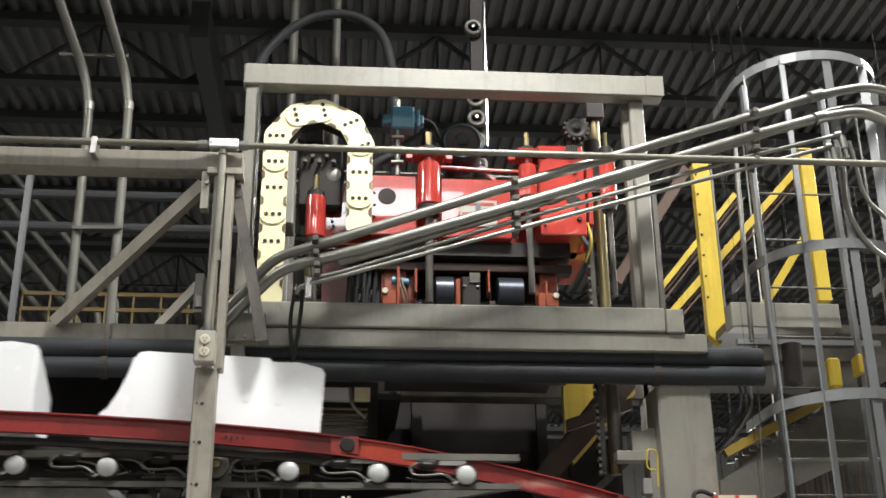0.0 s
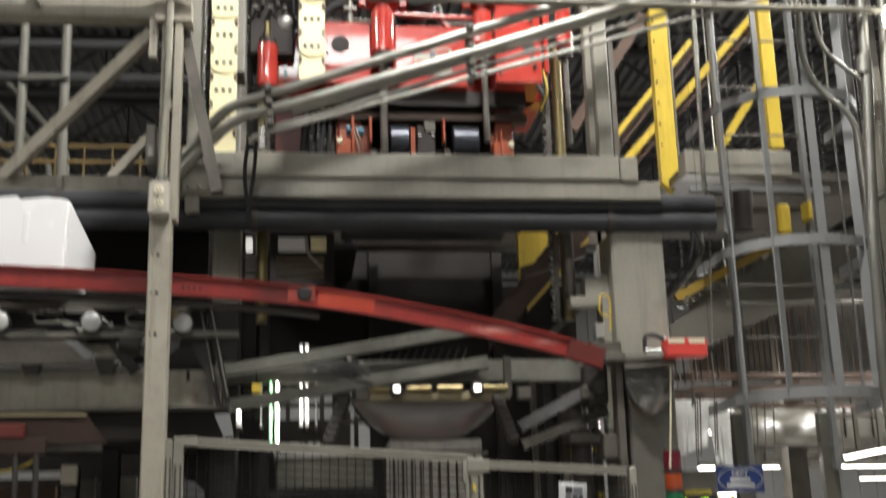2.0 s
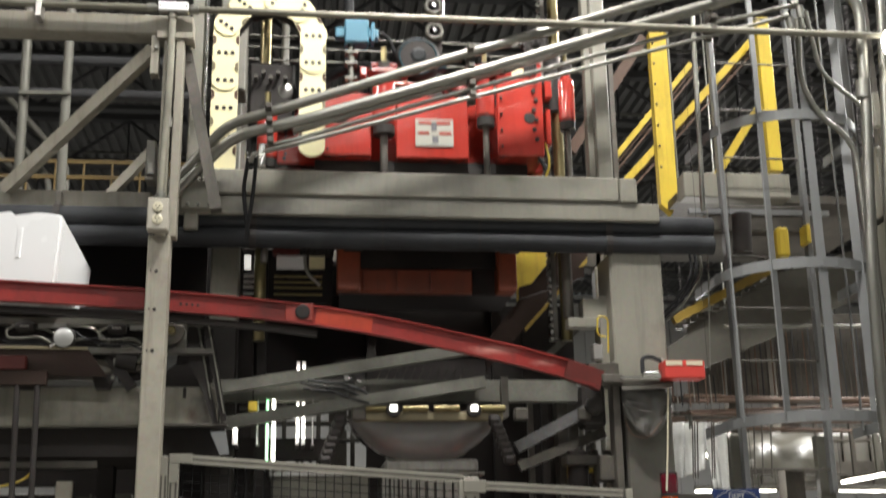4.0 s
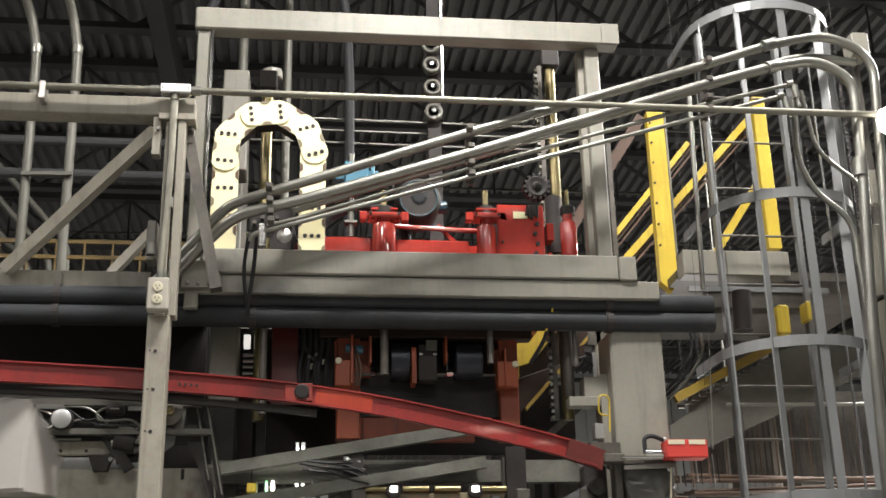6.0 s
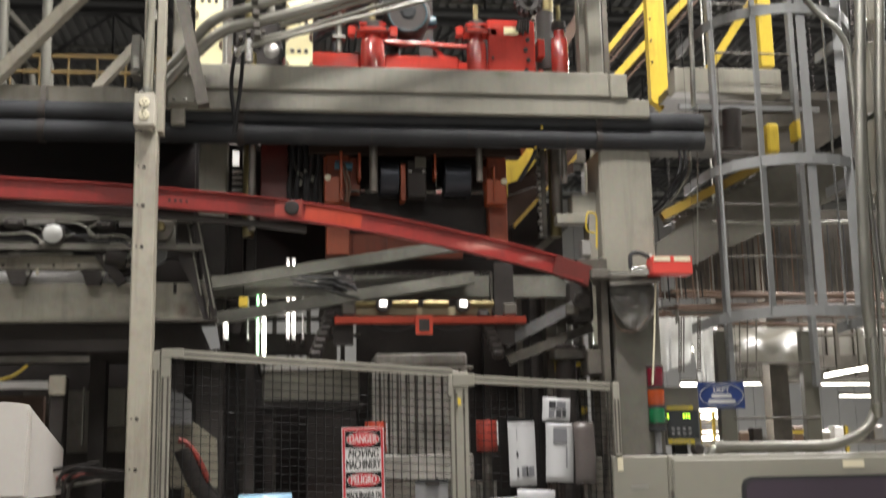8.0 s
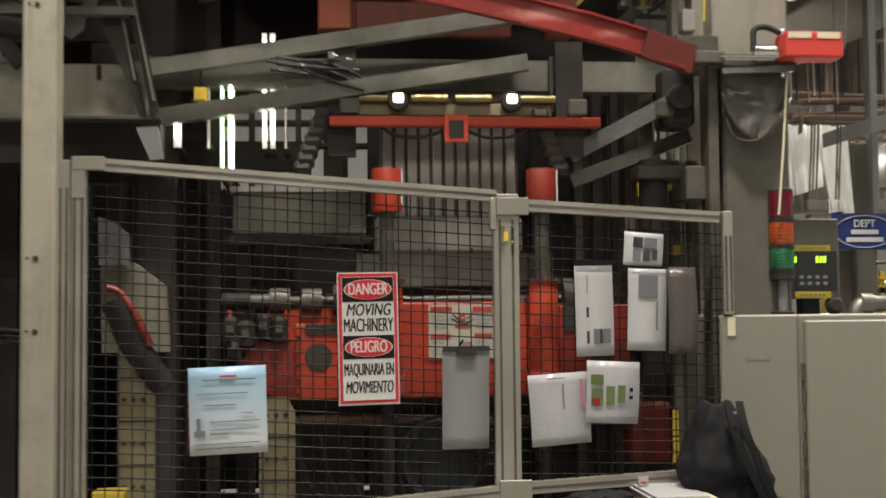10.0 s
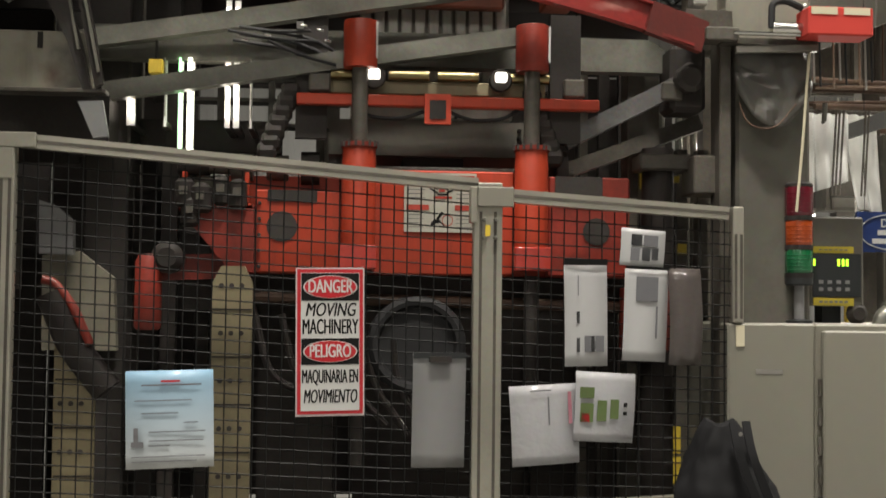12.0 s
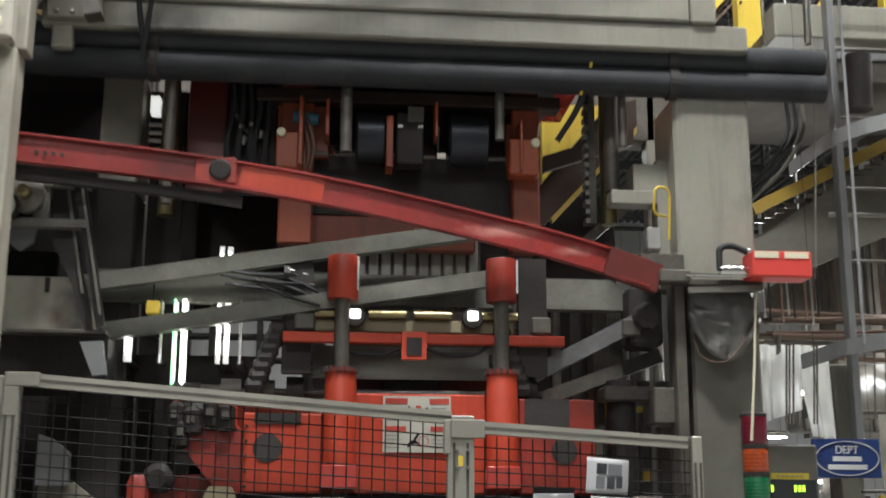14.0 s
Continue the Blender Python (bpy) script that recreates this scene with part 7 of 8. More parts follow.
L5 = [(0.18, 0.86, 0.14, 0.155, INK), (0.1, 0.75, 0.3, 0.31, INK), (0.18, 0.6, 0.43, 0.44, INK), (0.66, 0.82, 0.53, 0.54, INK), (0.26, 0.9, 0.62, 0.63, INK), (0.26, 0.88, 0.71, 0.72, INK), (0.26, 0.5, 0.76, 0.77, INK), (0.06, 0.9, 0.87, 0.88, INK), (0.06, 0.8, 0.92, 0.93, INK), (0.4, 0.62, 0.1, 0.12, SIGNRED), (0.06, 0.2, 0.72, 0.78, INK), (0.09, 0.14, 0.58, 0.72, INK)]
pg = sheet(0, (0.308, 1.550), (0.531, 1.297), -1.5, "pale blue laminated notice clipped to the fence", L5, PALEBLUE)
cb = sheet(0, (1.056, 1.598), (1.202, 1.288), 0.5, "grey clipboard hung on the fence", [(0.0, 1.0, 0.0, 0.05, DEVICE)], LINERGREY, "clipboard", 0.001)
part("clip", boxed(-0.03, 0.03, -0.02, -0.004, 0.13, 0.145), BLACK, cb)
sheet(1, (0.218, 1.842), (0.343, 1.561), -0.8, "white printed page with bar code on a black clipboard", [(0.27, 0.34, 0.46, 0.57, PHOTO), (0.27, 0.34, 0.72, 0.86, PHOTO), (0.45, 0.6, 0.7, 0.86, INK), (0.61, 0.68, 0.7, 0.86, PHOTO), (0.7, 0.9, 0.7, 0.86, INK), (0.3, 0.32, 0.1, 0.3, INK), (0.0, 1.0, -0.06, 0.0, SIGNBLACK)])
sheet(1, (0.381, 1.946), (0.513, 1.840), 4, "small white page with grey photographs", [(0.22, 0.46, 0.15, 0.45, PHOTO), (0.5, 0.82, 0.15, 0.45, INK), (0.22, 0.42, 0.52, 0.85, INK), (0.48, 0.66, 0.5, 0.84, PHOTO), (0.7, 0.84, 0.48, 0.8, PHOTO)])
sheet(1, (0.391, 1.833), (0.521, 1.575), 2, "white page with a grey picture under a black cord", [(0.25, 0.75, 0.08, 0.35, INK), (0.72, 0.76, 0.4, 0.75, INK), (0.0, 1.0, -0.03, 0.0, SIGNBLACK)])
sheet(1, (0.522, 1.837), (0.621, 1.564), 0, "dull clear page protector curling off the fence", (), mat("smoky_clear_film", (0.078, 0.0663, 0.0624), 0.15, 0, 0.2, 8, 0.4), "page_protector", 0.02)
sheet(1, (0.066, 1.510), (0.259, 1.291), -3, "glossy white page sleeve with thin ruled lines", [(0.55, 0.57, 0.15, 0.5, INK), (0.85, 0.9, 0.1, 0.5, mat("pink_print", (0.39, 0.156, 0.195), 0.4)), (0.3, 0.6, 0.06, 0.075, INK)], FILM, "page_sleeve", 0.008)
GRN = mat("olive_print", (0.0936, 0.1326, 0.0468), 0.4)
sheet(1, (0.247, 1.544), (0.421, 1.352), 3, "glossy white page sleeve with green and red diagrams", [(0.06, 0.3, 0.22, 0.38, GRN), (0.08, 0.3, 0.45, 0.72, GRN), (0.36, 0.52, 0.4, 0.7, GRN), (0.58, 0.72, 0.38, 0.66, GRN), (0.1, 0.24, 0.6, 0.72, SIGNRED), (0.8, 0.86, 0.42, 0.48, SIGNBLACK), (0.8, 0.86, 0.55, 0.6, SIGNBLACK)], FILM, "page_sleeve", 0.01, 0.02)


# ---- cabinet, tower light, display, bag ----
def cabinet():
    c = thing("control_cabinet", "grey steel control cabinet with a hinged door", "cabinet")
    xa, xh, zt = 1.468, 1.730, 1.685
    part("side_panel", boxed(xa, xh, 5.4, 5.9, FOOT, zt, bevel=0.006), CABGREY, c)
    part("body", boxed(xh + 0.002, 3.3, 5.41, 5.9, FOOT, zt, bevel=0.006), CABGREY, c)
    d = part("door", boxed(xh + 0.02, 3.2, 5.385, 5.41, 0.1, zt - 0.02, bevel=0.005), CABGREY, c)
    for i in range(16):
        z = 0.2 + i * 0.085
        part("hinge_knuckle", rod((xh + 0.012, 5.395, z), (xh + 0.012, 5.395, z + 0.05), 0.006, 8), DARKGREY, d)
    x0, x1, z1 = 2.080, 3.1, 1.568
    def pane(e):
        r_ = 0.05
        return [(x0 - e, z1 - 0.5 + e)] + [(x0 - e + r_ - r_ * math.cos(q * math.pi / 12), z1 + e - r_ + r_ * math.sin(q * math.pi / 12)) for q in range(7)] + [(x1 + e, z1 + e), (x1 + e, z1 - 0.5 + e)]
    w = part("window_gasket", plate(bmesh.new(), pane(0.012), 5.372, 5.385), RUBBER, d, "black rubber window gasket")
    part("window_pane", plate(bmesh.new(), pane(-0.004), 5.368, 5.3718), mat("tinted_window", (0.05, 0.04, 0.05), 0.08, 0, 0.1, 5, 0.02), w, "dark tinted window")
    part("nameplate", boxed(2.568, 2.671, 5.38, 5.3848, 1.615, 1.649), CREAM, d)
    part("tag", boxed(1.492, 1.517, 5.395, 5.3998, 1.618, 1.679), CREAM, c, "small cream tag")
    part("scuff", boxed(1.552, 1.631, 5.398, 5.3998, 1.538, 1.551), PLATE, c, "worn patch of tape")
    return zt


ZCAB = cabinet()


def tower_light():
    t = thing("tower_light", "red, amber and green stack light on a grey pole", "signal light")
    x = 1.721
    z = [2.097, 1.995, 1.907, 1.823]
    r = 0.041
    for i, m_ in enumerate((LENSRED, LENSAMBER, LENSGREEN)):
        l_ = part("lens", turned(bmesh.new(), [(r * 0.95, z[i + 1] + 0.012), (r, z[i + 1] + 0.016), (r, z[i] - 0.006), (r * 0.95, z[i] - 0.002)], (x, 5.5, 0), "z", 28), m_, t, ("dark red lens", "amber lens", "green lens")[i], smooth=True)
        for k in range(5):
            h = z[i + 1] + 0.02 + k * (z[i] - z[i + 1] - 0.03) / 5
            part("lens_ring", turned(bmesh.new(), [(r, h), (r * 1.02, h + 0.002), (r, h + 0.004)], (x, 5.5, 0), "z", 28), m_, l_)
        part("joint", turned(bmesh.new(), [(r * 1.02, z[i + 1] - 0.002), (r * 1.02, z[i + 1] + 0.012)], (x, 5.5, 0), "z", 28), BLACK, t)
    part("cap", turned(bmesh.new(), [(r, z[0] - 0.002), (r, z[0] + 0.006), (r * 0.8, z[0] + 0.012)], (x, 5.5, 0), "z", 28), BLACK, t, smooth=True)
    part("base", turned(bmesh.new(), [(r * 0.9, z[3] - 0.025), (r, z[3] - 0.02), (r, z[3])], (x, 5.5, 0), "z", 28), DEVICE, t, smooth=True)
    part("pole", rod((x, 5.5, ZCAB), (x, 5.5, z[3] - 0.02), 0.016, 14), LINERGREY, t, smooth=True)
    part("foot", turned(bmesh.new(), [(0.04, ZCAB), (0.04, ZCAB + 0.008), (0.018, ZCAB + 0.012)], (x, 5.5, 0), "z", 20), DEVICE, t)


tower_light()


YELLOWDIM2 = mat("yellow_label_tape", (0.39, 0.312, 0.0312), 0.45, 0, 0.15, 10, 0.05)


def display():
    d = thing("temperature_display", "grey display unit with green digits and yellow labels", "display")
    x0, x1 = 1.784, 1.959
    z0, z1 = 1.737, 2.014
    part("case", boxed(x0, x1, 5.58, 5.7, z0, z1, bevel=0.006), GRIMY, d)
    f = part("face", boxed(x0 + 0.01, x1 - 0.012, 5.574, 5.58, 1.766, 1.899), DEVICE, d, "black display face")
    for i, x in enumerate((1.872, 1.886, 1.899, 1.794)):
        part("digit", boxed(x, x + 0.007, 5.571, 5.574, 1.861, 1.882), LED, f, "green lit digit")
    for k in range(8):
        x = 1.812 + (k % 4) * 0.028
        z = 1.806 - (k // 4) * 0.022
        part("key", boxed(x, x + 0.014, 5.571, 5.574, z, z + 0.011), LINERGREY, f)
    for ya, yb, nm in ((1.899, 1.923, "upper"), (1.737, 1.764, "lower")):
        l_ = part("yellow_label", boxed(x0 + 0.012, x1 - 0.035, 5.575, 5.579, ya + 0.002, yb - 0.002), YELLOWDIM2, d)
        for k in range(6):
            part("print", boxed(x0 + 0.03 + 0.016 * k, x0 + 0.04 + 0.016 * k, 5.572, 5.575, ya + 0.01, yb - 0.01), INK, l_)
    part("side_case", boxed(1.660, 1.690, 5.57, 5.62, 1.739, 1.898, bevel=0.004), LINERGREY, d)
    part("arm", boxed(1.692, x0, 5.6, 5.64, 1.735, 1.760), GREY, d)
    part("stand", boxed((x0 + x1) / 2 - 0.03, (x0 + x1) / 2 + 0.03, 5.62, 5.68, ZCAB, z0), DEVICE, d)
    part("knob", turned(bmesh.new(), [(0.03, 0), (0.035, -0.01), (0.02, -0.03)], (1.940, 5.6, ZCAB + 0.03), "y", 16), BLACK, d)


display()


def bag():
    b = thing("bag", "black nylon drawstring bag hanging by the cabinet", "bag")
    x0, x1, zt, zl = 1.265, 1.561, 1.416, 1.126
    bm = bmesh.new()
    n, m_ = 56, 26
    rings = []
    for j in range(m_ + 1):
        v_ = j / m_
        w = (x1 - x0) / 2 * (0.26 + 0.76 * min(1, v_ * 1.25) ** 0.75) * (1 - 0.1 * max(0, v_ - 0.8) * 5)
        d = 0.05 + 0.06 * math.sin(min(1, v_ * 1.3) * 1.5)
        ring = []
        for i in range(n):
            a = 2 * math.pi * i / n
            k = 1 + 0.16 * noise.noise((2 * math.cos(a), 2 * math.sin(a), v_ * 4)) + 0.07 * noise.noise((7 * math.cos(a) + 3 * v_, 7 * math.sin(a), v_ * 9)) + 0.07 * math.sin(a * 8 + 2 * v_) * max(0, 1 - 2.2 * v_)
            cx = (x0 + x1) / 2 - 0.03 * (1 - v_)
            ring.append(bm.verts.new((cx + w * k * math.cos(a), 5.2 + d * k * math.sin(a), zt + (zl - zt) * v_ + 0.01 * max(0, 1 - 3 * v_) * math.cos(2 * a + 0.6))))
        rings.append(ring)
    for a, c in zip(rings, rings[1:]):
        for i in range(n):
            bm.faces.new((a[i], a[(i + 1) % n], c[(i + 1) % n], c[i]))
    bm.faces.new(rings[0])
    bm.faces.new(rings[-1])
    part("pouch", bm, BAG, b, smooth=True)
    for o, w in ((0.0, 0.014), (0.035, 0.012)):
        pts = [(1.388 + o, 5.1, zt + 0.01), (1.390 + o, 5.06, zt - 0.07), (1.438 + o, 5.05, zt - 0.2), (1.521 + o * 0.6, 5.05, zt - 0.36)]
        part("strap", sweep(bmesh.new(), rounded(pts, 0.1), 0, flat=(0.022, 0.006), up=(0, 1, 0.1)), BAG, b)
    part("snap", turned(bmesh.new(), [(0.006, 0), (0.006, -0.006)], (1.390, 5.050, 1.398), "y", 10), CHROME, b)
    l_ = thing("desk", "small steel desk with loose papers beside the cabinet", "desk")
    zd = zl - 0.004
    part("top", boxed(0.895, 1.597, 5.0, 5.35, zd - 0.03, zd, bevel=0.005), DARKGREY, l_)
    for x in (0.917, 1.566):
        part("leg", boxed(x, x + 0.03, 5.1, 5.13, 0, zd - 0.03), DARKGREY, l_)
    for i, (x, w, a) in enumerate(((0.964, 0.16, 12), (1.084, 0.15, -8), (1.204, 0.12, 25))):
        p = thing("paper", "loose white paper on the desk", "paper", group="loose papers")
        p.matrix_basis = pose(x, 5.12, zd + 0.003 + 0.004 * i, 0, 0, a)
        part("page", boxed(-w / 2, w / 2, -0.08, 0.08, 0, 0.002), PAPER, p)
    o_ = thing("paper_tray", "shallow tan tray of creased papers under the bag", "tray")
    part("tray", boxed(1.135, 1.33, 5.0, 5.3, zd, zd + 0.026, bevel=0.003), COPPER, o_)
    for i, (xa, xb, a_) in enumerate(((1.13, 1.29, 0.0), (1.15, 1.32, 0.004), (1.14, 1.30, 0.008))):
        part("sheet", boxed(xa, xb, 4.99 + 0.012 * i, 5.29, zd + 0.028 + a_, zd + 0.0305 + a_), (PAPER, CREAM, PAPER)[i], o_)
    c_ = thing("label_card", "small white card with a red print on the desk", "card")
    part("card", boxed(1.142, 1.172, 5.215, 5.219, zd + 0.042, zd + 0.072), PAPER, c_)
    part("card_foot", boxed(1.145, 1.169, 5.219, 5.24, zd + 0.041, zd + 0.05), DEVICE, c_)
    part("print", boxed(1.148, 1.166, 5.2125, 5.2148, zd + 0.05, zd + 0.056), SIGNRED, c_)
    k = thing("work_gloves", "black crumpled work gloves lying on the desk papers", "gloves")
    for gx, gy, gr in ((0.955, 5.09, 0.055), (1.03, 5.11, 0.05)):
        bm = bmesh.new()
        bmesh.ops.create_icosphere(bm, subdivisions=3, radius=1.0)
        for v_ in bm.verts:
            d_ = 1 + 0.45 * noise.noise(v_.co * 2.1 + Vector((gx * 9, 0, 0)))
            v_.co = Vector((gx + v_.co.x * gr * d_ * 1.25, gy + v_.co.y * gr * d_, zd + 0.028 + v_.co.z * 0.022 * d_))
        part("glove", bm, BAG, k, smooth=True)


bag()


# ---- beside the column: alarm box, cone of film, wires ----
def alarm_box():
    a = thing("alarm_box", "red control box on a steel arm from the column", "control box")
    x0, x1, z0, z1 = 1.725, 1.925, 2.544, 2.630
    part("box", boxed(x0, x1, 5.46, 5.56, z0, z1, bevel=0.005), BOXRED, a)
    for s in (0.04, 0.54):
        part("label", boxed(x0 + (x1 - x0) * s, x0 + (x1 - x0) * (s + 0.4), 5.457, 5.4595, z1 - 0.024, z1 - 0.003), CREAM, a)
    part("arm", rod((1.518, 5.52, z0 + 0.012), (x0, 5.52, z0 + 0.012), 0.007, 8), CHROME, a)
    part("sleeve", rod((1.635, 5.52, z0 + 0.03), (x0, 5.52, z0 + 0.03), 0.018, 12), CHROME, a, smooth=True)
    part("cable", sweep(bmesh.new(), rounded([(1.635, 5.52, z0 + 0.03), (1.635, 5.52, z1 + 0.02), (1.677, 5.52, z1 + 0.03), (x0 + 0.02, 5.52, z1)], 0.03), 0.011, 8), RUBBER, a, smooth=True)
    part("knob", turned(bmesh.new(), [(0.012, z1), (0.012, z1 + 0.012), (0.006, z1 + 0.02)], (x0 + 0.01, 5.52, 0), "z", 10), PLATE, a)
    part("fixing", boxed(1.435, 1.537, 5.52, 5.6, z0 - 0.01, z0 + 0.03, bevel=0.004), DARKGREY, a)
    for i in range(9):
        x = 1.895 + i * 0.03
        part("hanging_wire", rod((x, 5.9 + 0.02 * (i % 3), 2.640), (x + 0.004, 5.9 + 0.02 * (i % 3), 2.500 - 0.01 * (i % 4)), 0.004, 6), (COPPER, PLATE, RUBBER)[i % 3], a)


alarm_box()
fm = thing("film_wrap", "crumpled grey plastic film tied round the column", "plastic film")
bm = bmesh.new()
n, m_ = 16, 10
rows_ = []
xa, xb = 1.547, 1.791
za, zb = 2.516, 2.282
for j in range(m_ + 1):
    v_ = j / m_
    row = []
    for i in range(n + 1):
        u_ = i / n
        sag = 4 * u_ * (1 - u_)
        row.append(bm.verts.new((xa + (xb - xa) * u_, 5.6 + 0.02 * noise.noise((u_ * 6, v_ * 5, 1.0)) - 0.02 * sag, za + (zb - za) * v_ * (0.45 + 0.55 * sag))))
    rows_.append(row)
for a, b in zip(rows_, rows_[1:]):
    for i in range(n):
        bm.faces.new((a[i], a[i + 1], b[i + 1], b[i]))
o = part("film", bm, mat("grimy_plastic_film", (0.085, 0.08, 0.07), 0.5, 0, 0.4, 7, 0.4), fm, smooth=True)
o.modifiers.new("thickness", "SOLIDIFY").thickness = 0.003
part("tie", sweep(bmesh.new(), rounded([(1.542, 5.540, 2.349), (1.566, 5.540, 2.281), (1.649, 5.540, 2.267), (1.718, 5.540, 2.349)], 0.06), 0.0022, 8), BROWN, fm, "frayed brown tie", smooth=True)
part("collar", bar((1.530, 5.540, 2.509), (1.784, 5.540, 2.520), 0.02, 0.02), GRIMY, fm)
cd = thing("cord", "pale cord hanging down the column", "cord")
part("cord", sweep(bmesh.new(), rounded([(1.768, 5.560, 2.524), (1.747, 5.560, 2.242), (1.726, 5.560, 2.025)], 0.1), 0.0045, 8), CREAM, cd, smooth=True)

# big conduit over the cabinet
conduit("fat galvanised conduit bending over the cabinet", [(1.957, 5.450, 1.668), (1.971, 5.450, 1.717), (2.065, 5.450, 1.718), (2.565, 5.450, 1.714), (2.757, 5.450, 1.791), (2.826, 5.450, 2.005), (2.961, 5.450, 2.249)], 0.027, [((2.015, 5.450, 1.716), (1.971, 5.450, 1.717), 1.35)], 0.12)


# ---- the plant beyond, at the right ----
def beyond():
    # a far sign, hung near and small to fit the camera's view
    s = thing("hanging_sign", "blue department sign with a white oval ring", "sign")
    x0, x1, z0, z1 = 2.174, 2.432, 1.938, 2.080
    part("board", boxed(x0, x1, 6.2, 6.215, z0, z1), SIGNBLUE, s)
    cx, cz, a_, b_ = (x0 + x1) / 2, (z0 + z1) / 2, (x1 - x0) * 0.47, (z1 - z0) * 0.44
    part("ring", sweep(bmesh.new(), [(cx + a_ * math.cos(k * math.pi / 16), 6.197, cz + b_ * math.sin(k * math.pi / 16)) for k in range(33)], 0, flat=(0.003, 0.006), up=(0, 1, 0)), SIGNWHITE, s)
    text("DEPT", 0.042, Matrix.Translation((cx, 6.198, cz + 0.03)), s, SIGNWHITE, 0.9)
    for z, w in ((-0.002, 0.055), (-0.032, 0.075)):
        part("lettering_bar", boxed(cx - w, cx + w, 6.197, 6.2, cz + z - 0.009, cz + z + 0.009), SIGNWHITE, s)
    for x in (x0 + 0.03, x1 - 0.03):
        part("wire", rod((x, 6.207, z1), (x, 6.207, 7.95), 0.0012, 6), BLACK, s)
    # added fixture for the unseen lamp that brightens the sheets
    hl = thing("tube_light", "added unseen tube lamp backlighting the plastic sheeting", "lamp", group="tube lights")
    hx, hz = 2.553, 2.389
    part("tube", rod((hx - 0.16, 7.43, hz), (hx + 0.16, 7.43, hz), 0.012, 10), LAMPGLOW, hl, smooth=True)
    part("reflector", boxed(hx - 0.18, hx + 0.18, 7.445, 7.46, hz - 0.03, hz + 0.03), PIPEPAINT, hl)
    for x in (hx - 0.15, hx + 0.15):
        part("wire", rod((x, 7.45, hz + 0.03), (x, 7.45, 7.97), 0.0016, 5), BLACK, hl)
    d = thing("plastic_duct", "white plastic sheeting draped under the pipe rack", "sheeting")
    def drape(xl, xr, xl2, xr2, zt, zl, zr, yt, yb, folds, m_=DUCT):
        bm, n_ = bmesh.new(), 24
        a_ = [[], []]
        for q in range(n_ + 1):
            u_ = q / n_
            for e_, (p_, r_, y_, z_) in enumerate(((xl, xr, yt, zt), (xl2, xr2, yb, zl + (zr - zl) * u_))):
                a_[e_].append(bm.verts.new((p_ + (r_ - p_) * u_, y_ + 0.02 * math.sin(folds * u_ * 6.28 + e_), z_)))
        for q in range(n_):
            bm.faces.new((a_[0][q], a_[0][q + 1], a_[1][q + 1], a_[1][q]))
        o_ = part("sheet", bm, m_, d, smooth=True)
        o_.modifiers.new("thickness", "SOLIDIFY").thickness = 0.002
    drape(2.093, 2.293, 1.970, 2.148, 2.480, 2.129, 2.188, 6.55, 6.2, 3.0)
    drape(2.283, 2.425, 2.200, 2.289, 2.486, 2.093, 2.074, 6.6, 6.24, 2.0)
    drape(2.788, 3.348, 2.676, 3.214, 2.537, 2.285, 2.268, 7.5, 7.2, 2.0, GREY)
    for x in (1204, 1208, 1213, 1240, 1244, 1320, 1335, 1352):
        part("hanging_pipe", rod((2.047, 6.100, 2.419), (2.029, 6.100, 2.125), 0.004, 6), DARKGREY, d).location = ((x - 1200) * 6.1 / 2111, 0, 0)
    part("hanger", rod((2.184, 6.500, 2.512), (2.176, 6.500, 2.383), 0.01, 6), STEEL, d)
    r = thing("pipe_rack", "rack of dull copper and grey pipes under the platform", "pipe rack")
    rnd = random.Random(7)
    for i in range(16):
        z = 2.641 - 0.15 * rnd.random()
        y = 6.4 + 0.6 * rnd.random()
        part("pipe", rod((2.114 + 0.1 * rnd.random(), y, z), (3.963, y + 0.3 * rnd.random(), z + 0.1 * (rnd.random() - 0.3)), 0.007 + 0.007 * rnd.random(), 8), (COPPER, BROWN, DARKGREY, COPPER)[i % 4], r, smooth=True)
    for i in range(40):
        x = 2.509 + i * 0.035
        part("drop_wire", rod((x, 6.9, 2.670), (x, 6.9, 3.022 + 0.06 * (i % 3)), 0.005, 5), (DARKGREY, COPPER, JOIST)[i % 3], r)
    part("panel", boxed(2.504, 4.878, 7.4, 7.45, 2.729, 3.317), DARKGREY, r)
    for x in (2.6, 4.2):
        part("post", boxed(x, x + 0.08, 7.0, 7.08, 0, 3.129), DARKGREY, r)
    for a, b in (((3.548, 7.600, 2.225), (3.978, 7.600, 2.296)), ((4.139, 9.000, 2.274), (4.695, 9.000, 2.268)), ((4.788, 10.000, 2.243), (5.207, 10.000, 2.238)), ((2.856, 8.500, 2.249), (2.994, 8.500, 2.247)), ((3.331, 8.500, 2.243), (3.462, 8.500, 2.242)), ((3.015, 9.000, 2.277), (3.152, 9.000, 2.276))):
        l_ = thing("tube_light", "lit fluorescent tube in a dull reflector", "lamp", group="tube lights")
        part("tube", rod(a, b, 0.006 if a[1] > 8 else 0.012, 10), LAMPGLOW, l_, smooth=True)
        part("reflector", bar(Vector(a) + Vector((0, 0, 0.03)), Vector(b) + Vector((0, 0, 0.03)), 0.05, 0.01), PIPEPAINT, l_)
        for q in (a, b):
            part("wire", rod(Vector(q) + Vector((0, 0, 0.03)), (q[0], q[1], 7.97), 0.0016, 5), BLACK, l_)
    k = thing("storage_rack", "storage rack with yellow uprights and white shelves, some made to glow", "rack")
    xa, xb = 2.518, 2.699
    # every third shelf glows: light on the rack put into its material
    for i in range(6):
        z = 1.766 + i * 0.045
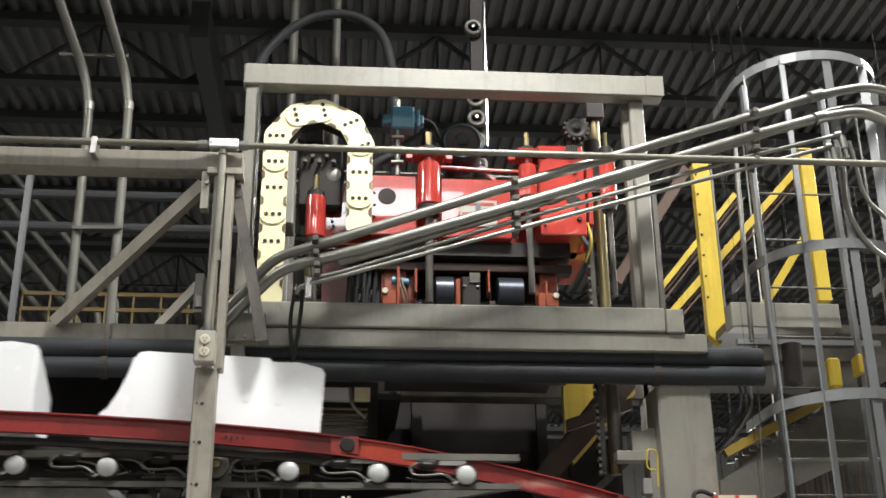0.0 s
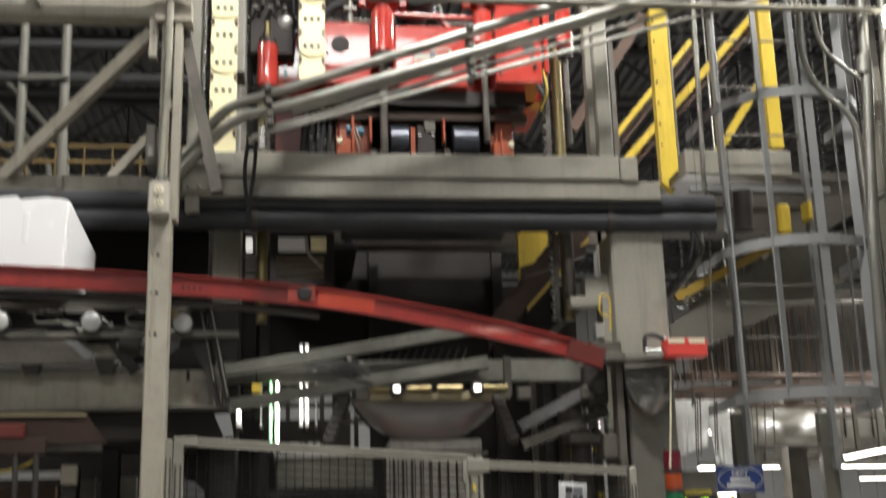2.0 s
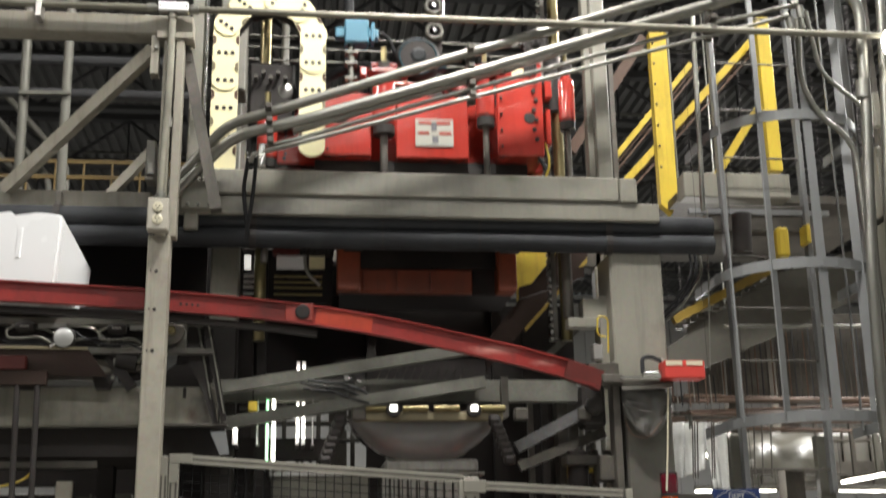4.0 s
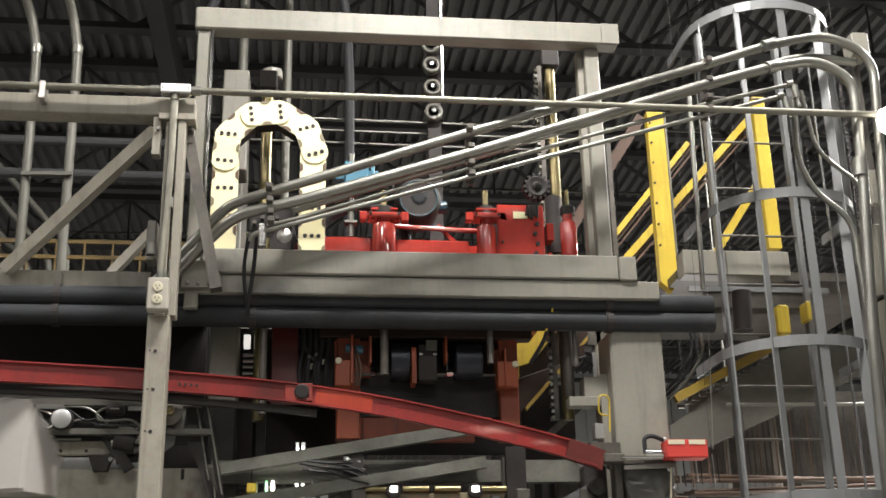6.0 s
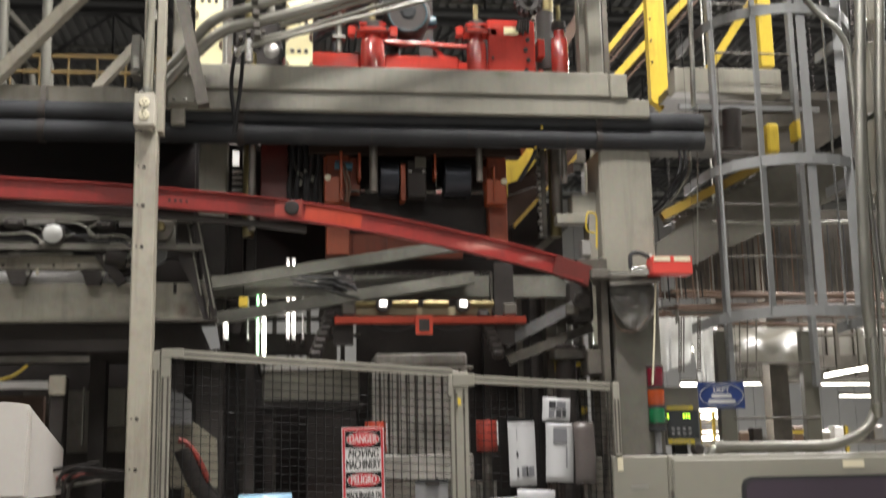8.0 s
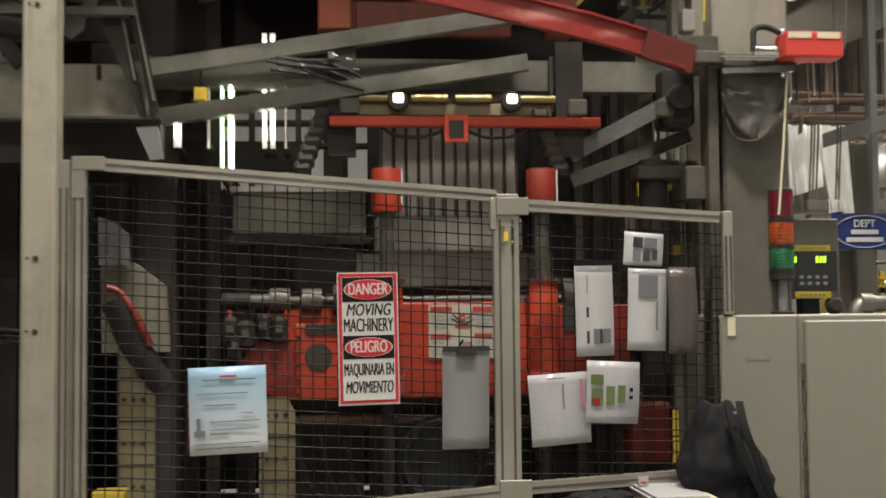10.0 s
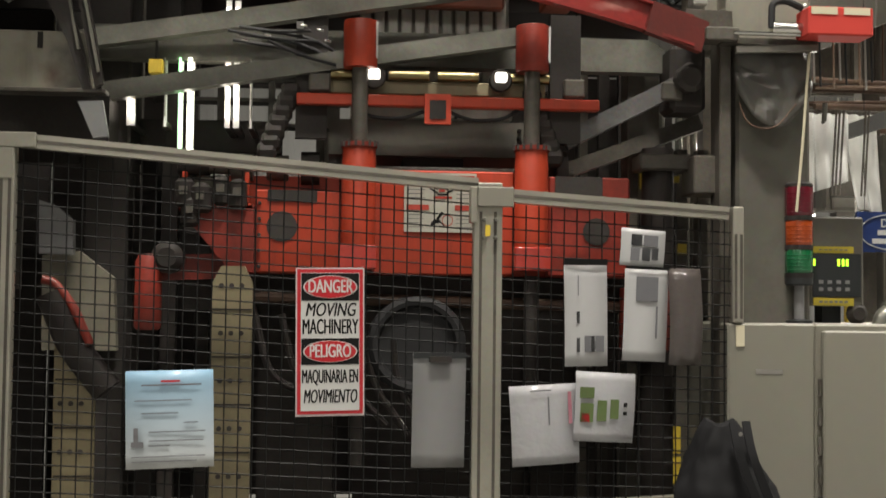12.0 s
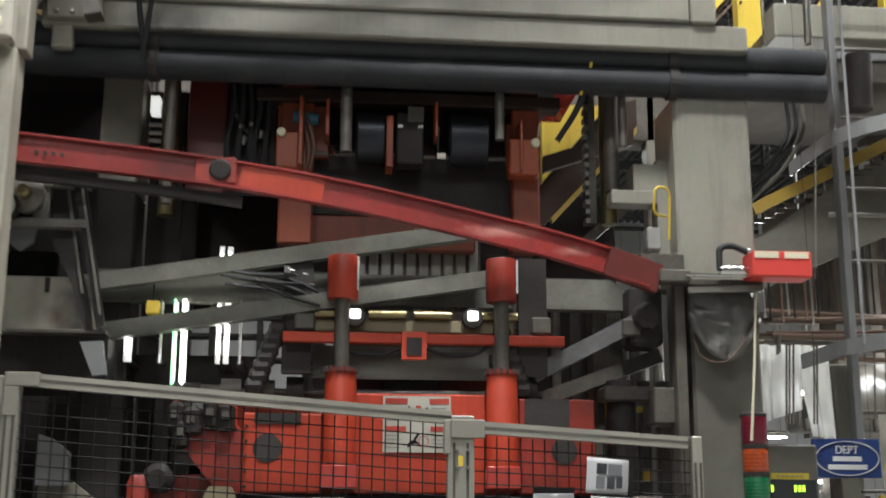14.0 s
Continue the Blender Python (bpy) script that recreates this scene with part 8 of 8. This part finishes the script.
        part("shelf", boxed(xa, xb, 7.2, 7.5, z, z + 0.012), (WHITE, LAMPGLOW, WHITE)[i % 3], k)
    for x in (xa, xb, (xa + xb) / 2):
        part("upright", boxed(x - 0.008, x + 0.008, 7.18, 7.2, 0, 1.980), YELLOW, k)
    q = thing("assembly_bench", "yellow framed benches with clutter across the aisle", "bench")
    for i, x in enumerate((3.301, 3.444, 3.608, 3.856)):
        part("upright", boxed(x, x + 0.02, 8.0, 8.03, 0, 1.909), YELLOW, q)
    part("top", boxed(3.037, 4.273, 8.0, 8.6, 1.785, 1.812), DARKGREY, q)
    part("rail", boxed(3.280, 3.628, 7.98, 8.0, 1.859, 1.878), YELLOW, q)
    for i in range(12):
        x = 3.077 + i * 0.1
        b_ = thing("carton", "small mixed carton on the bench", "box", group="cartons")
        b_.location = (x, 8.2, 1.812)
        part("carton", boxed(-0.035, 0.035, -0.05, 0.05, 0, 0.04 + 0.03 * (i % 3), bevel=0.004), (WHITE, COPPER, BLACK, PLATE)[i % 4], b_)
    w = thing("duct_wall", "grey sheet-metal duct beyond the aisle", "duct")
    part("duct", boxed(3.458, 6.687, 9.5, 9.7, 2.361, 2.786, bevel=0.02), GRIMY, w)
    for i in range(8):
        x = 3.507 + i * 0.24
        part("seam", boxed(x, x + 0.015, 9.48, 9.5, 2.361, 2.786), DARKGREY, w)
    for ya, yb in ((578, 586), (640, 662), (684, 690), (600, 604)):
        part("beam", boxed(3.419, 6.476, 9.2, 9.3, 2.702 - (yb - 600) * 9.2 / 2050, 2.702 - (ya - 600) * 9.2 / 2050), DARKGREY, w)
    for x in (1300, 1345, 1400, 1432, 1500, 1545):
        part("drop_pipe", boxed(3.422 + (x - 1300) * 8.9 / 2111, 3.422 + (x - 1300) * 8.9 / 2111 + 0.03, 8.9, 8.93, 2.366, 2.845), (DARKGREY, PIPEPAINT)[x % 2], w)
    part("hanger", rod((3.6, 9.6, 2.786), (3.6, 9.6, 7.97), 0.01, 6), STEEL, w)


beyond()


# ---- bright gaps behind the turntable, made up as glowing strips ----
def gap_strips():
    green = glow("green_glow_strip", (0.35, 1.0, 0.45), 3.0)
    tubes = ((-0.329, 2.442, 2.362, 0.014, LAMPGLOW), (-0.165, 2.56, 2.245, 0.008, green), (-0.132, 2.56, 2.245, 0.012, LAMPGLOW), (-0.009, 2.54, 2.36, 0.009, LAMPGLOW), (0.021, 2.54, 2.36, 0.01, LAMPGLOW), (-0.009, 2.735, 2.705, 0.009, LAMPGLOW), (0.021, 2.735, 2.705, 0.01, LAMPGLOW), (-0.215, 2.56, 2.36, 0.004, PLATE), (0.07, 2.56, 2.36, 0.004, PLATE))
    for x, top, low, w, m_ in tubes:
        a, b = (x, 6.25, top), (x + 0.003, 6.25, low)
        l_ = thing("glow_strip", "upright strip standing in for a bright gap behind the turntable", "lamp", group="strip lamps")
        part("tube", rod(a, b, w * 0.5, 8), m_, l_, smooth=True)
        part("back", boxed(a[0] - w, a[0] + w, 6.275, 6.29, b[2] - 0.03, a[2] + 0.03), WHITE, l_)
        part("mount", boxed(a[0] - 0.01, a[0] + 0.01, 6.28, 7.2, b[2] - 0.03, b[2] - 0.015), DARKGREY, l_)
    y_ = thing("hanging_tag", "yellow tag box behind the turntable", "tag")
    part("tag", boxed(-0.262, -0.215, 6.2, 6.24, 2.496, 2.545, bevel=0.004), YELLOW, y_)
    part("hanger", boxed(-0.242, -0.235, 6.21, 6.23, 2.545, 2.664), BLACK, y_)
    p = thing("parts_shelf", "grey shelving seen through the machine", "shelf")
    for z in (2.442, 2.541, 2.635):
        part("shelf", boxed(-0.35, 0.42, 7.05, 7.15, z, z + 0.015), DARKGREY, p)
    for x in (-0.28, -0.1, 0.1, 0.3):
        part("upright", boxed(x, x + 0.025, 7.05, 7.09, FOOT * 2, 2.682), DARKGREY, p)
    y = thing("floor_marker", "yellow tagged posts behind the press", "marker")
    for i, (q, h) in enumerate((((1.507, 6.600, 2.211), 0.03), ((1.619, 6.600, 2.218), 0.012), ((1.642, 6.600, 2.101), 0.012), ((1.719, 6.600, 2.102), 0.012), ((1.647, 6.600, 1.960), 0.02), ((1.626, 6.600, 1.262), 0.05), ((1.627, 6.600, 1.152), 0.05), ((1.727, 6.600, 1.262), 0.03))):
        part("tag", boxed(q[0] - 0.016, q[0] + 0.016, 6.6, 6.62, q[2] - h, q[2] + h), YELLOW, y)
    for x in (1.519, 1.655, 1.733):
        part("post", boxed(x - 0.02, x + 0.02, 6.63, 6.68, FOOT * 2, 2.333), DARKGREY, y)
    c = thing("rear_press_column", "dark press column and brackets behind the fence", "machine column")
    part("column", rod((1.455, 6.2, FOOT), (1.455, 6.2, 2.281), 0.055, 18), GREASESHADE, c, smooth=True)
    part("collar", boxed(1.377, 1.563, 6.12, 6.25, 2.202, 2.256, bevel=0.006), DARKGREY, c)
    part("bracket", boxed(1.539, 1.660, 6.05, 6.2, 2.116, 2.245, bevel=0.006), DARKGREY, c)
    part("upright", boxed(1.609, 1.648, 6.0, 6.1, FOOT, 2.724, bevel=0.004), DARKGREY, c)
    part("upright", boxed(1.397, 1.461, 6.4, 6.5, FOOT, 2.609, bevel=0.004), DARKGREY, c)
    for x in (1.602, 1.671, 1.729):
        part("rod", rod((x, 6.7, 1.0), (x, 6.7, 2.608), 0.014, 8), STEEL, c, smooth=True)


gap_strips()

# lit shelf window behind the left rear column
wn = thing("valve_rack", "rack of brass tipped valve rods behind the press", "valve rack")
part("white_box", boxed(-0.318, -0.283, 6.5, 6.55, 3.338, 3.409), LITPANEL, wn, "lit white panel")
part("white_box", boxed(-0.140, 0.016, 6.5, 6.55, 3.340, 3.412), WHITE, wn)
part("tan_box", boxed(0.041, 0.129, 6.5, 6.55, 3.342, 3.414), CHAIN, wn)
part("hose", sweep(bmesh.new(), rounded([(0.016, 6.450, 3.399), (0.022, 6.450, 3.302), (0.103, 6.450, 3.226)], 0.1), 0.009, 8), PLATE, wn, smooth=True)
for i, y in enumerate((318, 329, 340, 353)):
    z = 3.289 - (y - 318) * 0.0029
    part("rod", rod((-0.152, 6.5, z), (0.116, 6.5, z), 0.008, 8), BRASS, wn, smooth=True)
    part("rod", rod((-0.319, 6.5, z), (-0.263, 6.5, z), 0.01, 8), PLATE, wn, smooth=True)
part("back", boxed(-0.367, 0.178, 6.7, 6.72, 3.184, 3.5), DARKBACK, wn)
part("leg", boxed(-0.236, -0.186, 6.55, 6.6, FOOT, 3.45), GREASESHADE, wn)


def placed(ob, m):
    """A plan pose scaled about the camera's eye, to fit the view."""
    k = ob.scale.x
    return Matrix.Translation(STAND * (1 - k) + m.translation * k) @ m.to_3x3().to_4x4()


def motions():
    drops = [(0, 0), (2.7, 0), (3.0, 0.062), (3.5, 0.18), (4.0, 0.293), (4.2, 0.338), (4.8, 0.474), (5.4, 0.605), (5.8, 0.657), (14, 0.657)]
    walk(UPPER, [(t, placed(UPPER, pose(0, 0, -d))) for t, d in drops])
    for i, l_ in enumerate(chain_parts):
        rows = []
        for t, d in drops:
            x, z, a = chain_spot((i + 0.45) * STEP, d / 2)
            rows.append((t, pose(x, 5.72, z, 0, math.degrees(a), 0)))
        walk(l_, rows)
    rise = [(0, -0.79), (8.2, -0.79), (8.6, -0.765), (9.4, -0.59), (10.3, -0.385), (10.5, -0.335), (11.0, -0.212), (11.5, -0.112), (12.0, -0.032), (12.4, 0.0), (14, 0.0)]
    walk(LOWER, [(t, placed(LOWER, pose(0.017, 0.127, z + 0.016))) for t, z in rise])
    walk(MOULD, [(t, placed(MOULD, pose(0, 0, z + 0.79))) for t, z in rise])
    walk(SHEET, [(t, placed(SHEET, m)) for t, m in ((0, pose(0, 0, 0)), (4.4, pose(0, 0, 0)), (5.0, pose(0, 0.3, 0.2)), (5.8, pose(0, 0.72, 0.6)), (14, pose(0, 0.72, 0.6)))])
    walk(CLAMPBAR, [(t, placed(CLAMPBAR, m)) for t, m in ((0, pose(0, 0, 1.03)), (4.2, pose(0, 0, 1.03)), (5.9, pose(0, 0, 0)), (14, pose(0, 0, 0)))])
    z0 = 2.890
    ride = [(0, -0.123, 6), (0.25, -0.367, 2), (0.5, -0.660, -3), (0.75, -0.751, -7), (1.0, -0.867, -10), (1.5, -0.934, -14), (2.0, -1.057, -16), (3.0, -1.093, -19), (4.2, -1.084, -19)]
    low = [(6.3, -0.985, 5.25, 2.83 - 0.415), (6.5, -0.99, 5.25, 2.785 - 0.415), (7.0, -1.007, 5.3, 2.501 - 0.415), (7.5, -1.062, 5.3, 2.215 - 0.415), (8.0, -1.095, 5.3, 1.994 - 0.415), (8.2, -1.09, 5.3, 1.888 - 0.415), (9.5, -1.118, 5.3, 1.1), (14, -1.118 - 0.4, 5.3, 1.1)]
    ease = {0: (5.40, -0.045), 0.25: (5.35, -0.02), 0.5: (5.30, 0.0)}
    walk(LINER, [(t, placed(LINER, pose(x, ease.get(t, (5.28, 0))[0], z0 - 0.01 + ease.get(t, (5.28, 0))[1], 0, 2.5, a))) for t, x, a in ride] + [(5.6, placed(LINER, pose(-2.3, 5.4, z0, 0, 0, -24))), (14, placed(LINER, pose(-2.3, 5.4, z0, 0, 0, -24)))])
    walk(LINER3, [(t, placed(LINER3, pose(x, y, z, 0, 0, -19))) for t, x, y, z in [(0, -2.4, 5.2, 2.265), (4.9, -2.4, 5.2, 2.265)] + low])
    walk(LINER2, [(t, placed(LINER2, pose(x - 1.27 - 0.25 * min(1, t), 5.28 + 0.1 * min(1, t), z0, 0, 0, a - 8))) for t, x, a in ride] + [(14, placed(LINER2, pose(-2.7, 5.5, z0, 0, 0, -27)))])
    walk(HOOD, [(t, placed(HOOD, m)) for t, m in ((0, pose(0, 0, 0)), (4.3, pose(0, 0, 0)), (6.0, pose(-1.3, 0, 0)), (14, pose(-1.3, 0, 0)))])
    lift = [(0, -0.2), (2.2, -0.2), (2.5, -0.15), (2.8, -0.055), (3.0, 0.0), (3.2, 0.07), (3.5, 0.145), (4.0, 0.165), (4.2, 0.18)]
    walk(CARRIER, [(t, placed(CARRIER, m)) for t, m in [(t, pose(0, 0, z)) for t, z in lift] + [(4.5, pose(-0.1, 0, 0.18)), (6.0, pose(-1.3, 0, 0.18)), (14, pose(-1.3, 0, 0.18))]])
    go = [(0, 0.0), (0.5, -0.43), (1.0, -0.88), (1.5, -1.0), (2.2, -1.12), (3.0, -1.19), (14, -1.19)]
    walk(LAMPROW, [(t, placed(LAMPROW, pose(dx + 0.066 - 0.67, 0, 0))) for t, dx in go])


motions()
